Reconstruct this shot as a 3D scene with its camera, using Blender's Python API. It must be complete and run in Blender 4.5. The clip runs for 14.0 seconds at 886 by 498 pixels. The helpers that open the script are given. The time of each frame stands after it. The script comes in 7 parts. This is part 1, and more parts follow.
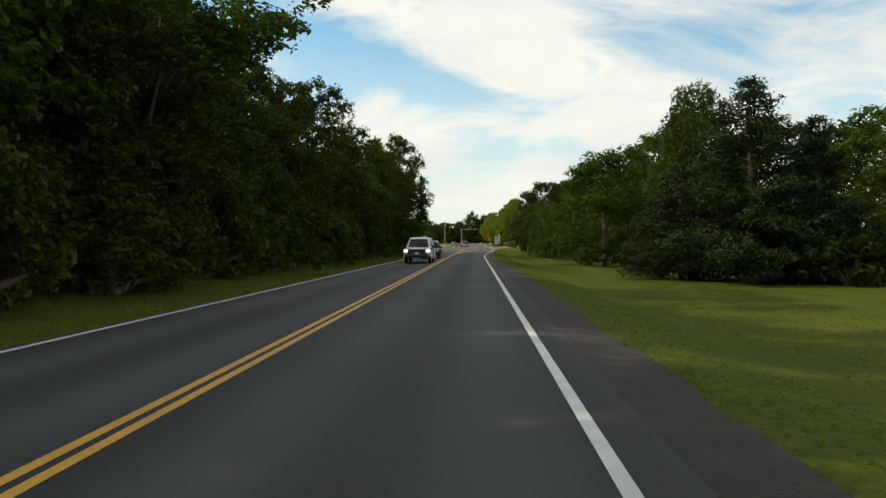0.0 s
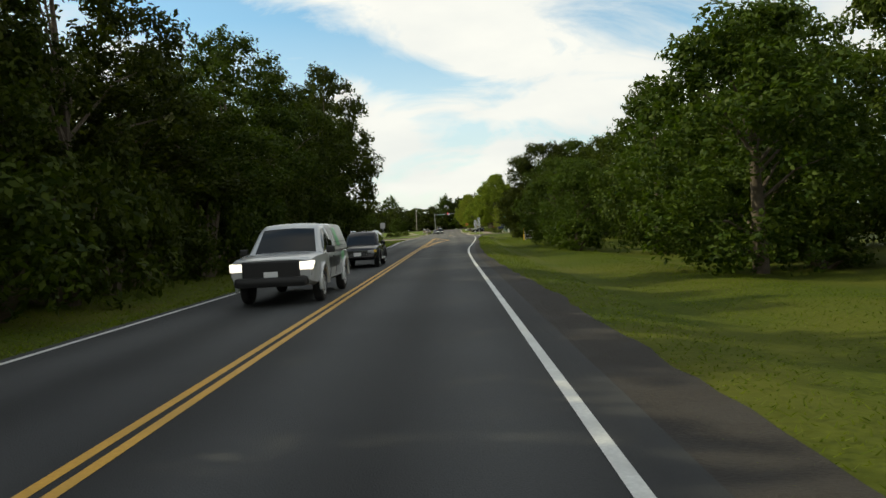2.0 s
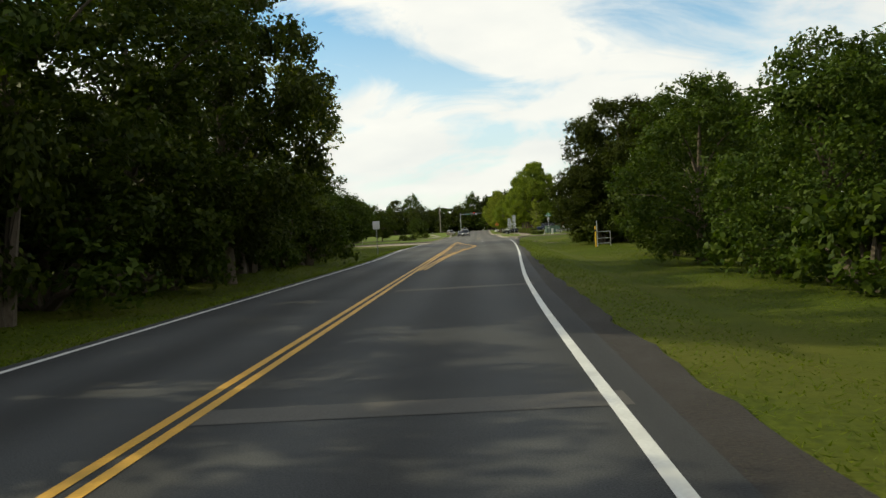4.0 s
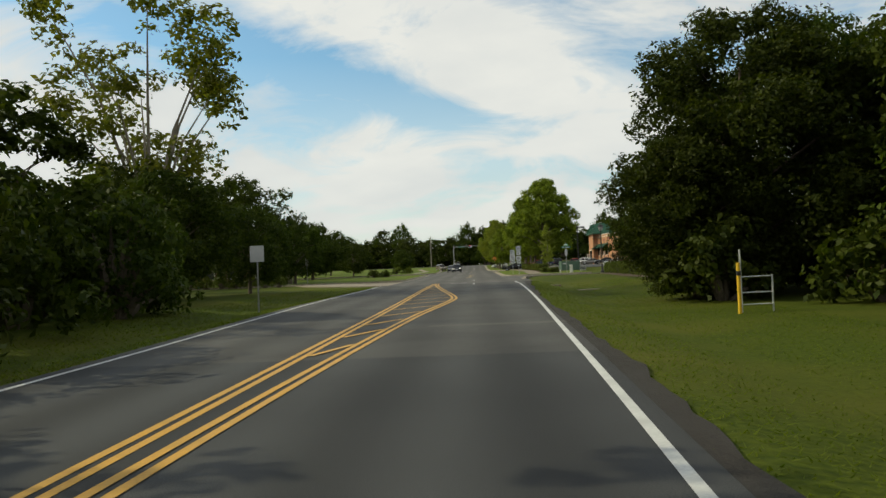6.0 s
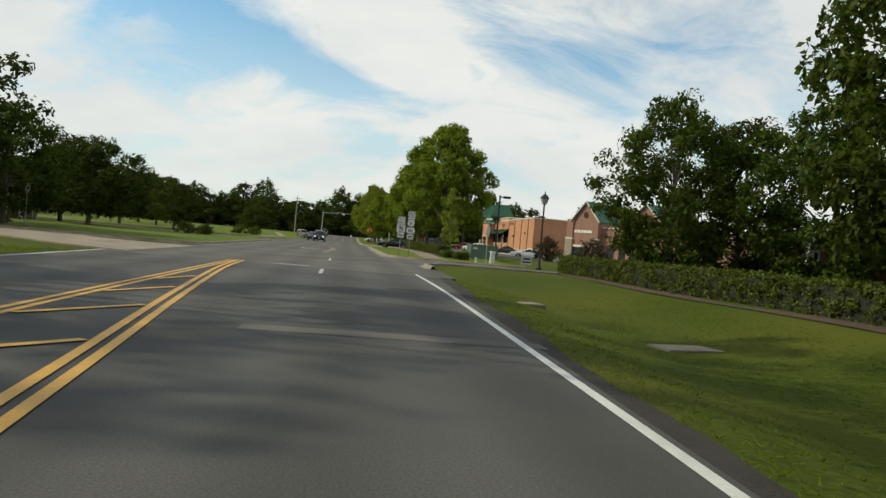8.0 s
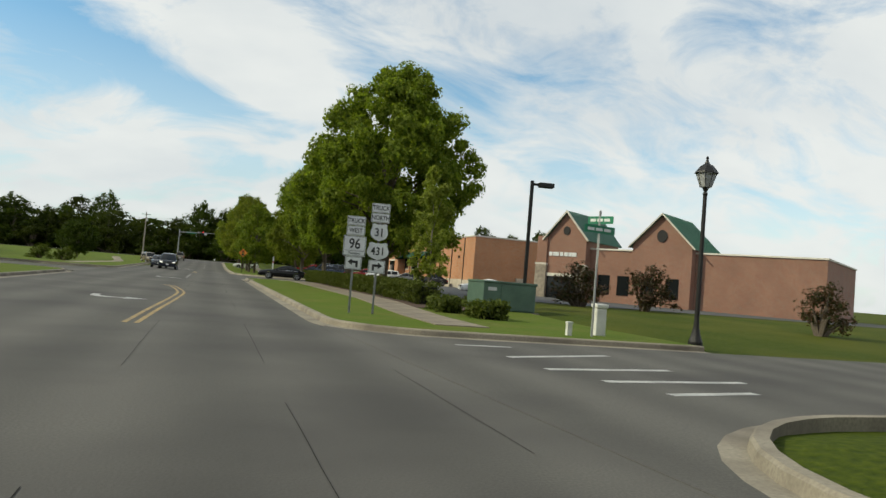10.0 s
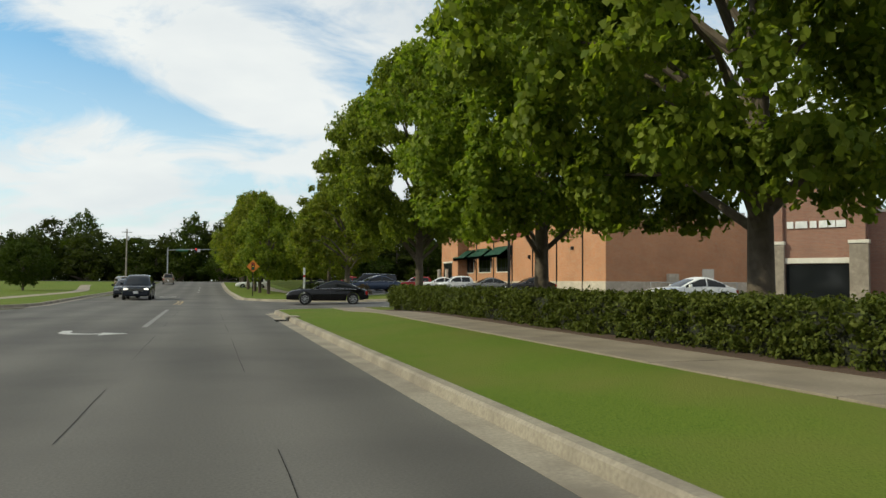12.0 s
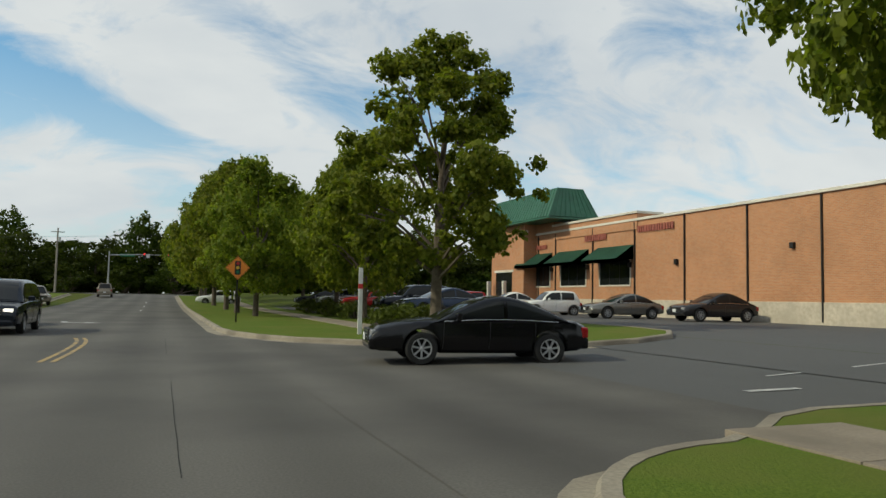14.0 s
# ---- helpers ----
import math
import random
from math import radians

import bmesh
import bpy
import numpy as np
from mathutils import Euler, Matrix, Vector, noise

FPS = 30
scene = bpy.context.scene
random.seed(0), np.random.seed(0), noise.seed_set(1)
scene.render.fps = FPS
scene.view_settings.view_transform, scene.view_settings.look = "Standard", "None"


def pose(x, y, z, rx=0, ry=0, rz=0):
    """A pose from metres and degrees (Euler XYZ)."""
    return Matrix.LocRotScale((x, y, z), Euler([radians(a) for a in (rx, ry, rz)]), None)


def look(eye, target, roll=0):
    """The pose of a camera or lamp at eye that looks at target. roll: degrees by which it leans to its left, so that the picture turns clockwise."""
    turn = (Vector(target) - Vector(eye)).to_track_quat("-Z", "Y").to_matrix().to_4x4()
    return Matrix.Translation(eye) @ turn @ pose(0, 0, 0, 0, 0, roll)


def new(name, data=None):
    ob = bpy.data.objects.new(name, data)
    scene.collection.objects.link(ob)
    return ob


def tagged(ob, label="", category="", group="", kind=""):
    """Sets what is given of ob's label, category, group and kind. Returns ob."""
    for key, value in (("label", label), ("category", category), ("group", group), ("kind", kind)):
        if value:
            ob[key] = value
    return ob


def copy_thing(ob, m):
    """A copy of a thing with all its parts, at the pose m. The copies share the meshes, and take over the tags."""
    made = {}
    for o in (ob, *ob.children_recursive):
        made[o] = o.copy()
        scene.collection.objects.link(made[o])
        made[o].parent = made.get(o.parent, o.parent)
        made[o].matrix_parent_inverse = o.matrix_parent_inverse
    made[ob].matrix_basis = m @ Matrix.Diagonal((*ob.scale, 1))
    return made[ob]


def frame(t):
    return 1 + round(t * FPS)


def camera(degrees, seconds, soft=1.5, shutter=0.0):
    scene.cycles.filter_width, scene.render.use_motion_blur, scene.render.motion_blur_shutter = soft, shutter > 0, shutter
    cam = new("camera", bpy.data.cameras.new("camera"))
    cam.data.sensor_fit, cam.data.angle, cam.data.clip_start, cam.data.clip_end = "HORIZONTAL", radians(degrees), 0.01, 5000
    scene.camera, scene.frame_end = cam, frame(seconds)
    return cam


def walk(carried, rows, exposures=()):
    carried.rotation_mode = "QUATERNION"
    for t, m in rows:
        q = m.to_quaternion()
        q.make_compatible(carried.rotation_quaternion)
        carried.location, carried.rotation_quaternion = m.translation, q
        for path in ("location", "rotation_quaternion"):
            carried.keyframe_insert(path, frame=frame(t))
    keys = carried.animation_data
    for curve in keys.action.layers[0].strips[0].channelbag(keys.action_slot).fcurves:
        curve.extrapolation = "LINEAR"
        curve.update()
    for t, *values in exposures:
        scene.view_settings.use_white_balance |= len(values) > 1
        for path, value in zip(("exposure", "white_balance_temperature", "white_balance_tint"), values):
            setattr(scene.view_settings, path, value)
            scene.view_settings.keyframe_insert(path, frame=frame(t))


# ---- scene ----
cam = camera(62.6, 14.0)
PATH = [
    (0, (0.311, 3.142, 1.373), (0.221, 5.14, 1.357), -0.3),
    (0.5, (0.384, 11.592, 1.298), (0.386, 13.591, 1.238), -3.4),
    (1, (0.359, 20.013, 1.359), (0.357, 22.012, 1.315), -0.9),
    (1.5, (0.302, 28.31, 1.356), (0.229, 30.309, 1.399), -1.9),
    (2, (0.203, 36.56, 1.468), (0.179, 38.559, 1.414), -3.0),
    (2.5, (0.225, 44.538, 1.362), (0.185, 46.538, 1.329), -2.7),
    (3, (0.133, 52.465, 1.424), (0.052, 54.464, 1.421), -2.8),
    (3.5, (0.106, 60.414, 1.416), (0.003, 62.411, 1.369), -3.3),
    (5.8, (0.742, 96.727, 1.469), (0.68, 98.726, 1.497), -3.0),
    (6, (0.798, 99.881, 1.49), (0.713, 101.879, 1.536), -2.3),
    (6.5, (1.059, 107.78, 1.444), (0.981, 109.778, 1.38), -5.6),
    (7, (1.11, 115.934, 1.423), (1.085, 117.933, 1.374), -0.9),
    (7.5, (1.35, 124.444, 1.303), (1.405, 126.442, 1.25), 0.1),
    (7.7, (1.384, 127.855, 1.185), (1.574, 129.846, 1.147), 3.7),
    (9.8, (1.317, 163.237, 1.379), (1.873, 165.156, 1.463), 3.6),
    (10, (1.313, 166.555, 1.358), (1.919, 168.459, 1.441), 4.7),
    (10.5, (1.339, 174.766, 1.367), (1.777, 176.717, 1.416), 2.5),
    (11, (1.448, 182.678, 1.383), (2.086, 184.572, 1.432), 0.6),
    (11.5, (1.582, 190.324, 1.319), (2.159, 192.236, 1.428), 1.5),
    (12, (1.599, 197.674, 1.361), (2.214, 199.575, 1.453), 0.4),
    (12.5, (1.72, 204.976, 1.299), (2.407, 206.854, 1.353), -0.4),
    (13, (1.824, 212.047, 1.302), (2.508, 213.924, 1.385), 1.2),
    (13.5, (1.874, 219.109, 1.446), (2.562, 220.975, 1.658), 2.0),
    (14, (1.949, 225.765, 1.382), (2.67, 227.626, 1.518), 1.1),
]

walk(cam, [(t, look(eye, target, roll)) for t, eye, target, roll in PATH],
     [(0, -0.50, 6950, 10), (3.5, -0.45, 6950, 10), (6, -0.75, 6800, 10), (6.5, -0.8, 6750, 10), (7.7, -0.68, 6700, 10), (9.8, -0.72, 6500, 10), (11.5, -0.6, 6450, 10), (13.5, -0.6, 6450, 10), (14, -0.9, 6350, 10)])

# ---- world, sun ----
SUN_AZ, SUN_EL = radians(-84), radians(36)
sky_world = bpy.data.worlds.new("sky")
scene.world = sky_world
sky_world.use_nodes = True
wt = sky_world.node_tree
wt.nodes.clear()


def wnode(kind, **kw):
    n = wt.nodes.new(kind)
    for k, v in kw.items():
        n.inputs[k].default_value = v
    return n


def wmath(op, a, b=None, clamp=False):
    n = wt.nodes.new("ShaderNodeMath")
    n.operation, n.use_clamp = op, clamp
    for i, v in enumerate((a, b)):
        if v is None:
            continue
        if isinstance(v, (int, float)):
            n.inputs[i].default_value = v
        else:
            wt.links.new(v, n.inputs[i])
    return n.outputs[0]


sky = wt.nodes.new("ShaderNodeTexSky")
sky.sky_type, sky.sun_disc = "NISHITA", False
sky.sun_elevation, sky.sun_rotation = SUN_EL, SUN_AZ
sky.air_density, sky.dust_density, sky.ozone_density = 1.0, 0.8, 0.8
tc = wt.nodes.new("ShaderNodeTexCoord")
sep = wt.nodes.new("ShaderNodeSeparateXYZ")
wt.links.new(tc.outputs["Generated"], sep.inputs[0])
zz = wmath("ADD", wmath("MAXIMUM", sep.outputs[2], 0.0), 0.45)
comb = wt.nodes.new("ShaderNodeCombineXYZ")
wt.links.new(wmath("DIVIDE", sep.outputs[0], zz), comb.inputs[0])
wt.links.new(wmath("DIVIDE", sep.outputs[1], zz), comb.inputs[1])
mp = wt.nodes.new("ShaderNodeMapping")
mp.inputs["Location"].default_value = (1.35, 0.4, 0.0)
mp.inputs["Rotation"].default_value = (0, 0, radians(24))
mp.inputs["Scale"].default_value = (0.75, 1.15, 1.0)
wt.links.new(comb.outputs[0], mp.inputs[0])
cn = wnode("ShaderNodeTexNoise", Scale=1.7, Detail=9.0, Roughness=0.57, Distortion=0.35)
wt.links.new(mp.outputs[0], cn.inputs["Vector"])
cover = wt.nodes.new("ShaderNodeValToRGB")
cover.color_ramp.elements[0].position, cover.color_ramp.elements[1].position = 0.33, 0.62


def gap(u0, v0, turn, a, b, depth):
    """A long break in the clouds round a direction ahead, as a dip in the cover."""
    yy = wmath("MAXIMUM", sep.outputs[1], 0.2)
    du = wmath("SUBTRACT", wmath("DIVIDE", sep.outputs[0], yy), u0)
    dv = wmath("SUBTRACT", wmath("DIVIDE", sep.outputs[2], yy), v0)
    c, s = math.cos(radians(turn)), math.sin(radians(turn))
    p = wmath("DIVIDE", wmath("ADD", wmath("MULTIPLY", du, c), wmath("MULTIPLY", dv, s)), a)
    q = wmath("DIVIDE", wmath("SUBTRACT", wmath("MULTIPLY", dv, c), wmath("MULTIPLY", du, s)), b)
    r = wmath("ADD", wmath("MULTIPLY", p, p), wmath("MULTIPLY", q, q))
    return wmath("MULTIPLY", wmath("POWER", 2.718, wmath("MULTIPLY", r, -1.0)), depth)


dips = gap(-0.15, 0.252, -20, 0.18, 0.046, 0.30)
for row in ((-0.02, 0.215, -8, 0.11, 0.022, 0.17), (-0.34, 0.315, -16, 0.13, 0.05, 0.27), (0.12, 0.350, -27, 0.14, 0.042, 0.25), (0.29, 0.292, -22, 0.13, 0.036, 0.22),
            (0.46, 0.325, 16, 0.14, 0.046, 0.23), (-0.60, 0.42, -14, 0.20, 0.06, 0.27), (0.75, 0.46, 20, 0.2, 0.05, 0.2)):
    dips = wmath("ADD", dips, gap(*row))
wisp = wnode("ShaderNodeTexNoise", Scale=4.2, Detail=9.0, Roughness=0.62, Distortion=0.9)
wt.links.new(mp.outputs[0], wisp.inputs["Vector"])
open_above = wmath("MULTIPLY", wmath("MULTIPLY", wmath("SUBTRACT", sep.outputs[2], 0.40, True), 2.5, True), 0.15)
body = wmath("ADD", wmath("ADD", wmath("MULTIPLY", wmath("SUBTRACT", cn.outputs[0], 0.5), 0.55), wmath("MULTIPLY", wmath("SUBTRACT", wisp.outputs[0], 0.5), 0.95)), 0.64)
wt.links.new(wmath("SUBTRACT", wmath("SUBTRACT", body, dips), open_above), cover.inputs[0])
haze = wmath("SUBTRACT", 1.0, wmath("MULTIPLY", sep.outputs[2], 3.6), True)
mask = wmath("MAXIMUM", wmath("MULTIPLY", cover.outputs[0], 0.97), wmath("MULTIPLY", haze, 0.85))
shade = wnode("ShaderNodeTexNoise", Scale=2.1, Detail=6.0, Roughness=0.55)
wt.links.new(mp.outputs[0], shade.inputs["Vector"])
tone = wt.nodes.new("ShaderNodeValToRGB")
tone.color_ramp.elements[0].color, tone.color_ramp.elements[1].color = (0.76, 0.82, 0.84, 1), (0.97, 1.0, 0.965, 1)
tone.color_ramp.elements[0].position, tone.color_ramp.elements[1].position = 0.30, 0.62
wt.links.new(shade.outputs[0], tone.inputs[0])
bg_sky, bg_cloud, wmix = wnode("ShaderNodeBackground", Strength=0.24), wnode("ShaderNodeBackground", Strength=1.4), wt.nodes.new("ShaderNodeMixShader")
tint = wt.nodes.new("ShaderNodeMixRGB")
tint.blend_type, tint.inputs[0].default_value, tint.inputs[2].default_value = "MULTIPLY", 1.0, (0.74, 1.03, 1.04, 1)
wt.links.new(sky.outputs[0], tint.inputs[1])
wt.links.new(tint.outputs[0], bg_sky.inputs[0])
wt.links.new(tone.outputs[0], bg_cloud.inputs[0])
wt.links.new(mask, wmix.inputs[0])
wt.links.new(bg_sky.outputs[0], wmix.inputs[1])
wt.links.new(bg_cloud.outputs[0], wmix.inputs[2])
wout = wt.nodes.new("ShaderNodeOutputWorld")
wt.links.new(wmix.outputs[0], wout.inputs[0])

sun = new("sun", bpy.data.lights.new("sun", "SUN"))
sun.data.energy, sun.data.angle, sun.data.color = 5.0, radians(0.6), (0.95, 0.90, 0.64)
sun.matrix_world = look((100 * math.sin(SUN_AZ) * math.cos(SUN_EL), 100 * math.cos(SUN_AZ) * math.cos(SUN_EL), 100 * math.sin(SUN_EL)), (0, 0, 0))


# ---- materials ----
def surface(name, c1, c2, rough=0.8, metal=0.0, fine=12.0, coarse=0.6, bump=0.25, spec=0.5, c3=None, space="Object", rand=0.0, depth=0.01):
    """A surface that varies at two scales between c1 and c2, with c3 as stains."""
    m = bpy.data.materials.new(name)
    m.use_nodes = True
    nt = m.node_tree
    p = nt.nodes["Principled BSDF"]
    p.inputs["Roughness"].default_value, p.inputs["Metallic"].default_value = rough, metal
    p.inputs["Specular IOR Level"].default_value = spec
    co = nt.nodes.new("ShaderNodeTexCoord")
    n1, n2 = nt.nodes.new("ShaderNodeTexNoise"), nt.nodes.new("ShaderNodeTexNoise")
    for n, s, d in ((n1, fine, 5), (n2, coarse, 4)):
        n.inputs["Scale"].default_value, n.inputs["Detail"].default_value = s, d
        nt.links.new(co.outputs[space], n.inputs["Vector"])
    r1 = nt.nodes.new("ShaderNodeValToRGB")
    r1.color_ramp.elements[0].position, r1.color_ramp.elements[1].position = 0.3, 0.7
    r1.color_ramp.elements[0].color, r1.color_ramp.elements[1].color = (*c1, 1), (*c2, 1)
    nt.links.new(n1.outputs[0], r1.inputs[0])
    mix = nt.nodes.new("ShaderNodeMixRGB")
    mix.inputs[2].default_value = (*(c3 or [0.5 * (a + b) * 0.8 for a, b in zip(c1, c2)]), 1)
    r2 = nt.nodes.new("ShaderNodeValToRGB")
    r2.color_ramp.elements[0].position, r2.color_ramp.elements[1].position = 0.42, 0.68
    nt.links.new(n2.outputs[0], r2.inputs[0])
    nt.links.new(r2.outputs[0], mix.inputs[0])
    nt.links.new(r1.outputs[0], mix.inputs[1])
    last = mix.outputs[0]
    if rand:
        oi = nt.nodes.new("ShaderNodeObjectInfo")
        hsv = nt.nodes.new("ShaderNodeHueSaturation")
        mr = nt.nodes.new("ShaderNodeMapRange")
        mr.inputs["To Min"].default_value, mr.inputs["To Max"].default_value = 1 - rand, 1 + rand
        nt.links.new(oi.outputs["Random"], mr.inputs[0])
        nt.links.new(mr.outputs[0], hsv.inputs["Value"])
        nt.links.new(last, hsv.inputs["Color"])
        last = hsv.outputs[0]
    nt.links.new(last, p.inputs["Base Color"])
    if bump:
        b = nt.nodes.new("ShaderNodeBump")
        b.inputs["Strength"].default_value, b.inputs["Distance"].default_value = bump, depth
        nt.links.new(n1.outputs[0], b.inputs["Height"])
        nt.links.new(b.outputs[0], p.inputs["Normal"])
    return m


def leaf_material(name, dark, light, through_it=0.35, tint=0.12):
    """Leaves: colour varies from leaf to leaf and from tree to tree, and light passes through."""
    m = bpy.data.materials.new(name)
    m.use_nodes = True
    nt = m.node_tree
    p, out = nt.nodes["Principled BSDF"], nt.nodes["Material Output"]
    p.inputs["Roughness"].default_value = 0.55
    p.inputs["Specular IOR Level"].default_value = 0.12
    geo, oi = nt.nodes.new("ShaderNodeNewGeometry"), nt.nodes.new("ShaderNodeObjectInfo")
    ramp = nt.nodes.new("ShaderNodeValToRGB")
    ramp.color_ramp.elements[0].color, ramp.color_ramp.elements[1].color = (*dark, 1), (*light, 1)
    nt.links.new(geo.outputs["Random Per Island"], ramp.inputs[0])
    hsv = nt.nodes.new("ShaderNodeHueSaturation")
    for key, lo, hi in (("Value", 1 - 2 * tint, 1 + 2 * tint), ("Hue", 0.5 - 0.12 * tint, 0.5 + 0.12 * tint)):
        mr = nt.nodes.new("ShaderNodeMapRange")
        mr.inputs["To Min"].default_value, mr.inputs["To Max"].default_value = lo, hi
        nt.links.new(oi.outputs["Random"], mr.inputs[0])
        nt.links.new(mr.outputs[0], hsv.inputs[key])
    nt.links.new(ramp.outputs[0], hsv.inputs["Color"])
    nt.links.new(hsv.outputs[0], p.inputs["Base Color"])
    tr = nt.nodes.new("ShaderNodeBsdfTranslucent")
    warm = nt.nodes.new("ShaderNodeMixRGB")
    warm.blend_type, warm.inputs[0].default_value, warm.inputs[2].default_value = "MULTIPLY", 1.0, (1.2, 1.3, 0.5, 1)
    nt.links.new(hsv.outputs[0], warm.inputs[1])
    nt.links.new(warm.outputs[0], tr.inputs[0])
    mx = nt.nodes.new("ShaderNodeMixShader")
    mx.inputs[0].default_value = through_it
    nt.links.new(p.outputs[0], mx.inputs[1])
    nt.links.new(tr.outputs[0], mx.inputs[2])
    nt.links.new(mx.outputs[0], out.inputs[0])
    return m


def brick_material(name, a, b, mortar):
    m = bpy.data.materials.new(name)
    m.use_nodes = True
    nt = m.node_tree
    p = nt.nodes["Principled BSDF"]
    p.inputs["Roughness"].default_value = 0.85
    co, mpg, br = nt.nodes.new("ShaderNodeTexCoord"), nt.nodes.new("ShaderNodeVectorMath"), nt.nodes.new("ShaderNodeTexBrick")
    sx = nt.nodes.new("ShaderNodeSeparateXYZ")
    cx = nt.nodes.new("ShaderNodeCombineXYZ")
    ad = nt.nodes.new("ShaderNodeMath")
    nt.links.new(co.outputs["Object"], sx.inputs[0])
    nt.links.new(sx.outputs[0], ad.inputs[0])
    nt.links.new(sx.outputs[1], ad.inputs[1])
    nt.links.new(ad.outputs[0], cx.inputs[0])
    nt.links.new(sx.outputs[2], cx.inputs[1])
    nt.links.new(cx.outputs[0], br.inputs["Vector"])
    br.inputs["Color1"].default_value, br.inputs["Color2"].default_value, br.inputs["Mortar"].default_value = (*a, 1), (*b, 1), (*mortar, 1)
    for k, v in (("Scale", 1.0), ("Brick Width", 0.21), ("Row Height", 0.075), ("Mortar Size", 0.008), ("Bias", 0.0)):
        br.inputs[k].default_value = v
    n = nt.nodes.new("ShaderNodeTexNoise")
    n.inputs["Scale"].default_value = 0.5
    n.inputs["Detail"].default_value = 6
    nt.links.new(co.outputs["Object"], n.inputs["Vector"])
    hs = nt.nodes.new("ShaderNodeHueSaturation")
    mr = nt.nodes.new("ShaderNodeMapRange")
    mr.inputs["To Min"].default_value, mr.inputs["To Max"].default_value = 0.75, 1.25
    nt.links.new(n.outputs[0], mr.inputs[0])
    nt.links.new(mr.outputs[0], hs.inputs["Value"])
    nt.links.new(br.outputs[0], hs.inputs["Color"])
    nt.links.new(hs.outputs[0], p.inputs["Base Color"])
    bp = nt.nodes.new("ShaderNodeBump")
    bp.inputs["Strength"].default_value, bp.inputs["Distance"].default_value = 0.4, 0.008
    nt.links.new(br.outputs["Fac"], bp.inputs["Height"])
    bp.invert = True
    nt.links.new(bp.outputs[0], p.inputs["Normal"])
    nt.nodes.remove(mpg)
    return m


def glow(name, colour, strength):
    m = bpy.data.materials.new(name)
    m.use_nodes = True
    p = m.node_tree.nodes["Principled BSDF"]
    p.inputs["Base Color"].default_value = (*colour, 1)
    p.inputs["Emission Color"].default_value = (*colour, 1)
    p.inputs["Emission Strength"].default_value = strength
    return m


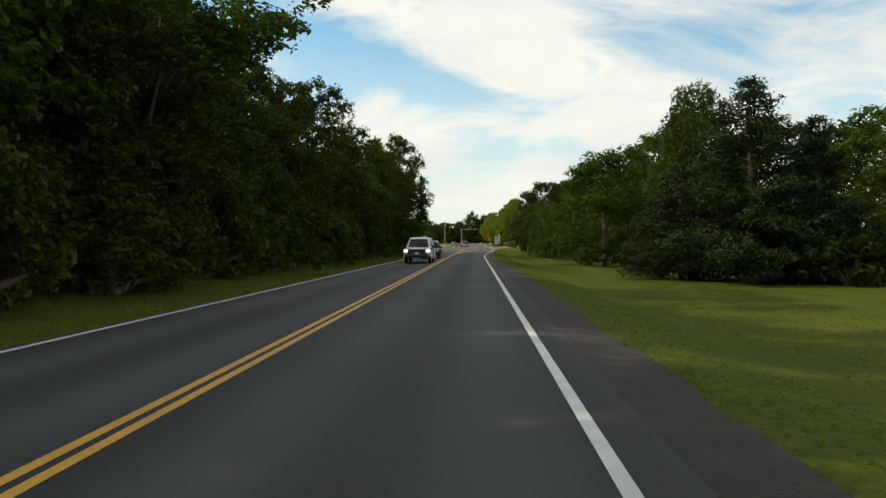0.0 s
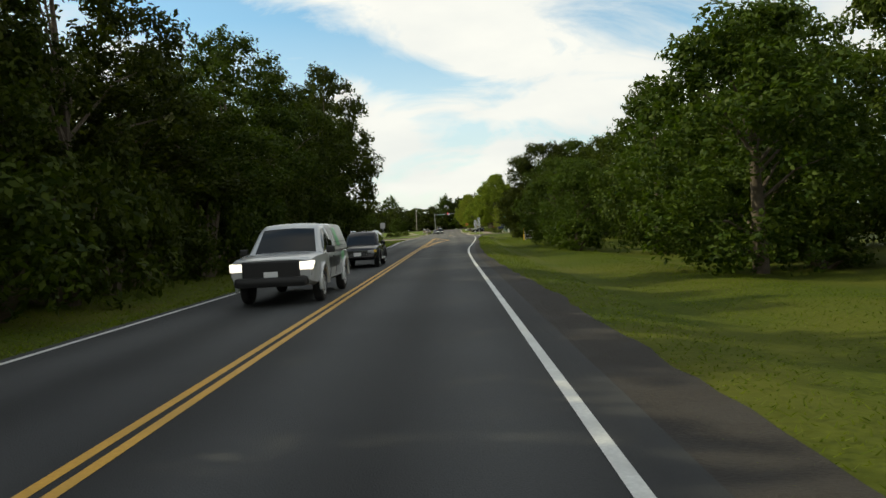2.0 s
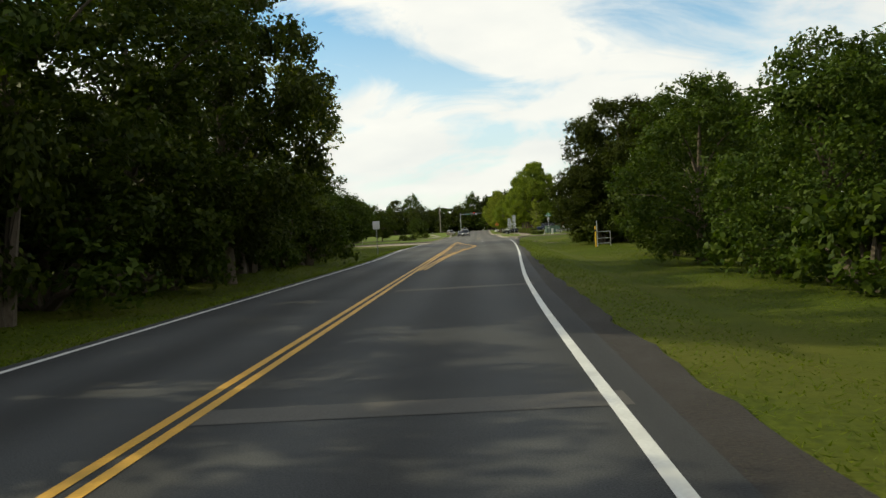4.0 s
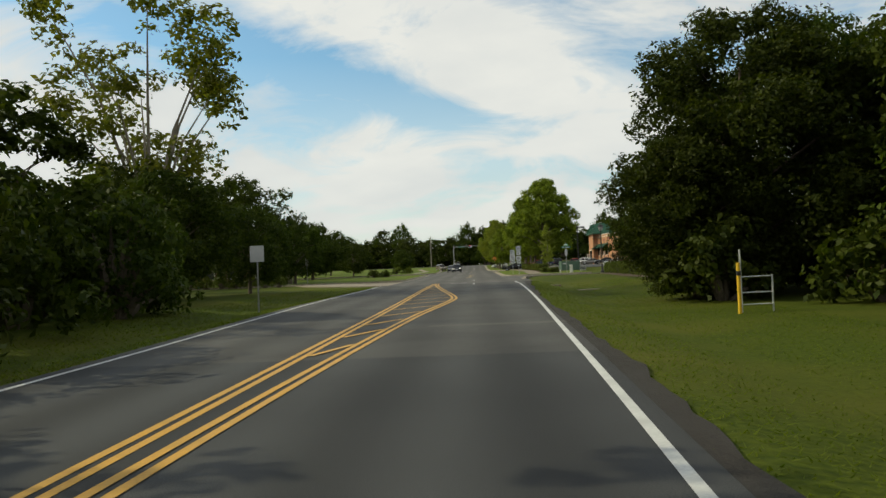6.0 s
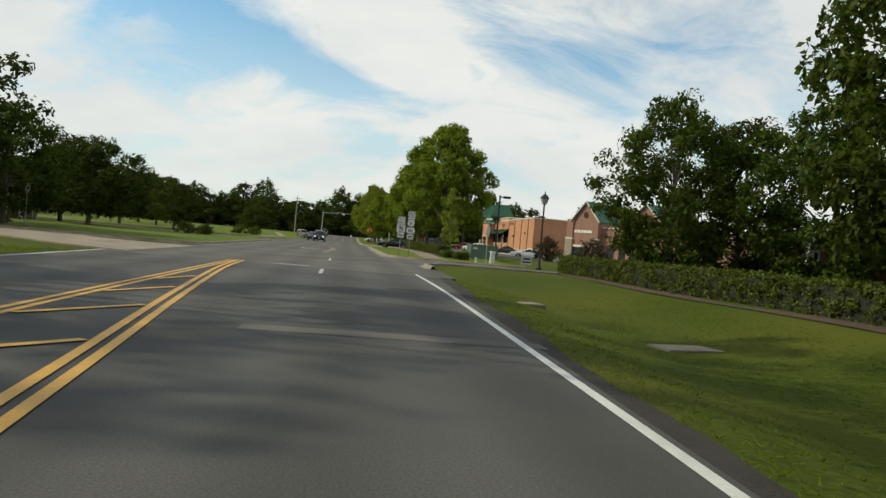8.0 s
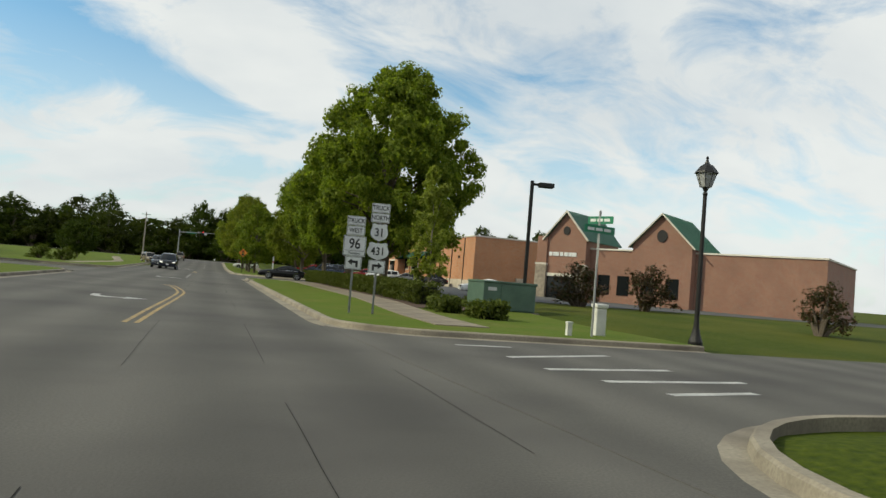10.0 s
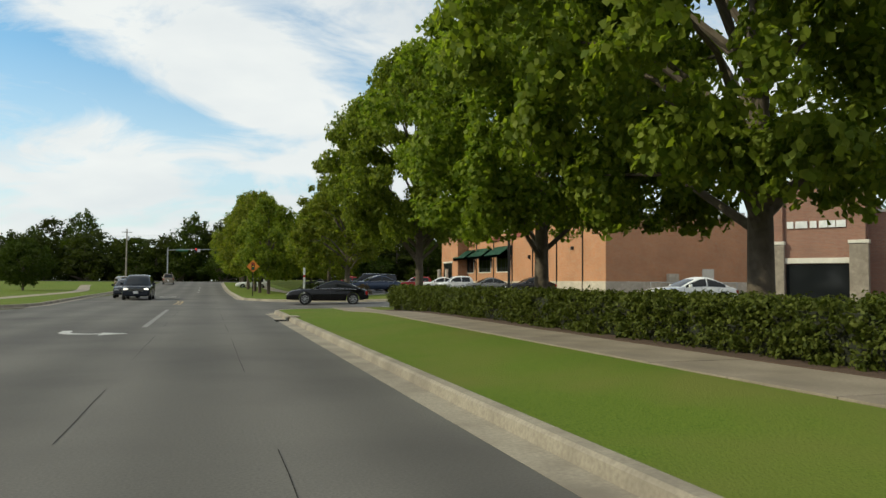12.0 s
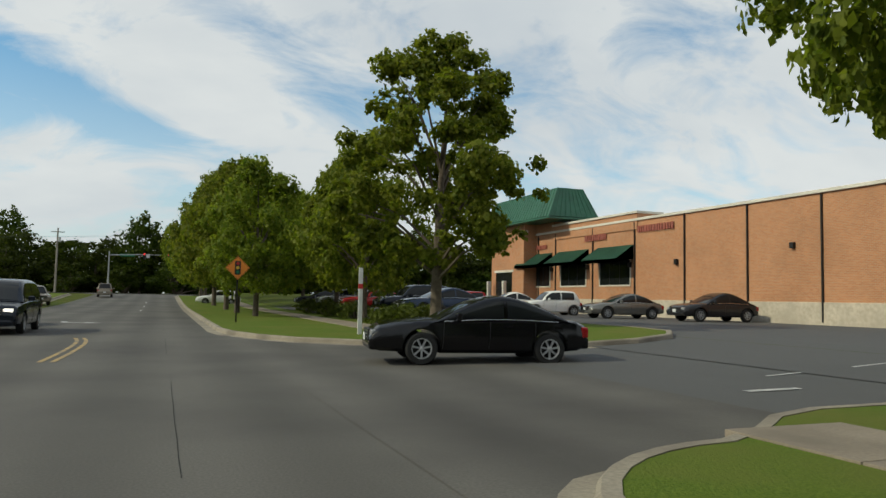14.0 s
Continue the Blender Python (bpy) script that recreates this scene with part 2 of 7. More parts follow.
M = {
    "asphalt": surface("asphalt", (0.024, 0.026, 0.027), (0.064, 0.065, 0.065), 0.82, fine=70, coarse=0.16, bump=0.7, c3=(0.030, 0.031, 0.032), spec=0.3),
    "asphalt_worn": surface("asphalt_worn", (0.048, 0.047, 0.045), (0.098, 0.096, 0.090), 0.85, fine=60, coarse=0.30, bump=0.6, c3=(0.050, 0.049, 0.047), spec=0.3),
    "shoulder": surface("shoulder", (0.010, 0.008, 0.006), (0.032, 0.025, 0.018), 0.95, fine=40, coarse=1.3, bump=0.9, c3=(0.030, 0.026, 0.022), depth=0.02),
    "concrete_road": surface("concrete_road", (0.079, 0.074, 0.066), (0.117, 0.109, 0.097), 0.85, fine=40, coarse=0.25, bump=0.35, c3=(0.064, 0.059, 0.054), spec=0.35),
    "lot": surface("lot", (0.060, 0.060, 0.060), (0.092, 0.091, 0.090), 0.88, fine=35, coarse=0.3, bump=0.4, c3=(0.07, 0.07, 0.07)),
    "kerb": surface("kerb", (0.22, 0.19, 0.145), (0.32, 0.28, 0.215), 0.85, fine=25, coarse=0.9, bump=0.35, c3=(0.155, 0.13, 0.10)),
    "walk": surface("walk", (0.22, 0.18, 0.135), (0.30, 0.25, 0.19), 0.85, fine=25, coarse=0.7, bump=0.3, c3=(0.165, 0.135, 0.10)),
    "white_paint": surface("white_paint", (0.52, 0.52, 0.50), (0.66, 0.66, 0.63), 0.6, fine=30, coarse=2.0, bump=0.15, c3=(0.48, 0.48, 0.46)),
    "worn_white": surface("worn_white", (0.35, 0.35, 0.34), (0.55, 0.54, 0.52), 0.7, fine=14, coarse=1.5, bump=0.15, c3=(0.25, 0.25, 0.24)),
    "faded_white": surface("faded_white", (0.15, 0.147, 0.138), (0.26, 0.255, 0.24), 0.8, fine=9, coarse=1.2, bump=0.1, c3=(0.13, 0.125, 0.115)),
    "yellow_paint": surface("yellow_paint", (0.52, 0.27, 0.028), (0.64, 0.35, 0.045), 0.6, fine=30, coarse=2.0, bump=0.15, c3=(0.48, 0.27, 0.04)),
    "worn_yellow": surface("worn_yellow", (0.25, 0.18, 0.085), (0.50, 0.33, 0.09), 0.75, fine=9, coarse=1.5, bump=0.15, c3=(0.18, 0.15, 0.11)),
    "tar": surface("tar", (0.018, 0.018, 0.017), (0.040, 0.038, 0.035), 0.9, fine=20, bump=0.1, spec=0.1),
    "grass": surface("grass", (0.030, 0.048, 0.004), (0.072, 0.093, 0.008), 0.95, fine=9, coarse=0.18, bump=0.8, c3=(0.084, 0.090, 0.012), depth=0.04, spec=0.1),
    "lawn": surface("lawn", (0.062, 0.106, 0.012), (0.122, 0.164, 0.022), 0.95, fine=40, coarse=0.5, bump=0.9, c3=(0.122, 0.138, 0.028), depth=0.018, spec=0.1),
    "blades": leaf_material("blades", (0.068, 0.098, 0.008), (0.132, 0.160, 0.014), 0.5, 0.05),
    "mulch": surface("mulch", (0.05, 0.028, 0.018), (0.10, 0.06, 0.04), 0.95, fine=25, coarse=2, bump=0.8),
    "bark": surface("bark", (0.075, 0.058, 0.043), (0.15, 0.12, 0.09), 0.95, fine=9, coarse=1.5, bump=0.9, depth=0.03),
    "pale_bark": surface("pale_bark", (0.16, 0.14, 0.11), (0.30, 0.26, 0.20), 0.95, fine=7, coarse=1.5, bump=0.7, depth=0.02),
    "leaf_wood": leaf_material("leaf_wood", (0.019, 0.034, 0.004), (0.064, 0.084, 0.009), 0.34),
    "leaf_broad": leaf_material("leaf_broad", (0.027, 0.048, 0.006), (0.076, 0.100, 0.012), 0.34),
    "leaf_pear": leaf_material("leaf_pear", (0.026, 0.046, 0.006), (0.070, 0.092, 0.012), 0.32),
    "leaf_maple": leaf_material("leaf_maple", (0.096, 0.146, 0.020), (0.250, 0.292, 0.042), 0.55, 0.05),
    "leaf_turning": leaf_material("leaf_turning", (0.090, 0.132, 0.016), (0.225, 0.245, 0.036), 0.52, 0.10),
    "leaf_thin": leaf_material("leaf_thin", (0.075, 0.095, 0.012), (0.165, 0.160, 0.024), 0.42),
    "leaf_young": leaf_material("leaf_young", (0.130, 0.170, 0.030), (0.300, 0.330, 0.070), 0.5, 0.05),
    "needle": leaf_material("needle", (0.010, 0.020, 0.006), (0.028, 0.044, 0.012), 0.12),
    "leaf_hedge": leaf_material("leaf_hedge", (0.048, 0.070, 0.012), (0.125, 0.148, 0.028), 0.3, 0.05),
    "leaf_red": leaf_material("leaf_red", (0.034, 0.048, 0.016), (0.115, 0.062, 0.045), 0.3),
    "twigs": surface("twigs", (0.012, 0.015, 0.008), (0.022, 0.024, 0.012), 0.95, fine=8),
    "brick": brick_material("brick", (0.50, 0.225, 0.105), (0.42, 0.175, 0.080), (0.42, 0.30, 0.20)),
    "brick_pink": brick_material("brick_pink", (0.29, 0.135, 0.090), (0.23, 0.105, 0.072), (0.26, 0.21, 0.17)),
    "stone": surface("stone", (0.42, 0.36, 0.28), (0.60, 0.53, 0.43), 0.9, fine=5, coarse=0.8, bump=0.5),
    "fieldstone": surface("fieldstone", (0.20, 0.165, 0.13), (0.36, 0.31, 0.25), 0.9, fine=3.5, coarse=1.5, bump=0.7, depth=0.04),
    "green_metal": surface("green_metal", (0.020, 0.105, 0.060), (0.030, 0.130, 0.075), 0.45, 0.0, fine=3, bump=0.05),
    "awning": surface("awning", (0.022, 0.100, 0.060), (0.032, 0.125, 0.075), 0.8, fine=8, bump=0.1),
    "trim": surface("trim", (0.62, 0.58, 0.50), (0.72, 0.68, 0.60), 0.7, fine=6, bump=0.05),
    "dark_metal": surface("dark_metal", (0.014, 0.013, 0.013), (0.026, 0.024, 0.023), 0.5, 0.3, fine=6, bump=0.05),
    "steel": surface("steel", (0.30, 0.31, 0.31), (0.42, 0.42, 0.42), 0.55, 0.7, fine=9, bump=0.1),
    "aluminium": surface("aluminium", (0.48, 0.49, 0.49), (0.58, 0.58, 0.57), 0.55, 0.4, fine=6, bump=0.05),
    "rim_alloy": surface("rim_alloy", (0.42, 0.43, 0.44), (0.52, 0.53, 0.54), 0.35, 0.3, fine=6, bump=0.03),
    "chrome": surface("chrome", (0.6, 0.6, 0.6), (0.7, 0.7, 0.7), 0.18, 1.0, fine=4, bump=0.0),
    "sign_white": surface("sign_white", (0.66, 0.67, 0.67), (0.74, 0.75, 0.75), 0.55, fine=5, coarse=2, bump=0.03),
    "sign_black": surface("sign_black", (0.012, 0.012, 0.013), (0.018, 0.018, 0.018), 0.5, fine=5, bump=0.0),
    "sign_green": surface("sign_green", (0.006, 0.17, 0.085), (0.010, 0.21, 0.10), 0.5, fine=5, bump=0.0),
    "sign_orange": surface("sign_orange", (0.80, 0.24, 0.02), (0.88, 0.29, 0.03), 0.55, fine=5, bump=0.0),
    "red": surface("red", (0.45, 0.015, 0.012), (0.55, 0.025, 0.02), 0.5, fine=5, bump=0.0),
    "sign_red": surface("sign_red", (0.30, 0.085, 0.060), (0.36, 0.105, 0.075), 0.6, fine=5, bump=0.0),
    "yellow": surface("yellow", (0.70, 0.42, 0.02), (0.80, 0.50, 0.03), 0.5, fine=6, coarse=3, bump=0.05),
    "white_plastic": surface("white_plastic", (0.62, 0.61, 0.57), (0.74, 0.73, 0.69), 0.5, fine=6, coarse=3, bump=0.05),
    "box_green": surface("box_green", (0.075, 0.135, 0.098), (0.095, 0.160, 0.118), 0.55, fine=4, coarse=1.5, bump=0.05),
    "pole_wood": surface("pole_wood", (0.22, 0.19, 0.16), (0.34, 0.30, 0.25), 0.9, fine=8, coarse=1, bump=0.4),
    "tyre": surface("tyre", (0.012, 0.012, 0.012), (0.022, 0.022, 0.022), 0.85, fine=30, bump=0.2),
    "rubber": surface("rubber", (0.010, 0.010, 0.010), (0.018, 0.018, 0.018), 0.6, fine=20, bump=0.1),
    "glass": surface("glass", (0.010, 0.012, 0.013), (0.018, 0.020, 0.022), 0.06, 0.0, fine=0.6, bump=0.0, spec=0.3),
    "lamp_glass": surface("lamp_glass", (0.30, 0.31, 0.32), (0.48, 0.49, 0.50), 0.12, fine=14, bump=0.2),
    "tail": surface("tail", (0.25, 0.008, 0.008), (0.34, 0.012, 0.012), 0.15, fine=14, bump=0.1),
    "head_on": glow("head_on", (1.0, 0.93, 0.78), 2.0),
    "signal_red": glow("signal_red", (1.0, 0.03, 0.02), 3.0),
    "green_wrap": surface("green_wrap", (0.16, 0.48, 0.22), (0.24, 0.55, 0.30), 0.35, fine=5, bump=0.0),
}


def lane_wear(m, period, low, high):
    """Lighter wheel tracks and long streaks of wear along the lanes."""
    nt = m.node_tree
    p = nt.nodes["Principled BSDF"]
    src = p.inputs["Base Color"].links[0].from_socket
    co, sx, mu, si, mr, hs, mp, no, mx = [nt.nodes.new(k) for k in ("ShaderNodeTexCoord", "ShaderNodeSeparateXYZ", "ShaderNodeMath", "ShaderNodeMath", "ShaderNodeMapRange", "ShaderNodeHueSaturation", "ShaderNodeMapping", "ShaderNodeTexNoise", "ShaderNodeMath")]
    mu.operation, mu.inputs[1].default_value, si.operation, mx.operation = "MULTIPLY", 2 * math.pi / period, "SINE", "ADD"
    mp.inputs["Scale"].default_value = (1.6, 0.05, 1.0)
    no.inputs["Scale"].default_value, no.inputs["Detail"].default_value, no.inputs["Roughness"].default_value = 1.0, 6, 0.65
    mr.inputs["From Min"].default_value, mr.inputs["From Max"].default_value = -0.9, 1.9
    mr.inputs["To Min"].default_value, mr.inputs["To Max"].default_value = low, high
    sc = nt.nodes.new("ShaderNodeMath")
    sc.operation, sc.inputs[1].default_value = "MULTIPLY", 1.0
    sn = nt.nodes.new("ShaderNodeMath")
    sn.operation, sn.inputs[1].default_value = "MULTIPLY", 0.85
    for a, b in ((co.outputs["Object"], sx.inputs[0]), (sx.outputs[0], mu.inputs[0]), (mu.outputs[0], si.inputs[0]), (si.outputs[0], sn.inputs[0]), (co.outputs["Object"], mp.inputs[0]), (mp.outputs[0], no.inputs["Vector"]),
                 (no.outputs[0], sc.inputs[0]), (sn.outputs[0], mx.inputs[0]), (sc.outputs[0], mx.inputs[1]), (mx.outputs[0], mr.inputs[0]), (mr.outputs[0], hs.inputs["Value"]), (src, hs.inputs["Color"]), (hs.outputs[0], p.inputs["Base Color"])):
        nt.links.new(a, b)


lane_wear(M["asphalt"], 1.75, 0.50, 1.50)
lane_wear(M["asphalt_worn"], 1.75, 0.70, 1.30)
lane_wear(M["concrete_road"], 1.9, 0.78, 1.24)
for key, base, metal in (("paint_silver", (0.52, 0.53, 0.53), 0.25), ("paint_black", (0.004, 0.004, 0.005), 0.0), ("paint_navy", (0.010, 0.014, 0.022), 0.1),
                         ("paint_white", (0.72, 0.72, 0.70), 0.0), ("paint_grey", (0.20, 0.195, 0.18), 0.5), ("paint_dark", (0.035, 0.034, 0.036), 0.4),
                         ("paint_red", (0.32, 0.018, 0.016), 0.2), ("paint_blue", (0.03, 0.045, 0.08), 0.4), ("paint_tan", (0.26, 0.22, 0.17), 0.4)):
    M[key] = surface(key, base, [c * 1.08 for c in base], 0.18, metal, fine=2.0, coarse=0.8, bump=0.0, spec=0.35, c3=[c * 0.93 for c in base])
    M[key].node_tree.nodes["Principled BSDF"].inputs["Coat Weight"].default_value = 0.12


# ---- mesh helpers ----
def part(name, bm, material, parent=None, label="", kind=""):
    """Link a bmesh as one mesh object, under a thing or a part."""
    me = bpy.data.meshes.new(name)
    bmesh.ops.recalc_face_normals(bm, faces=bm.faces)
    bm.to_mesh(me)
    bm.free()
    for m in (material if isinstance(material, (list, tuple)) else [material]):
        me.materials.append(M[m] if isinstance(m, str) else m)
    ob = new(name, me)
    if parent:
        ob.parent = parent
    if label or kind:
        tagged(ob, label=label, kind=kind)
    return ob


def smooth(ob, angle=0.7):
    me = ob.data
    me.polygons.foreach_set("use_smooth", [True] * len(me.polygons))
    me.set_sharp_from_angle(angle=angle)
    return ob


def box(bm, x0, y0, z0, x1, y1, z1, bevel=0.0, mi=0):
    vs = [bm.verts.new(p) for p in ((x0, y0, z0), (x1, y0, z0), (x1, y1, z0), (x0, y1, z0), (x0, y0, z1), (x1, y0, z1), (x1, y1, z1), (x0, y1, z1))]
    fs = [bm.faces.new([vs[i] for i in q]) for q in ((3, 2, 1, 0), (4, 5, 6, 7), (0, 1, 5, 4), (1, 2, 6, 5), (2, 3, 7, 6), (3, 0, 4, 7))]
    for f in fs:
        f.material_index = mi
    if bevel:
        bmesh.ops.bevel(bm, geom=list({e for f in fs for e in f.edges}), offset=bevel, segments=2, affect="EDGES", profile=0.6)
    return vs


def prism(bm, pts, z0, z1, mi=0):
    """A flat outline in x and y, raised from z0 to z1."""
    lo, hi = [bm.verts.new((x, y, z0)) for x, y in pts], [bm.verts.new((x, y, z1)) for x, y in pts]
    n = len(pts)
    fs = [bm.faces.new(hi), bm.faces.new(lo[::-1])] + [bm.faces.new((lo[i], lo[(i + 1) % n], hi[(i + 1) % n], hi[i])) for i in range(n)]
    for f in fs:
        f.material_index = mi
    return fs


def tube(bm, pts, radii, n=8, mi=0, caps=True):
    rings = []
    for i, p in enumerate(pts):
        p = Vector(p)
        a = Vector(pts[max(i - 1, 0)])
        b = Vector(pts[min(i + 1, len(pts) - 1)])
        d = (b - a).normalized()
        u = d.orthogonal().normalized() if not rings else (u - d * u.dot(d)).normalized()
        v = d.cross(u)
        rings.append([bm.verts.new(p + (u * math.cos(k * 2 * math.pi / n) + v * math.sin(k * 2 * math.pi / n)) * radii[i]) for k in range(n)])
    for r, s in zip(rings, rings[1:]):
        for k in range(n):
            bm.faces.new((r[k], r[(k + 1) % n], s[(k + 1) % n], s[k])).material_index = mi
    if caps:
        bm.faces.new(rings[0][::-1]).material_index = mi
        bm.faces.new(rings[-1]).material_index = mi


def lathe(bm, rows, n=20, mi=0, centre=(0, 0), caps=(True, True)):
    """A turned shape from (radius, z) rows."""
    rings = [[bm.verts.new((centre[0] + r * math.cos(k * 2 * math.pi / n), centre[1] + r * math.sin(k * 2 * math.pi / n), z)) for k in range(n)] for r, z in rows]
    for r, s in zip(rings, rings[1:]):
        for k in range(n):
            bm.faces.new((r[k], r[(k + 1) % n], s[(k + 1) % n], s[k])).material_index = mi
    if caps[0]:
        bm.faces.new(rings[0][::-1]).material_index = mi
    if caps[1]:
        bm.faces.new(rings[-1]).material_index = mi


def thing(name, label, category, at=None, group="", kind=""):
    ob = new(name)
    ob.empty_display_size = 0.3
    if at is not None:
        ob.matrix_basis = at
    return tagged(ob, label, category, group, kind)


def lerp_rows(rows, y):
    if y <= rows[0][0]:
        return rows[0][1]
    for (a, u), (b, v) in zip(rows, rows[1:]):
        if y <= b:
            return u + (v - u) * (y - a) / (b - a)
    return rows[-1][1]


def ease(a, b, v):
    u = min(max((v - a) / (b - a), 0), 1)
    return u * u * (3 - 2 * u)


# ---- ground ----
LEFT_EDGE = [(-80, -6.05), (105, -6.05), (131, -7.1), (160, -7.1)]
RIGHT_EDGE = [(-80, 2.2), (50, 2.15), (68, 1.9), (86, 2.05), (97, 2.4), (108, 2.7), (123, 3.25), (131, 3.45), (139, 3.75), (150, 4.5), (161, 5.3)]


def rise(y):
    """The road climbs gently towards the far crossing."""
    return 1.25 * ease(285, 365, y)


def ground_z(x, y):
    z = rise(y) - 0.05
    if y < 185:
        right, left = lerp_rows(RIGHT_EDGE, y), lerp_rows(LEFT_EDGE, y)
        if x > right:
            d = max(x - right - 0.3, 0)
            ditch = -0.34 * ease(0, 2.6, d) + 0.10 * ease(3.0, 6.5, d) - 0.30 * ease(4.5, 9, d) * ease(30, 60, y) * (1 - ease(104, 122, y)) + 0.45 * ease(4, 9, d) * ease(128, 150, y)
            z += ditch * (1 - ease(152, 168, y)) + 0.16 * ease(156, 168, y) * (1 - ease(172.2, 173.4, y)) * ease(0.3, 1.2, d)
        elif x < left:
            d = left - x
            z += (-0.20 * ease(0, 2, d) + 0.30 * ease(2, 6, d)) * (1 - ease(150, 158, y))
    site = ease(11, 17, x) * ease(183, 200, y)
    z += 0.50 * site
    return z


def axis_steps(rows):
    out = []
    for a, b, s in rows:
        out += list(np.arange(a, b - 1e-6, s))
    return out + [rows[-1][1]]


xs = axis_steps([(-1500, -300, 300), (-300, -60, 40), (-60, -20, 5), (-20, 20, 1.0), (20, 60, 5), (60, 300, 40), (300, 1500, 300)])
ys = axis_steps([(-600, -60, 90), (-60, 150, 2.5), (150, 190, 1.0), (190, 300, 4), (300, 400, 8), (400, 800, 80), (800, 2400, 400)])
bm = bmesh.new()
grid = [[bm.verts.new((x, y, ground_z(x, y))) for x in xs] for y in ys]
for r, s in zip(grid, grid[1:]):
    for i in range(len(xs) - 1):
        bm.faces.new((r[i], r[i + 1], s[i + 1], s[i]))
tagged(smooth(part("ground", bm, "grass"), 3.0), "rough mown grass verge that runs on to the distance", "ground", kind="structure")


def strip(name, rows, material, lift, label, category, thick=0.0, ragged=0.0):
    """A ribbon along the road from rows of (y, left x, right x)."""
    bm = bmesh.new()
    ring = []
    y = rows[0][0]
    stops = sorted({r[0] for r in rows} | set(np.arange(rows[0][0], rows[-1][0], 0.55 if ragged else 4.0)))
    for y in stops:
        a, b = lerp_rows([(r[0], r[1]) for r in rows], y), lerp_rows([(r[0], r[2]) for r in rows], y)
        b += ragged * (noise.noise((0.0, y * 0.35, 1.7)) + 0.7 * noise.noise((3.1, y * 1.3, 0.4)))
        ring.append((bm.verts.new((a, y, rise(y) + lift)), bm.verts.new((b, y, rise(y) + lift))))
    for (a, b), (c, d) in zip(ring, ring[1:]):
        bm.faces.new((a, b, d, c))
    if thick:
        geom = bmesh.ops.extrude_face_region(bm, geom=list(bm.faces))
        bmesh.ops.translate(bm, verts=[v for v in geom["geom"] if isinstance(v, bmesh.types.BMVert)], vec=(0, 0, -thick))
    return tagged(part(name, bm, material), label, category, kind="structure")


strip("road", [(-80, -6.05, 1.62), (60, -6.05, 1.60), (72, -6.05, 1.52), (86, -6.05, 1.74), (97, -6.05, 2.15), (108, -6.05, 2.60), (112, -6.23, 2.78)],
      "asphalt", 0.0, "dark grey asphalt two-lane road with wheel tracks", "road", 0.08)
strip("road_worn", [(112, -6.23, 2.78), (131, -7.1, 3.45), (150, -7.1, 4.25), (159, -7.1, 4.8)],
      "asphalt_worn", 0.0, "paler worn grey asphalt before the side street", "road", 0.08)
strip("shoulder", [(-80, 1.62, 2.4), (50, 1.6, 2.35), (60, 1.6, 2.2), (72, 1.52, 2.05), (86, 1.74, 2.2), (97, 2.15, 2.55), (108, 2.60, 2.9), (112, 2.78, 3.05), (123, 3.2, 3.45), (131, 3.45, 3.68), (150, 4.25, 4.6), (159, 4.8, 5.3)],
      "shoulder", -0.012, "crumbled dark gravel shoulder beside the asphalt", "shoulder", 0.10, 0.16)
strip("road_concrete", [(159, -7.1, 5.4), (164, -6.9, 5.6), (180, -6.7, 5.4), (188, -6.66, 4.05), (345, -6.66, 4.3), (352, -9, 9)],
      "concrete_road", 0.0, "pale grey concrete road with lane joints", "road", 0.08)
bm = bmesh.new()
prism(bm, [(-260, 352), (260, 352), (260, 368), (-260, 368)], rise(360) - 0.06, rise(360) + 0.0)
tagged(part("cross_road", bm, "concrete_road"), "grey crossing road at the far signals", "road", kind="structure")
bm = bmesh.new()
prism(bm, [(5.0, 167.2), (5.75, 167.2), (5.55, 169.9), (6.0, 171.8), (7.0, 172.9), (9.0, 173.6), (60, 173.6), (60, 182.6), (7.4, 182.6), (5.3, 184.0), (4.0, 186.5)], -0.07, 0.006)
tagged(part("side_road", bm, "concrete_road"), "grey concrete side street that joins the road", "road", kind="structure")
bm = bmesh.new()
prism(bm, [(-6.4, 160.5), (-9, 161.8), (-12.5, 165), (-15.5, 169), (-18, 175.3), (-13.2, 175.3), (-11.3, 173.2), (-8.6, 171.9), (-6.4, 172.6)], -0.07, 0.008)
tagged(part("side_road_west", bm, "walk"), "pale concrete apron of a side street", "road", kind="structure")
bm = bmesh.new()
prism(bm, [(-6.4, 217), (-8.5, 220), (-60, 222), (-60, 231), (-9, 232), (-6.4, 236)], -0.07, 0.008)
tagged(part("side_road_north", bm, "concrete_road"), "grey concrete side street between grass islands", "road", kind="structure")
# driveway and parking lot of the shop
bm = bmesh.new()
def drive_z(x):
    return 0.006 + 0.09 * ease(5, 11, x) + 0.36 * ease(10, 18, x)


ring = []
for i in range(15):
    x = 4.0 + i
    ring.append((bm.verts.new((x, 227.0 if x < 5.5 else 229.0 if x < 10.5 else 232.5, drive_z(x))), bm.verts.new((x, 256.0 if x < 5.5 else 249.5, drive_z(x)))))
for i, ((a, b), (c, d)) in enumerate(zip(ring, ring[1:])):
    bm.faces.new((a, c, d, b)).material_index = 1 if i > 4 else 0
tagged(part("driveway", bm, ["concrete_road", "lot"]), "worn grey driveway between grass corners", "driveway", kind="structure")
bm = bmesh.new()
lot = [(12.6, 206, 0.2), (17, 206, 0.475), (60, 206, 0.475), (60, 335, 0.475), (17, 335, 0.475), (12.6, 335, 0.2)]
vs = [bm.verts.new(p) for p in lot]
bm.faces.new((vs[0], vs[1], vs[4], vs[5]))
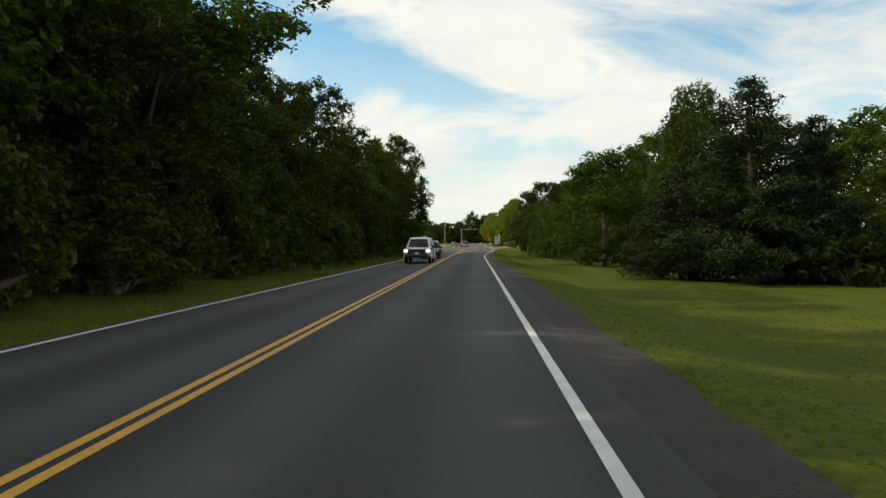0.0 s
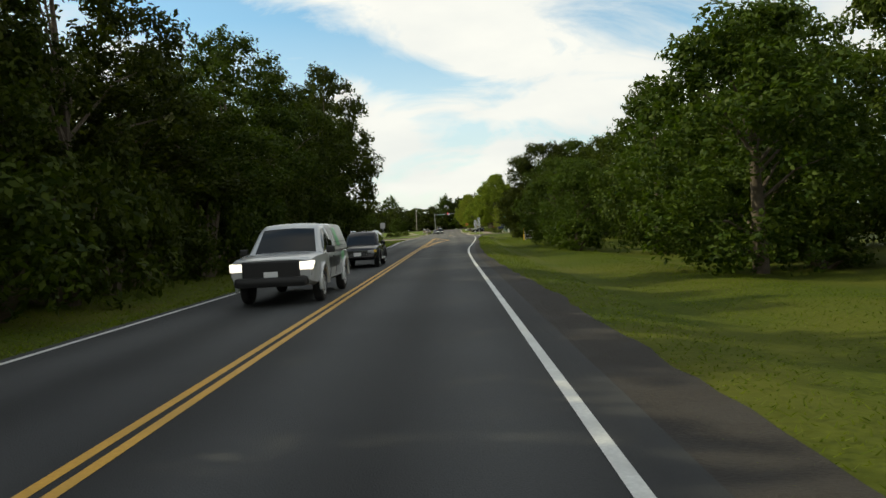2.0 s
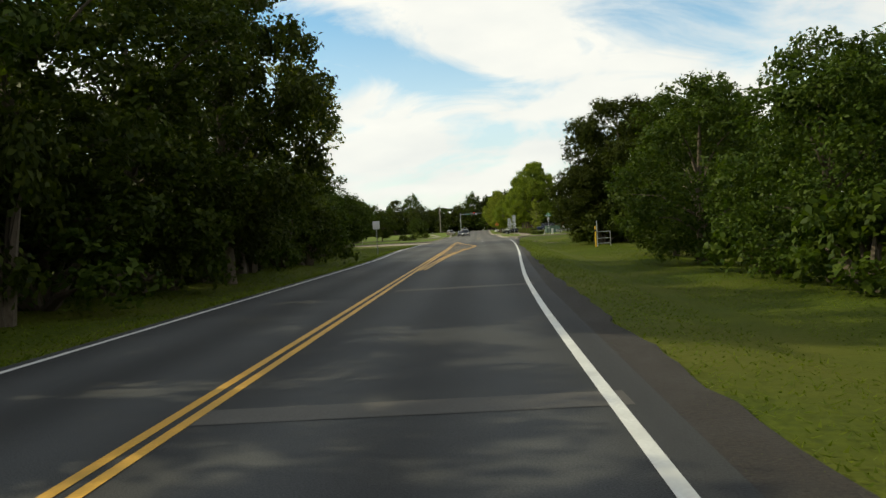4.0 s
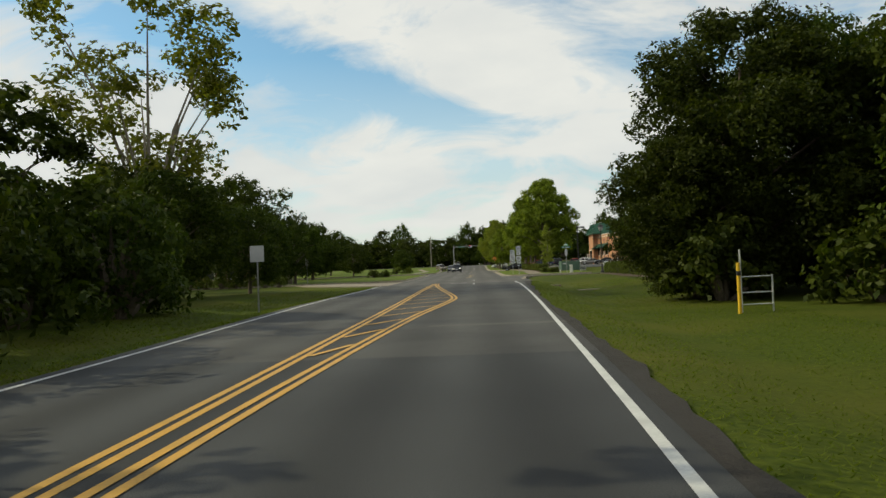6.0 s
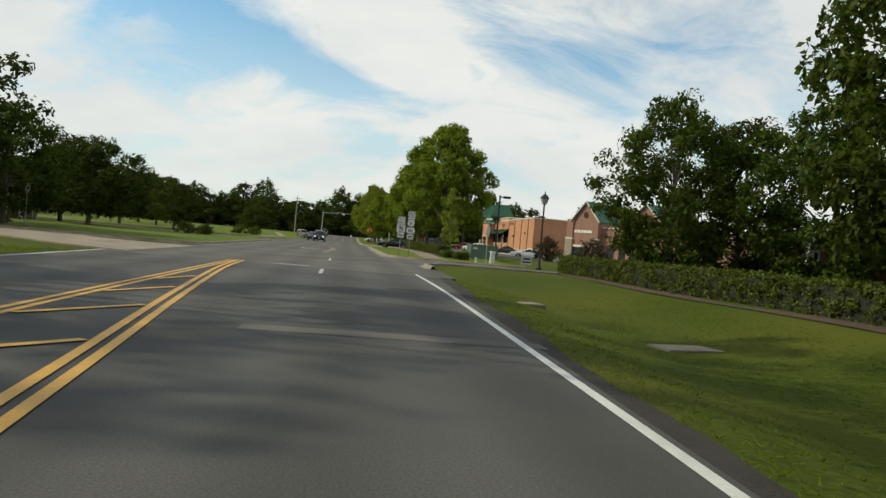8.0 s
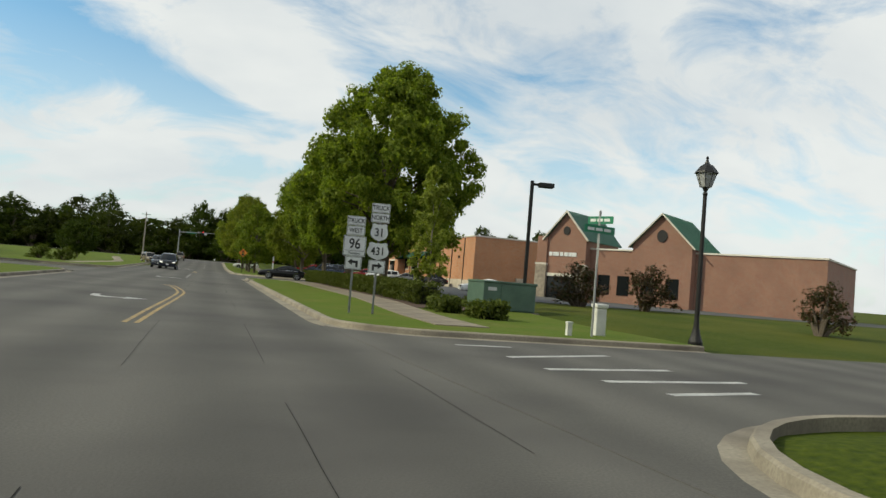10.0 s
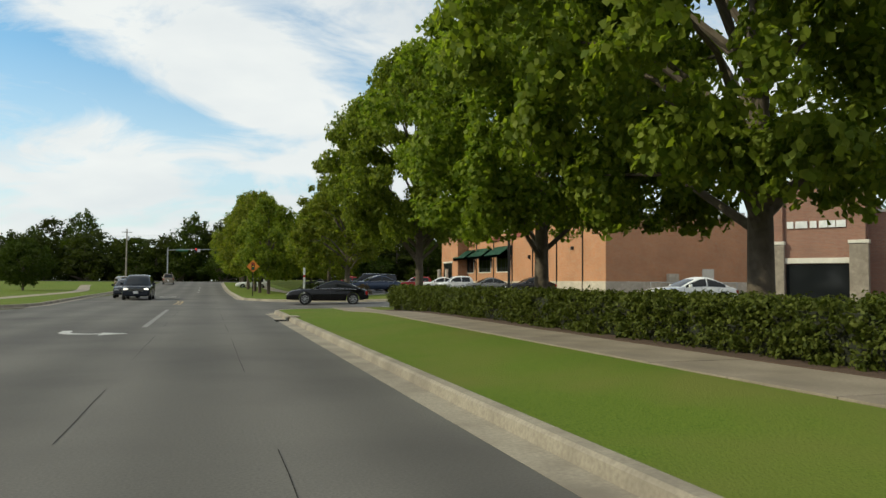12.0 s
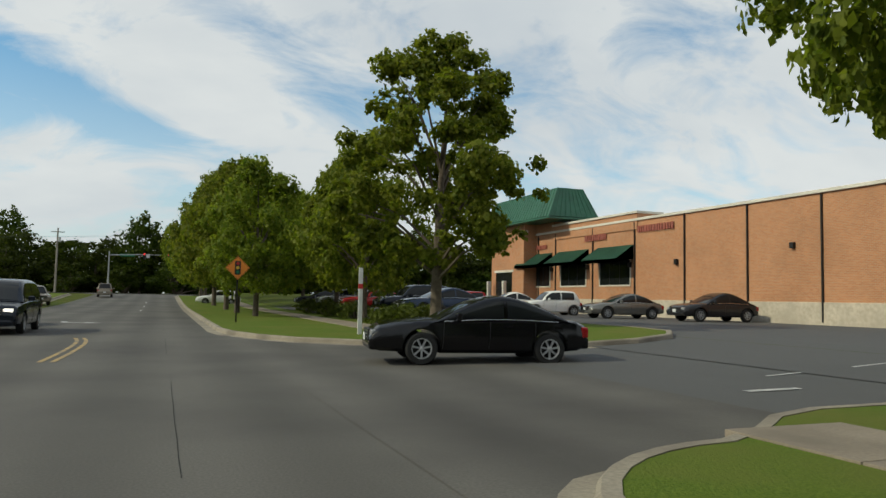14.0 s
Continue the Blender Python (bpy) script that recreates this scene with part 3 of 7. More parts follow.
bm.faces.new((vs[1], vs[2], vs[3], vs[4]))
tagged(part("parking_lot", bm, "lot"), "worn grey asphalt parking lot beside the shop", "parking lot", kind="structure")


# ---- lawns, kerbs, sidewalk ----
def round_corner(cx, cy, r, a0, a1, n=8):
    return [(cx + r * math.cos(radians(a0 + (a1 - a0) * i / n)), cy + r * math.sin(radians(a0 + (a1 - a0) * i / n))) for i in range(n + 1)]


def kerb_run(name, pts, label, height=0.15, width=0.17, gutter=0.36, side=1, base=None):
    """A kerb stone along a line in the plan, with its gutter pan on the road side; side 1: road on the left of the line."""
    bm = bmesh.new()
    prof = [(gutter, -0.05, 1), (gutter, 0.004, 1), (0.02, 0.012, 1), (0.0, height - 0.03, 0), (-0.03, height, 0), (-width, height, 0), (-width, -0.05, 0)]
    rings = []
    n = len(pts)
    for i, p in enumerate(pts):
        a, b = Vector(pts[max(i - 1, 0)]), Vector(pts[min(i + 1, n - 1)])
        d = (b - a).normalized()
        nrm = Vector((-d.y, d.x)) * side
        rings.append([bm.verts.new((p[0] + nrm.x * o, p[1] + nrm.y * o, z + rise(p[1]) + (base(p[0]) if base else 0.0))) for o, z, _ in prof])
    for r, s in zip(rings, rings[1:]):
        for k in range(len(prof) - 1):
            bm.faces.new((r[k], r[k + 1], s[k + 1], s[k]))
    return tagged(part(name, bm, "kerb"), label, "kerb", kind="structure")


def lawn(name, pts, label, lift=0.14):
    bm = bmesh.new()
    prism(bm, pts, -0.1, lift)
    return tagged(part(name, bm, "lawn"), label, "lawn", kind="structure")


def line_pts(x0, y0, x1, y1, step=3.0):
    n = max(2, int(math.hypot(x1 - x0, y1 - y0) / step))
    return [(x0 + (x1 - x0) * i / n, y0 + (y1 - y0) * i / n) for i in range(n + 1)]


edge_a = [(14.0, 182.9), (8.4, 182.9)] + round_corner(6.65, 185.35, 2.42, -92, -180, 9) + line_pts(4.22, 187, 4.32, 227.5, 4) + round_corner(6.9, 228.6, 2.6, 180, 92, 9) + [(7.6, 231.6), (8.4, 232.2), (9.4, 232.55), (11.5, 232.65), (12.9, 232.7)]
kerb_run("kerb", edge_a, "sun-bleached concrete kerb and gutter round a lawn", side=1)


def lawn_z(x, y):
    """The lawn strip climbs gently from its kerb to the sidewalk."""
    return 0.14 + 0.17 * ease(4.6, 7.2, x) * ease(188, 197, y) * (1 - ease(221, 229, y))


lawn("lawn_corner", [(14.0, 183.05), (8.4, 183.05)] + round_corner(6.65, 185.35, 2.27, -92, -180, 9) + [(4.38, 187.0), (14, 187.0)], "short bright green lawn at the street corner")
lawn("lawn_end", [(4.48, 227.4)] + round_corner(6.9, 228.6, 2.44, 180, 92, 9) + [(7.6, 231.45), (8.4, 232.05), (9.4, 232.4), (11.5, 232.5), (12.75, 232.55), (12.75, 227.4)], "short bright green lawn at the driveway")
bm = bmesh.new()
ring = []
for y in np.arange(187.0, 227.41, 1.01):
    row = [4.38 + 0.1 * (y - 187) / 40.4] + [4.6 + 0.42 * k for k in range(8)] + [9.0, 11.5, 14.0]
    ring.append([bm.verts.new((x, y, lawn_z(x, y))) for x in (row if y < 194.5 else row[:-1] + [11.5001])])
for r, q in zip(ring, ring[1:]):
    for k in range(len(r) - 1):
        bm.faces.new((r[k], r[k + 1], q[k + 1], q[k]))
tagged(smooth(part("lawn", bm, "lawn"), 3.0), "short bright green lawn strip behind the kerb", "lawn", kind="structure")
mouth = [(16.75, 251.2), (16.8, 246.0), (16.45, 243.9), (15.5, 242.7), (14.0, 242.2), (12.4, 242.4), (10.8, 243.15), (9.1, 244.35), (7.3, 245.95), (5.75, 247.8), (4.75, 249.8), (4.2, 252.0)]
kerb_run("kerb_far", mouth + line_pts(4.02, 254, 4.4, 340, 6), "concrete kerb and gutter running to the crossing", side=1, base=lambda x: drive_z(x) - 0.006)
bm = bmesh.new()
ring = []
for x, y in mouth:
    xi, yi = x + (0.15 if x < 8 else -0.15 if x > 15.8 else 0.0), y + (0.15 if x > 5 else 0.05)
    ring.append([bm.verts.new((xi, yi + (252.0 - yi) * k / 4, 0.134 + drive_z(xi))) for k in range(5)])
for r, q in zip(ring, ring[1:]):
    for k in range(4):
        bm.faces.new((r[k], r[k + 1], q[k + 1], q[k]))
tagged(smooth(part("lawn_mouth", bm, "lawn"), 3.0), "lit grass corner between driveway and parking lot", "lawn", kind="structure")
bm = bmesh.new()
ring = []
for x, y in [(4.35, 252.0)] + line_pts(4.17, 254, 4.55, 340, 6):
    ring.append((bm.verts.new((x, y, 0.14 + rise(y))), bm.verts.new((12.6, y, 0.14 + rise(y)))))
for (a, b), (c, d) in zip(ring, ring[1:]):
    bm.faces.new((a, b, d, c))
tagged(part("lawn_far", bm, "lawn"), "green lawn strip below a row of street trees", "lawn", kind="structure")
kerb_run("kerb_corner", [(40, 173.5), (11, 173.5)] + round_corner(8.9, 169.9, 3.5, 90, 180, 9) + [(5.4, 168.6), (5.4, 166.6)], "concrete kerb round the near street corner", side=-1)
edge_c = [(-40, 176.6), (-10, 175.2)] + [(-8.0, 175.6), (-7.0, 176.6), (-6.66, 178.5)] + line_pts(-6.66, 180, -6.66, 214, 4) + [(-7.1, 216.4), (-8.3, 217.6), (-10, 218.2), (-40, 219.8)]
kerb_run("kerb_west", edge_c, "concrete kerb round a grass block", side=-1)
lawn("lawn_west", [(x - 0.16 if x > -7.4 else x, y) for x, y in edge_c], "green mown lawn block behind a kerb")
edge_d = [(-40, 236.4), (-10, 236.0), (-8.0, 236.8), (-7.0, 238.4), (-6.7, 241)] + line_pts(-6.8, 244, -9.8, 340, 6)
kerb_run("kerb_west_far", edge_d, "concrete kerb round a long grass island", side=-1)
bm = bmesh.new()
ring = []
for x, y in edge_d[1:]:
    ring.append((bm.verts.new((x - 0.17, y, 0.14 + rise(y))), bm.verts.new((-60, y + 0.4, 0.14 + rise(y)))))
for (a, b), (c, d) in zip(ring, ring[1:]):
    bm.faces.new((a, b, d, c))
tagged(part("lawn_west_far", bm, "lawn"), "green lawn island below far trees", "lawn", kind="structure")


bm = bmesh.new()
ring = []
for y in np.arange(243.0, 323.0, 4.0):
    x = -11.2 - 5.0 * ease(276, 330, y)
    ring.append((bm.verts.new((x - 0.7, y, 0.152 + rise(y))), bm.verts.new((x + 0.7, y, 0.152 + rise(y)))))
for (a, b), (c, d) in zip(ring, ring[1:]):
    bm.faces.new((a, b, d, c))
tagged(part("footpath", bm, "walk"), "pale concrete footpath across the west lawn", "footpath", kind="structure")


def slab_walk(name, x0, x1, y0, y1, height):
    """A sidewalk of concrete slabs; height gives the ground's z along it."""
    root = thing(name, "tan concrete sidewalk slabs beside the lawn", "sidewalk", kind="structure")
    n = int((y1 - y0) / 1.5)
    bm = bmesh.new()
    box(bm, x0 + 0.006, 0.006, -0.08, x1 - 0.006, 1.494, 0.0, 0.008)
    first = part("slab", bm, "walk", root)
    first.location = (0, y0, height(y0))
    for i in range(1, n):
        o = new("slab", first.data)
        o.parent = root
        y = y0 + 1.5 * i
        o.location = (0, y, height(y) + 0.003 * math.sin(i * 2.3))
        o.rotation_euler = (math.atan2(height(y + 1.5) - height(y), 1.5), 0, 0)
    return root


# ---- road markings ----
def paint(name, pts, width, material, label, lift=0.006, height=None):
    """A painted line along a path in the plan."""
    bm = bmesh.new()
    ring = []
    fine = []
    for (a, b), (c, d) in zip(pts, pts[1:]):
        n = max(1, int(math.hypot(c - a, d - b) / 4))
        fine += [(a + (c - a) * i / n, b + (d - b) * i / n) for i in range(n)]
    fine.append(pts[-1])
    for i, p in enumerate(fine):
        a, b = Vector(fine[max(i - 1, 0)]), Vector(fine[min(i + 1, len(fine) - 1)])
        d = (b - a).normalized()
        z = (height(p[0]) if height else rise(p[1])) + lift
        ring.append((bm.verts.new((p[0] - d.y * width / 2, p[1] + d.x * width / 2, z)), bm.verts.new((p[0] + d.y * width / 2, p[1] - d.x * width / 2, z))))
    for (a, b), (c, d) in zip(ring, ring[1:]):
        bm.faces.new((a, b, d, c))
    return tagged(part(name, bm, material), label, "road marking", kind="structure")


def curve_pts(pts, n=6):
    """A smooth path through the points."""
    out = []
    P = [pts[0]] + list(pts) + [pts[-1]]
    for i in range(1, len(P) - 2):
        p0, p1, p2, p3 = [Vector(p) for p in P[i - 1:i + 3]]
        for k in range(n):
            t = k / n
            q = 0.5 * (2 * p1 + (p2 - p0) * t + (2 * p0 - 5 * p1 + 4 * p2 - p3) * t * t + (3 * p1 - p0 - 3 * p2 + p3) * t ** 3)
            out.append((q.x, q.y))
    return out + [tuple(pts[-1])]


paint("edge_line", curve_pts([(1.15, -80), (1.15, 40), (1.15, 72), (1.35, 86), (1.8, 97), (2.35, 108), (2.75, 117), (3.35, 131), (3.7, 141), (4.0, 152), (4.05, 160)]), 0.115, "white_paint", "solid white edge line on asphalt")
paint("edge_line_west", curve_pts([(-5.78, -80), (-5.78, 60), (-5.78, 105), (-6.3, 122), (-6.75, 134), (-6.8, 150), (-7.0, 160)]), 0.11, "white_paint", "thin solid white edge line on asphalt")


def double(name, pts, material, label, gap=0.19, width=0.105, lift=0.006):
    fine = curve_pts(pts)
    for s in (-0.5, 0.5):
        off = []
        for i, p in enumerate(fine):
            a, b = Vector(fine[max(i - 1, 0)]), Vector(fine[min(i + 1, len(fine) - 1)])
            d = (b - a).normalized()
            off.append((p[0] + d.y * gap * s, p[1] - d.x * gap * s))
        paint(name, off, width, material, label, lift)


WEST_PAIR = [(-2.35, -80), (-2.35, 40), (-2.35, 90), (-2.33, 110), (-2.34, 126), (-2.42, 136), (-2.52, 146), (-2.56, 160)]
EAST_PAIR = [(-2.05, 96), (-1.72, 109), (-1.1, 121), (-0.52, 127.5), (-0.19, 132), (-0.30, 135), (-0.66, 139), (-1.3, 145.4), (-2.05, 154), (-2.32, 160)]
double("yellow_line", WEST_PAIR, "yellow_paint", "double yellow centre line")
double("yellow_line", EAST_PAIR, "yellow_paint", "double yellow line round a painted island", lift=0.0105)
for y in np.arange(112.5, 151, 3.25):
    a, b = lerp_rows([(q, p) for p, q in WEST_PAIR], y), lerp_rows([(q, p) for p, q in EAST_PAIR], y + 1.7)
    if b - a > 0.7:
        paint("hatch_line", [(a + 0.2, y), (b - 0.2, y + 1.7)], 0.13, "yellow_paint", "slanted yellow hatch bar of the painted island", 0.015)
double("turn_line", [(-0.06, 182.2), (0.08, 186.7), (0.28, 192), (0.38, 196), (0.32, 198), (0.16, 200), (-0.2, 203), (-0.6, 204.5)], "worn_yellow", "worn double yellow line that hooks into a turn lane", 0.23, 0.10)
double("turn_line", [(-0.05, 241.8), (0.04, 244.5), (0.05, 247), (-0.04, 248.8), (-0.2, 250.0)], "worn_yellow", "short worn double yellow hook", 0.23, 0.10)
paint("lane_line", [(-0.10, 220.5), (-0.12, 234)], 0.16, "faded_white", "faded white turn lane line")
for a, b in ((155.4, 158.4), (167.5, 170.5), (286, 289), (298, 301), (310, 313)):
    paint("lane_dash", [(0.68, a), (0.66, b)], 0.12, "worn_white", "white lane dash")
paint("stop_bar", [(-1.2, 159.8), (0.1, 159.8)], 0.35, "worn_white", "worn white bar across the lane")
for x0, x1, y0, y1 in ((6.4, 7.7, 181.1, 181.2), (6.8, 9.6, 179.2, 180.4), (6.8, 9.6, 177.6, 178.2), (7.2, 10.2, 176.4, 176.9), (7.6, 9.4, 175.3, 175.7)):
    paint("crossing_line", [(x0, y0), (x1, y1)], 0.20, "worn_white", "worn white crossing bar", 0.012)
paint("lot_line", [(10.1, 234.3), (11.1, 234.25)], 0.16, "worn_white", "worn white driveway dash", 0.012, drive_z)
paint("lot_line", [(11.8, 235.6), (13, 235.6), (14, 235.6), (15, 235.6), (16, 235.6), (17.5, 235.6)], 0.08, "worn_white", "thin white driveway line", 0.012, drive_z)


def lane_arrow(x, y, turn):
    """A turn arrow for oncoming cars: a stem that bends towards the head."""
    bm = bmesh.new()
    s = -1 if turn == "left" else 1
    prism(bm, [(x + s * p, y + q) for p, q in ((-0.85, 1.4), (-0.62, 1.4), (-0.58, 0.62), (-0.38, 0.28), (-0.05, 0.14), (0.22, 0.12), (0.22, 0.5), (0.86, 0.0), (0.22, -0.5), (0.22, -0.12), (-0.2, -0.10), (-0.6, 0.06), (-0.82, 0.45))][:: -1 if s > 0 else 1], 0.002, 0.008)
    tagged(part("lane_arrow", bm, "worn_white"), "worn white turn arrow on the lane", "road marking", kind="structure")


lane_arrow(-1.25, 190.7, "right")
lane_arrow(-1.15, 217.9, "right")
lane_arrow(-1.3, 262.0, "right")
joint_rng = random.Random(41)
for x, a, b in ((2.17, 170, 262), (0.42, 168, 232), (3.98, 172, 186), (-3.6, 172, 262)):
    y = a
    while y < b:
        n = joint_rng.uniform(3.0, 7.5)
        paint("road_joint", [(x + 0.008 * math.sin(q * 0.55 + x) + 0.004 * math.sin(q * 2.7), q) for q in np.arange(y, y + n, 0.8)], joint_rng.uniform(0.006, 0.010), "tar", "dark broken joint in the concrete", 0.004)
        y += n + joint_rng.uniform(1.5, 6.0)
for y, a, b in ((74.2, -2.2, 1.3), (86.6, -2.0, 1.5), (118, -0.4, 3.0), (142, 0.2, 4.0)):
    paint("road_patch", [(a, y), (b, y + 0.05)], 0.5, "concrete_road", "pale worn patch across the lane", 0.0045)



# ---- trees, bushes, hedges ----
def leaf_mesh(name, rng, clumps, n, size, material, slim=0.55, up=0.25, shell=0.5, squash=0.8, tuft=4):
    """Many small folded leaves in tufts, the tufts gathered in clumps of (x, y, z, radius)."""
    C = np.array(clumps)
    w = C[:, 3] ** 2
    k = max(1, n // tuft)
    pick = rng.choice(len(C), k, p=w / w.sum())
    d = rng.normal(size=(k, 3))
    d /= np.linalg.norm(d, axis=1)[:, None]
    centre = C[pick, :3] + d * (C[pick, 3] * rng.random(k) ** shell)[:, None] * np.array((1, 1, squash))
    facing = d * 0.8 + rng.normal(size=(k, 3)) * 0.35 + np.array((0, 0, up))
    own = rng.integers(0, k, n)
    side = rng.normal(size=(n, 3))
    side /= np.linalg.norm(side, axis=1)[:, None]
    pos = centre[own] + side * (size * (0.25 + 0.75 * rng.random(n)))[:, None]
    nrm = facing[own] + rng.normal(size=(n, 3)) * 0.42
    nrm /= np.linalg.norm(nrm, axis=1)[:, None]
    t = side - nrm * (side * nrm).sum(1)[:, None] + rng.normal(size=(n, 3)) * 0.2 + np.array((0, 0, -0.25))
    t -= nrm * (t * nrm).sum(1)[:, None]
    t /= np.linalg.norm(t, axis=1)[:, None]
    s = np.cross(nrm, t)
    ln = size * (0.65 + 0.7 * rng.random(n))[:, None]
    wd = ln * slim
    fold = nrm * ln * 0.12
    V = np.stack((pos - t * ln * 0.5, pos + s * wd * 0.5 + fold + t * ln * 0.08, pos + t * ln * 0.5 - fold * 0.6, pos - s * wd * 0.5 + fold + t * ln * 0.08), 1).reshape(-1, 3)
    me = bpy.data.meshes.new(name)
    me.vertices.add(4 * n)
    me.vertices.foreach_set("co", V.astype(np.float32).ravel())
    me.loops.add(4 * n)
    me.loops.foreach_set("vertex_index", np.arange(4 * n, dtype=np.int32))
    me.polygons.add(n)
    me.polygons.foreach_set("loop_start", np.arange(0, 4 * n, 4, dtype=np.int32))
    me.update(calc_edges=True)
    me.materials.append(M[material])
    return me


def make_tree(name, seed, H, R, low, clumps, leaves, size, leaf, bark, trunk, label, shape="round", limbs=14, slim=0.55, gap=0.0, group="", clump=1.0, shell=0.5):
    """A tree: tapered trunk with limbs, and a crown of leaves in clumps with an uneven outline."""
    rng = np.random.default_rng(seed)
    root = thing(name, label, "tree", group=group)
    cl = []
    for i in range(clumps):
        u = (i + rng.random()) / clumps
        if shape == "round":
            env = R * (math.sin(math.pi * min(0.10 + 0.86 * u, 1)) ** 0.65)
        elif shape == "oval":
            env = R * min(1, 0.62 + 1.6 * u) * (1 - max(0, u - 0.3) ** 1.6 * 1.35)
        elif shape == "cone":
            env = R * (1.02 - u) ** 0.8
        elif shape == "vase":
            env = R * (0.25 + 0.75 * math.sin(math.pi * min(0.05 + 0.72 * u, 1)))
        else:
            env = R * (1 - abs(2 * u - 1) ** 2.5)
        env = max(env, 0.12 * R)
        a = rng.random() * 2 * math.pi + i * 2.4
        rad = env * (rng.random() ** 0.38) * (0.92 + 0.16 * rng.random())
        r = (0.20 + 0.16 * rng.random()) * R * (0.75 if u > 0.85 else 1) * clump
        if gap and rng.random() < gap:
            r *= 0.55
        z = low + (H - low - 0.12 * R) * u
        cl.append((rad * math.cos(a), rad * math.sin(a), z, r))
    bm = bmesh.new()
    top = H * (0.86 if shape != "vase" else 0.45)
    lean = rng.normal(size=2) * 0.015 * H
    trunk_pts = [(lean[0] * t * t, lean[1] * t * t, -0.25 + (top + 0.25) * t) for t in (0, 0.03, 0.12, 0.3, 0.55, 0.8, 1.0)]
    tube(bm, trunk_pts, [trunk * k for k in (1.55, 1.15, 1.0, 0.85, 0.6, 0.32, 0.06)], 9)
    order = sorted(range(len(cl)), key=lambda i: -cl[i][3])[:limbs]
    for i in order:
        x, y, z, r = cl[i]
        z0 = max(low * 0.55, min(z * 0.62, top * 0.9)) if shape != "vase" else low * (0.5 + 0.4 * rng.random())
        f = (z0 + 0.25) / (top + 0.25)
        p0 = Vector((lean[0] * f * f, lean[1] * f * f, z0))
        p3 = Vector((x, y, z))
        mid = p0.lerp(p3, 0.5) + Vector((0, 0, 0.12 * (p3 - p0).length))
        tr = trunk * (0.42 - 0.2 * f)
        tube(bm, [p0, p0.lerp(mid, 0.5), mid, mid.lerp(p3, 0.55), p3], [tr, tr * 0.8, tr * 0.55, tr * 0.32, tr * 0.1], 5)
    smooth(part("trunk", bm, bark, root), 1.2)
    me = leaf_mesh("crown", rng, cl, leaves, size, leaf, slim, 0.3, shell)
    crown = new("crown", me)
    crown.parent = root
    return root


def make_pine(name, seed, H, R, leaves, label):
    rng = np.random.default_rng(seed)
    root = thing(name, label, "tree")
    bm = bmesh.new()
    tube(bm, [(0, 0, -0.2), (0, 0, H * 0.4), (0.05, 0, H * 0.75), (0, 0.04, H)], [0.16, 0.11, 0.05, 0.01], 8)
    cl = []
    for k in range(24):
        u = k / 23
        z = 0.25 + (H - 0.4) * u
        reach = R * (1 - u) ** 0.75 * (0.8 + 0.35 * rng.random()) + 0.18
        for j in range(6 if u < 0.8 else 4):
            a = rng.random() * 6.28 + j * 1.05
            tip = Vector((reach * math.cos(a), reach * math.sin(a), z + reach * (0.10 if u < 0.6 else 0.35)))
            tube(bm, [(0, 0, z), tip * 0.5 + Vector((0, 0, 0.5 * z - 0.04 * reach)), tip], [0.03, 0.018, 0.006], 4, caps=False)
            for s in (0.35, 0.55, 0.75, 0.95):
                q = Vector((0, 0, z)).lerp(tip, s)
                cl.append((q.x + rng.normal() * 0.08, q.y + rng.normal() * 0.08, q.z, 0.20 + 0.18 * reach * (1 - 0.5 * s)))
    part("trunk", bm, "bark", root)
    crown = new("crown", leaf_mesh("crown", rng, cl, leaves, 0.24, "needle", 0.20, 0.5, 0.6, 0.55))
    crown.parent = root
    return root


def make_bush(name, seed, H, R, leaves, size, leaf, label, category="bush"):
    rng = np.random.default_rng(seed)
    root = thing(name, label, category)
    cl = []
    for i in range(26):
        a, u = rng.random() * 6.28, rng.random()
        rad = R * math.sqrt(rng.random()) * (1 - 0.55 * u)
        cl.append((rad * math.cos(a), rad * math.sin(a), 0.12 * H + 0.75 * H * u, (0.26 + 0.12 * rng.random()) * min(R, H)))
    bm = bmesh.new()
    for i in range(0, 26, 3):
        x, y, z, r = cl[i]
        tube(bm, [(x * 0.1, y * 0.1, -0.1), (x * 0.5, y * 0.5, z * 0.55), (x, y, z)], [0.05 * H, 0.03 * H, 0.008], 5)
    part("stem", bm, "bark", root)
    crown = new("crown", leaf_mesh("crown", rng, cl, leaves, size, leaf, 0.55))
    crown.parent = root
    return root


def set_out(proto, rows):
    """Put the first at the first row's place and copies at the rest; rows of x, y, turn, width scale, height scale."""
    for i, (x, y, rz, w, h) in enumerate(rows):
        m = pose(x, y, ground_z(x, y) - 0.02, 0, 0, rz) @ Matrix.Diagonal((w, w, h, 1))
        if i == 0:
            proto.matrix_basis = m
        else:
            place_copy(proto, m)


def place_copy(proto, m):
    o = copy_thing(proto, Matrix.Identity(4))
    o.matrix_basis = m
    return o


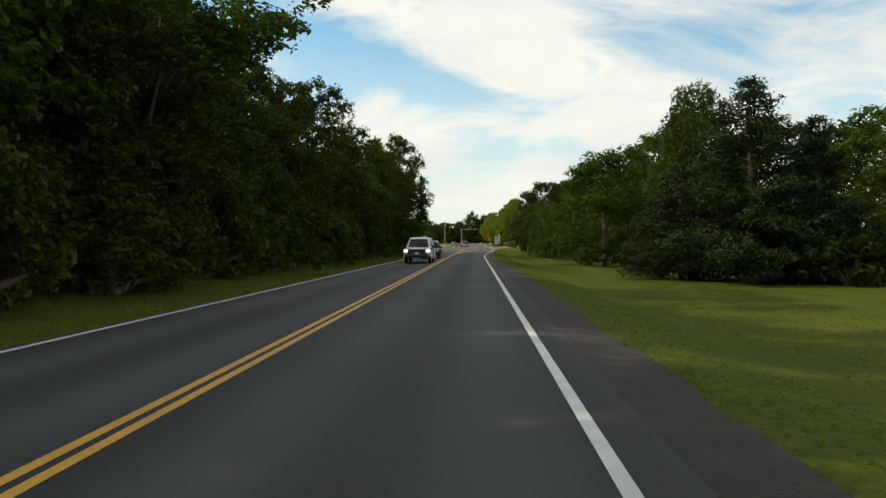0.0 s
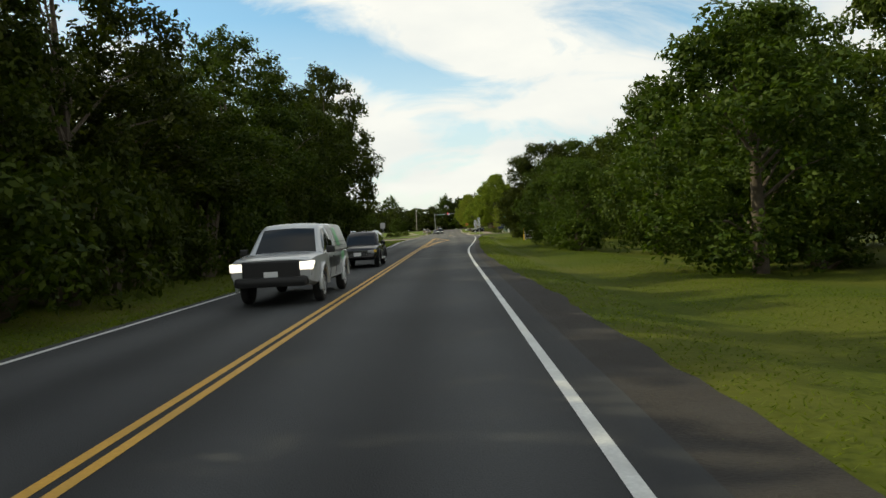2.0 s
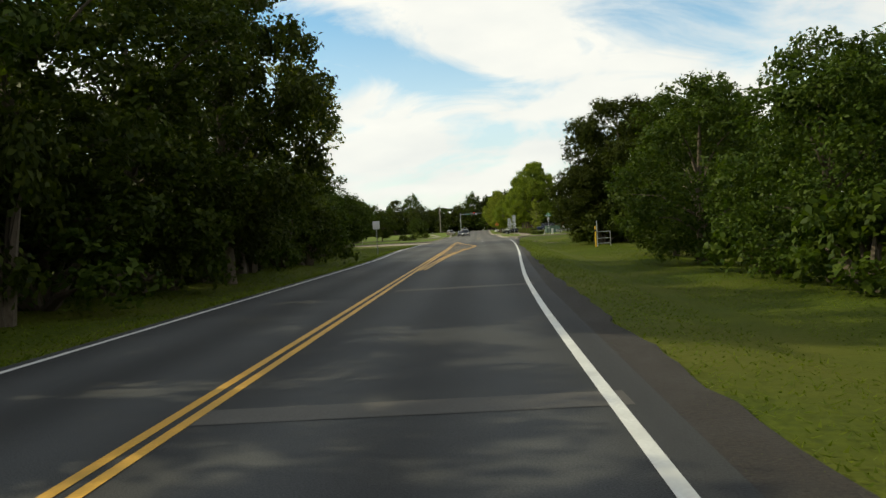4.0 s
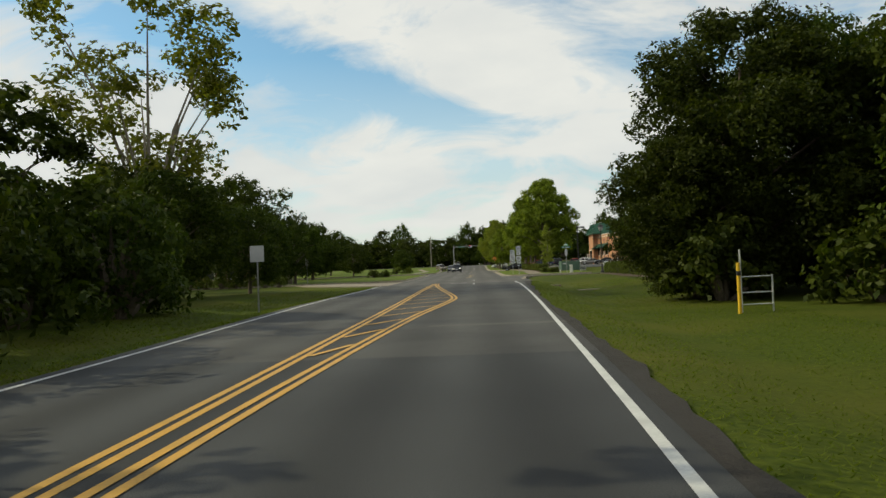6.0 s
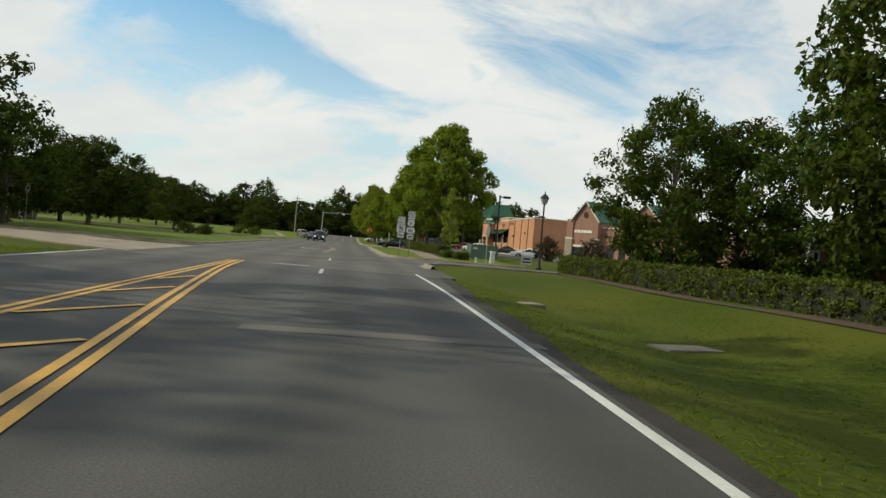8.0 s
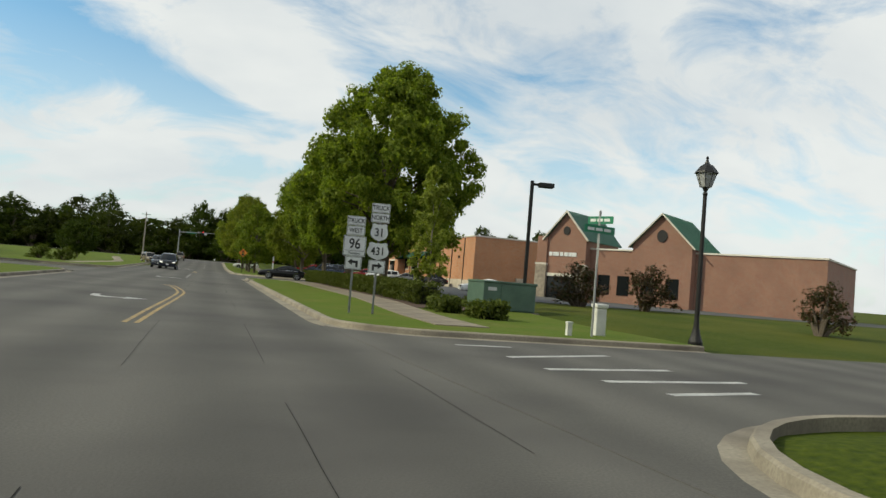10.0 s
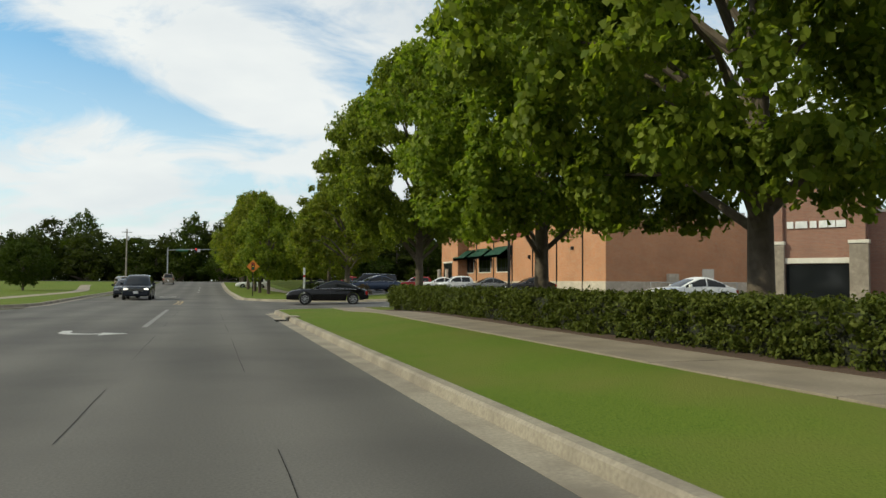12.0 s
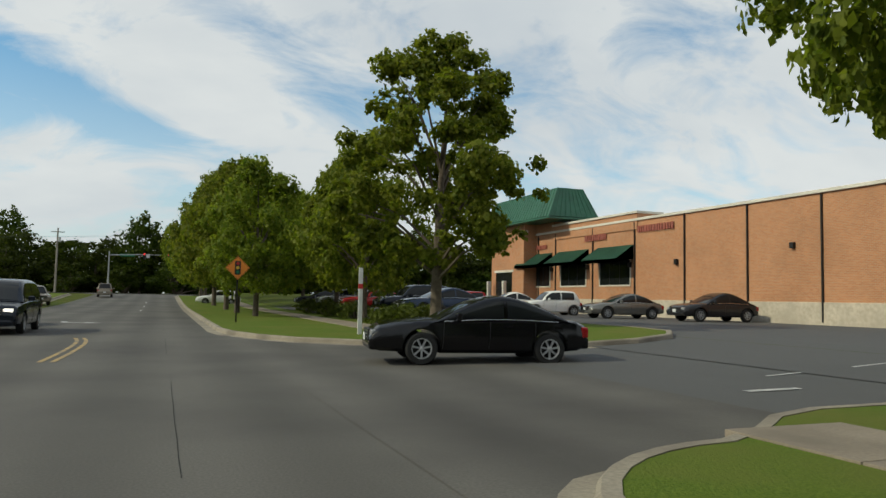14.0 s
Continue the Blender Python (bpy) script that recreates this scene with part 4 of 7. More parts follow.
wood = [make_tree("tree", 11 + k, 15.5, 4.7, 1.6, 120, 26000, 0.24, "leaf_wood", "bark", 0.24, "tall dark broadleaf tree at the edge of a dense wood", "round", 16, gap=0.25, group="trees of the roadside wood", clump=0.78) for k in range(4)]
deep = [make_tree("tree", 21 + k, 15.5, 4.7, 1.6, 90, 7000, 0.46, "leaf_wood", "bark", 0.24, "tall dark broadleaf tree deeper in the dense wood", "round", 10, gap=0.25, group="trees of the roadside wood", clump=0.8) for k in range(2)]
rows, deep_rows = [[] for _ in wood], [[] for _ in deep]
rng0 = random.Random(5)
for row, x0 in enumerate((-13.5, -18.5, -24.5)):
    y = -34.0 + row * 2
    while y < (104 if row == 0 else 112):
        h = (0.76 + 0.34 * rng0.random()) if row == 0 else (0.86 + 0.24 * rng0.random())
        if row == 0:
            h *= 0.98 if y < 24 else 0.80 if y < 50 else 0.90 if y < 66 else 0.70 if y < 80 else 1.0
        else:
            h *= 1.05 if y < 58 else 0.62
        k = rng0.randrange(4)
        spot = (x0 + (2.8 if row == 0 and y > 84 else 0) + rng0.uniform(-1.1, 1.1), y, rng0.uniform(0, 360), 0.85 + 0.3 * rng0.random(), h)
        if y > -12:
            (rows[k] if (row == 0 and y > 8) or (row == 1 and 20 < y < 70 and k == 0) else deep_rows[k % 2]).append(spot)
        y += rng0.uniform(4.2, 5.8) if row == 0 else rng0.uniform(5, 6.5)
deep_rows[0].append((-16.0, 124.5, 20, 0.75, 0.56))
for proto, rs in zip(wood + deep, rows + deep_rows):
    set_out(proto, rs)
brush = [make_bush("bush", 31 + k, 3.6, 2.4, 4200, 0.21, "leaf_wood", "dark leafy undergrowth bush at the wood's edge") for k in range(2)]
rows = [[], []]
y = 4.0
while y < 112:
    rows[rng0.randrange(2)].append((rng0.uniform(-11.6, -10.2), y, rng0.uniform(0, 360), 0.85 + 0.4 * rng0.random(), 0.85 + 0.6 * rng0.random()))
    y += rng0.uniform(2.6, 3.6)
for x, y, s in ((-11.8, 114, 1.4), (-12.5, 118, 1.25), (-13.5, 122, 1.25), (-12.4, 126, 1.2), (-13.8, 129, 1.15), (-14.6, 134, 1.1), (-16, 126, 1.4), (-17, 120, 1.5), (-16.5, 113, 1.5), (-18, 136, 1.9), (-20, 129, 1.6)):
    rows[rng0.randrange(2)].append((x, y, rng0.uniform(0, 360), s, s * 1.05))
for k in range(30):
    rows[k % 2].append((-175 + 10 * k, 386.5 + 1.5 * (k % 3), 40 * k, 2.9, 1.5 + 0.15 * (k % 4)))
for proto, rs in zip(brush, rows):
    set_out(proto, rs)

# tall open tree above the bushes
open_tree = make_tree("tree", 71, 15.2, 4.3, 4.4, 100, 8500, 0.25, "leaf_thin", "pale_bark", 0.26, "tall open-crowned tree with pale limbs and yellowing leaves", "vase", 18, gap=0.5, clump=0.75)
set_out(open_tree, [(-20.4, 146.5, 40, 1.65, 1.42), (-19.5, 121, 150, 0.9, 0.85)])

over = make_tree("tree", 77, 12.6, 4.9, 7.6, 100, 17000, 0.19, "leaf_broad", "bark", 0.24, "open-crowned tree whose limbs reach over the road", "vase", 22, gap=0.45, clump=0.6)
set_out(over, [(-11.6, 27.8, 70, 1.42, 1.0)])

# trees of the east verge
pear = [make_tree("tree", 81 + k, 7.6, 3.1, 0.5, 190, 26000, 0.15, "leaf_pear", "bark", 0.17, "dense oval ornamental pear tree on a grass verge", "oval", 14, gap=0.12, clump=0.72) for k in range(2)]
set_out(pear[0], [(10.5, 61.0, 20, 1.46, 1.22), (15.5, 70.5, 130, 1.1, 1.3), (12.4, 79.5, 70, 1.2, 1.36), (10.2, 106, 200, 0.95, 0.95)])
set_out(pear[1], [(9.2, 87.5, 250, 0.9, 0.86), (8.9, 97.5, 10, 1.05, 1.0), (13.0, 45.5, 140, 1.0, 1.48), (13.6, 68, 33, 1.2, 1.42)])
pine = make_pine("pine_tree", 91, 7.9, 2.9, 30000, "dark pine tree with drooping needle branches to the ground")
set_out(pine, [(11.5, 33.5, 0, 1.3, 1.05), (14.4, 34.0, 80, 1.0, 0.86), (9.6, 36.5, 30, 1.0, 0.66)])
back = [make_tree("tree", 101 + k, 10.5, 4.2, 0.9, 150, 22000, 0.235, "leaf_broad", "bark", 0.22, "leafy broadleaf tree behind the verge", "round", 14, gap=0.2, clump=0.74) for k in range(3)]
dense = make_tree("tree", 104, 10.5, 4.2, 0.6, 300, 84000, 0.15, "leaf_wood", "bark", 0.22, "large dense dark tree behind the gas marker", "round", 18, gap=0.2, clump=0.66)
set_out(dense, [(12.7, 131.8, 260, 1.34, 1.2), (17.0, 135.0, 200, 1.25, 1.24), (10.0, 130.6, 100, 0.82, 0.72)])
set_out(back[0], [(17.5, 28, 0, 0.8, 0.75), (18.5, 62, 50, 1.1, 1.2), (17.5, 88, 110, 1, 0.95), (24, 75, 300, 1.1, 1), (21, 110, 20, 1.1, 1.0)])
set_out(back[1], [(20, 38, 70, 1, 0.8), (18, 74, 190, 1.1, 1.2), (19.5, 128.5, 10, 1.2, 1.2), (24, 50, 40, 1, 0.9), (15.5, 118, 77, 0.9, 0.85)])
set_out(back[2], [(18.5, 47, 120, 0.95, 0.85), (18.2, 100, 310, 1.05, 0.9), (22.5, 137, 90, 1.2, 1.15), (22.6, 170.5, 45, 1.0, 0.9), (17.9, 150.5, 75, 1.0, 1.2), (17.2, 167.5, 15, 0.85, 0.92), (23, 163, 160, 1.0, 0.9), (25, 90, 200, 1, 1), (26, 122, 10, 1.2, 1.1)])
low_bush = make_bush("bush", 41, 2.2, 1.7, 2400, 0.22, "leaf_broad", "leafy green bush below roadside trees")
set_out(low_bush, [(8.3, 84, 0, 1, 1), (9.0, 91, 60, 1.1, 1.1), (10.4, 128.5, 100, 1.3, 1.5), (11.6, 135.5, 150, 1.3, 1.4), (14.5, 124.5, 200, 1.4, 1.4), (17, 124, 250, 1.4, 1.5), (14.6, 31.5, 30, 1.2, 0.9), (13, 62, 80, 1.1, 0.9), (16, 83, 20, 1.4, 1.2)])

# street trees of the concrete road
street = [make_tree("tree", 121 + k, 9.6, 4.4, 2.1 if k == 0 else 2.6, 330, 110000, 0.120, "leaf_maple", "bark", 0.20, "broad street tree with lit yellow-green lobed leaves", "oval", 26, 0.85, 0.25, "street trees behind the hedge", 0.44, 0.5) for k in range(3)]
set_out(street[0], [(11.1, 208.4, 10, 1.24, 1.48)])
set_out(street[1], [(10.4, 216.0, 150, 1.08, 1.15)])
set_out(street[2], [(10.75, 229.4, 290, 0.94, 1.34)])
far_street = [make_tree("tree", 125 + k, 9.6, 4.2, 1.9, 160, 20000, 0.22, "leaf_turning", "bark", 0.20, "street tree with yellow-green leaves along the far lawn", "oval", 16, 0.85, 0.2, "street trees along the far lawn", 0.65, 0.45) for k in range(2)]
set_out(far_street[0], [(12.0, 263.0, 200, 0.8, 1.08), (7.3, 270.0, 80, 0.82, 1.02), (7.0, 278.0, 140, 0.9, 1.16), (7.0, 301, 30, 1.1, 1.42), (7.4, 334, 20, 1.1, 1.25)])
set_out(far_street[1], [(7.1, 288, 10, 1.0, 1.3), (7.1, 318, 99, 1.1, 1.5), (14.2, 279, 140, 0.9, 1.1), (15.0, 297, 240, 1.0, 1.2)])
corner_tree = make_tree("tree", 141, 9.4, 3.2, 2.3, 180, 36000, 0.135, "leaf_turning", "bark", 0.17, "open street tree with a bare twig beside the driveway", "oval", 26, 0.85, 0.5, "", 0.52, 0.5)
set_out(corner_tree, [(11.4, 250.8, 0, 1.25, 1.24)])
young = make_tree("young_tree", 151, 5.0, 0.85, 1.2, 60, 6000, 0.11, "leaf_young", "pale_bark", 0.045, "slim young tree with pale yellow-green leaves", "oval", 10, 0.7)
set_out(young, [(10.6, 197.4, 0, 1.2, 1.27)])
crape = make_bush("crape_myrtle", 161, 3.2, 1.6, 2600, 0.16, "leaf_red", "crape myrtle with dull red flowers by the side street", "tree")
set_out(crape, [(21.5, 203.8, 0, 1.05, 0.85), (25.7, 203.6, 60, 1.1, 0.92), (27, 192, 130, 0.8, 0.8), (14.0, 258, 70, 0.5, 0.35)])

# far woods beyond the crossing, trees of the west side
far = [make_tree("tree", 171 + k, 14.3, 4.8, 0.3, 80, 3200, 0.72, "leaf_wood", "bark", 0.24, "far dark tree beyond the crossing road", "round", 8, gap=0.2, group="far trees") for k in range(2)]
rows = [[], []]
for row, y0 in enumerate((392, 402, 414)):
    x = -150.0 + 4 * row
    while x < 140:
        rows[rng0.randrange(2)].append((x, y0 + rng0.uniform(-3, 3), rng0.uniform(0, 360), 0.9 + 0.4 * rng0.random(), 0.74 + 0.62 * rng0.random() ** 2))
        x += rng0.uniform(6, 9)
for proto, rs in zip(far, rows):
    set_out(proto, rs)
lawn_tree = [make_tree("tree", 181 + k, 10.6, 5.0, 1.8, 150, 21000, 0.28, "leaf_wood", "bark", 0.22, "round dark lawn tree beside the side street", "round", 16, gap=0.15, clump=0.7) for k in range(2)]
set_out(lawn_tree[0], [(-26.5, 183.5, 0, 1.32, 1.26), (-23.0, 206, 80, 1.05, 0.84), (-32, 246, 150, 1, 0.85), (-19.0, 179.5, 33, 0.75, 0.72), (-27.5, 158, 210, 0.9, 0.85), (-18, 290, 60, 0.6, 0.6)])
set_out(lawn_tree[1], [(-33.0, 190, 40, 1.15, 1.15), (-28.5, 214, 20, 1, 0.8), (-22, 236, 200, 0.7, 0.62), (-21.0, 146, 120, 0.9, 0.85), (-33, 170, 200, 1, 0.9), (-17.5, 143, 60, 0.8, 0.76), (-15.5, 152, 130, 0.62, 0.62), (-34, 275, 10, 1, 0.9), (-44, 300, 10, 1.2, 1.1)])
shrub = make_bush("shrub", 191, 1.1, 0.95, 1500, 0.13, "leaf_hedge", "clipped round shrub on a lawn")
set_out(shrub, [(-14, 206, 0, 1.2, 1.2), (-12.4, 207, 40, 1.1, 1.1), (-13.0, 251, 80, 1.5, 1.4), (-15.5, 252, 120, 1.5, 1.5), (-18.9, 172.2, 10, 1.1, 1.1), (-20.6, 173.2, 60, 1.1, 1.0), (-22.3, 174.0, 100, 1.2, 1.15), (-24.0, 174.6, 140, 1.1, 1.1), (-25.8, 175.2, 20, 1.2, 1.2), (-27.6, 175.8, 80, 1.2, 1.2), (-29.5, 176.6, 50, 1.3, 1.3), (-31.5, 177.4, 150, 1.3, 1.3), (-33.5, 178.2, 0, 1.3, 1.3), (12.5, 196.2, 0, 0.9, 0.8), (12.2, 254.6, 20, 1.3, 1.0), (12.3, 257.4, 60, 1.4, 1.0), (12.4, 260.6, 90, 1.2, 0.9), (12.5, 266.6, 10, 1.5, 1.0), (12.6, 270.4, 100, 1.3, 0.95), (12.7, 275.5, 40, 1.5, 1.05), (12.7, 281.5, 10, 1.4, 1.0)])


def make_hedge(name, seed, x0, y0, x1, y1, h, n, label):
    """A clipped hedge: a near-black box for its shaded inside, under a coat of small leaves."""
    rng = np.random.default_rng(seed)
    z0 = ground_z((x0 + x1) / 2, (y0 + y1) / 2) if x0 > 13 or x0 < 0 else lawn_z(9, (y0 + y1) / 2) + 0.02
    root = thing(name, label, "hedge")
    bm = bmesh.new()
    # solid core box: the shade between the leaves is put into its dark colour
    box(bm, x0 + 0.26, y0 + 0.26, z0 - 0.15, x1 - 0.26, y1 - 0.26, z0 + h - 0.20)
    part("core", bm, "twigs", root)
    cl = []
    L = y1 - y0
    for i in range(int(L * 60)):
        y = y0 + 0.1 + (L - 0.2) * rng.random()
        face = rng.random()
        if face < 0.4:
            x, z = x0 + 0.14, z0 + 0.02 + (h - 0.14) * rng.random()
        elif face < 0.62:
            x, z = x1 - 0.14, z0 + 0.02 + (h - 0.14) * rng.random()
        else:
            x, z = x0 + 0.14 + (x1 - x0 - 0.28) * rng.random(), z0 + h - 0.13 + 0.03 * math.sin(y * 1.3)
        cl.append((x + rng.normal() * 0.025, y, z + rng.normal() * 0.02, 0.15 + 0.06 * rng.random()))
    for i in range(24):
        for yy in (y0 + 0.14, y1 - 0.14):
            cl.append((x0 + 0.14 + (x1 - x0 - 0.28) * rng.random(), yy, z0 + 0.02 + (h - 0.14) * rng.random(), 0.18))
    o = new("leaves", leaf_mesh("leaves", rng, cl, n, 0.072 if n > 90000 else 0.11, "leaf_hedge", 0.6, 0.2, 0.4))
    o.parent = root
    return root


make_hedge("hedge", 201, 9.05, 194.2, 10.35, 228.6, 0.88, 105000, "long clipped dark green hedge beside the sidewalk")
make_hedge("hedge", 203, 14.1, 147, 15.4, 176.0, 1.1, 26000, "clipped dark hedge on a bank of mulch")
make_hedge("hedge", 207, 9.1, 191.0, 10.2, 192.6, 0.55, 2600, "low clipped hedge block before the transformer")
make_hedge("hedge", 209, 9.8, 189.0, 11.0, 190.4, 0.55, 2600, "low clipped hedge block before the transformer")
make_hedge("hedge", 205, -21.5, 175.5, -20.2, 184.0, 0.9, 7000, "low dark hedge before a lawn")
bm = bmesh.new()
ring = []
for y in np.arange(192.5, 229.6, 1.5):
    ring.append([bm.verts.new((x, y, lawn_z(9, y) + dz)) for x, dz in ((8.72, -0.05), (8.8, 0.02), (9.6, 0.04), (11.6, 0.03), (12.6, -0.02), (12.7, -0.3))])
for r, q in zip(ring, ring[1:]):
    for k in range(5):
        bm.faces.new((r[k], r[k + 1], q[k + 1], q[k]))
tagged(part("mulch_bed", bm, "mulch"), "brown mulch bed under the hedge", "mulch", kind="structure")
bm = bmesh.new()
ring = []
for y in np.arange(140, 180, 4.0):
    ring.append((bm.verts.new((12.9, y, ground_z(12.9, y) + 0.03)), bm.verts.new((16, y, ground_z(16, y) + 0.03))))
for (a, b), (c, d) in zip(ring, ring[1:]):
    bm.faces.new((a, b, d, c))
tagged(part("mulch_bank", bm, "mulch"), "brown mulch bank under the hedge", "mulch", kind="structure")


def grass_patch(name, seed, n, place, label, material="blades", wide=0.012):
    """Loose grass blades over a stretch of verge."""
    rng = np.random.default_rng(seed)
    V = np.zeros((n, 3, 3))
    for i in range(n):
        x, y, z, h = place(rng)
        a = rng.random() * 6.28
        w = wide * (1 + rng.random())
        dx, dy = math.cos(a) * w, math.sin(a) * w
        V[i] = ((x - dx, y - dy, z), (x + dx, y + dy, z), (x + rng.normal() * 1.5 * h, y + rng.normal() * 1.5 * h, z + h))
    me = bpy.data.meshes.new(name)
    me.from_pydata(V.reshape(-1, 3).tolist(), [], [(3 * i, 3 * i + 1, 3 * i + 2) for i in range(n)])
    me.materials.append(M[material])
    return tagged(new(name, me), label, "grass", kind="stuff")


def verge_east(rng):
    y = rng.uniform(0, 158)
    x = lerp_rows(RIGHT_EDGE, y) + -0.35 + 7.8 * rng.random() ** 1.3
    return x, y, ground_z(x, y), 0.015 + 0.032 * rng.random()


def verge_west(rng):
    y = rng.uniform(0, 158)
    x = lerp_rows(LEFT_EDGE, y) - 0.02 - 5 * rng.random() ** 1.4
    return x, y, ground_z(x, y), 0.03 + 0.06 * rng.random()


grass_patch("grass", 301, 110000, verge_east, "mown grass blades on the verge", "blades", 0.008)
grass_patch("grass", 303, 36000, verge_west, "rough grass blades on the verge below the wood")
slab_walk("sidewalk", 7.15, 8.7, 185.0, 231.6, lambda y: lawn_z(8.0, y) + 0.025)
slab_walk("sidewalk", 9.4, 10.9, 252.1, 335.0, lambda y: 0.165 + rise(y))



# ---- vehicles ----
def box_bm(x0, y0, z0, x1, y1, z1, bevel=0.0):
    bm = bmesh.new()
    box(bm, min(x0, x1), min(y0, y1), min(z0, z1), max(x0, x1), max(y0, y1), max(z0, z1), bevel)
    return bm


def loft_body(bm, stations, W, wheels=(), r=0.33, opening=0.4):
    """A car's lower body from rows of (y, low z, top z, width share), cut out over the wheels."""
    rows = sorted(stations)
    cols = [[(q[0], q[i]) for q in rows] for i in (1, 2, 3)]
    y0, y1 = rows[0][0], rows[-1][0]
    ys = set(np.linspace(y0, y1, 64)) | {q[0] for q in rows}
    for wy in wheels:
        ys |= {wy + opening * k for k in (-1.004, -0.999, -0.96, -0.88, -0.74, -0.5, 0, 0.5, 0.74, 0.88, 0.96, 0.999, 1.004)}
    rings = []
    for y in sorted(v for v in ys if y0 <= v <= y1):
        lo, hi, k = [lerp_rows(c, y) if y < y0 + 0.3 or y > y1 - 0.3 else sum(lerp_rows(c, y + d) for d in (-0.16, -0.08, 0, 0.08, 0.16)) / 5 for c in cols]
        base = lo
        for wy in wheels:
            if abs(y - wy) < opening:
                lo = max(lo, r + math.sqrt(opening ** 2 - (y - wy) ** 2))
        lo = min(lo, hi - 0.14)
        h = W / 2 * k
        edge = 0.86 if lo == base else 0.97
        half = [(h * edge, lo), (h * max(0.965, edge), min(lo + 0.07, hi - 0.13)), (h, max(lo + 0.03, base + 0.30 * (hi - base) + 0.05)), (h * 0.995, max(lo + 0.05, base + 0.66 * (hi - base))), (h * 0.955, hi - 0.06), (h * 0.86, hi - 0.005), (h * 0.4, hi + 0.02)]
        rings.append([bm.verts.new((x, y, z)) for x, z in half] + [bm.verts.new((-x, y, z)) for x, z in half[::-1]])
    n = len(rings[0])
    for p, q in zip(rings, rings[1:]):
        for k in range(n):
            bm.faces.new((p[k], p[(k + 1) % n], q[(k + 1) % n], q[k]))
    bm.faces.new(rings[0])
    bm.faces.new(rings[-1][::-1])


def smooth_min(a, b, k):
    d = max(k - abs(a - b), 0.0) / k
    return min(a, b) - d * d * k * 0.25


def greenhouse(yb0, yb1, yr0, yr1, zb, zr, wb, wr):
    """Shape of a cabin: returns top(s, y), flank(side, y, v) over an arched roofline with raked ends."""
    mid, half = (yr0 + yr1) / 2, max((yr1 - yr0) / 2, 0.3)

    def line(y):
        back = zb + (y - yb0) * (zr - zb) / max(yr0 - yb0, 0.05)
        front = zb + (yb1 - y) * (zr - zb) / max(yb1 - yr1, 0.05)
        arch = zr + 0.03 - 0.05 * ((y - mid) / half) ** 2
        return max(smooth_min(smooth_min(back, arch, 0.22), front, 0.22), zb - 0.02)

    def half_width(y):
        return wb + (wr - wb) * min(max((line(y) - zb) / (zr - zb), 0), 1)

    def top(s, y, lift=0.0):
        return Vector((s * half_width(y), y, line(y) + 0.035 * (1 - s * s) + lift))

    def flank(side, y, v, lift=0.0):
        w = half_width(y)
        return Vector((side * (wb + (w - wb) * v + 0.045 * math.sin(math.pi * v) + lift), y, zb + (line(y) - zb) * v))
    return top, flank


def skin(bm, grid):
    vs = [[bm.verts.new(p) for p in row] for row in grid]
    for a, b in zip(vs, vs[1:]):
        for k in range(len(a) - 1):
            bm.faces.new((a[k], a[k + 1], b[k + 1], b[k]))


def steps(a, b, n):
    return [a + (b - a) * i / n for i in range(n + 1)]


def make_wheel(r, w):
    """Meshes of a tyre and a spoked rim, turned about the x axis."""
    out = []
    bm = bmesh.new()
    lathe(bm, [(r * 0.62, -w / 2), (r * 0.9, -w / 2), (r * 0.99, -w * 0.36), (r, 0), (r * 0.99, w * 0.36), (r * 0.9, w / 2), (r * 0.62, w / 2)], 28, caps=(True, False))
    bmesh.ops.rotate(bm, verts=bm.verts, cent=(0, 0, 0), matrix=Matrix.Rotation(radians(90), 3, "Y"))
    out.append((bm, "tyre"))
    bm = bmesh.new()
    lathe(bm, [(r * 0.64, -w * 0.1), (r * 0.64, w * 0.50), (r * 0.58, w * 0.50), (r * 0.56, w * 0.2)], 28, caps=(False, False))
    lathe(bm, [(r * 0.14, w * 0.1), (r * 0.14, w * 0.46), (r * 0.08, w * 0.5)], 12)
    for k in range(7):
        a = k * 2 * math.pi / 7
        vs = box(bm, r * 0.1, -r * 0.055, w * 0.24, r * 0.61, r * 0.055, w * 0.44)
        bmesh.ops.rotate(bm, verts=vs, cent=(0, 0, 0), matrix=Matrix.Rotation(a, 3, "Z"))
    bmesh.ops.rotate(bm, verts=bm.verts, cent=(0, 0, 0), matrix=Matrix.Rotation(radians(90), 3, "Y"))
    out.append((bm, "rim"))
    return out


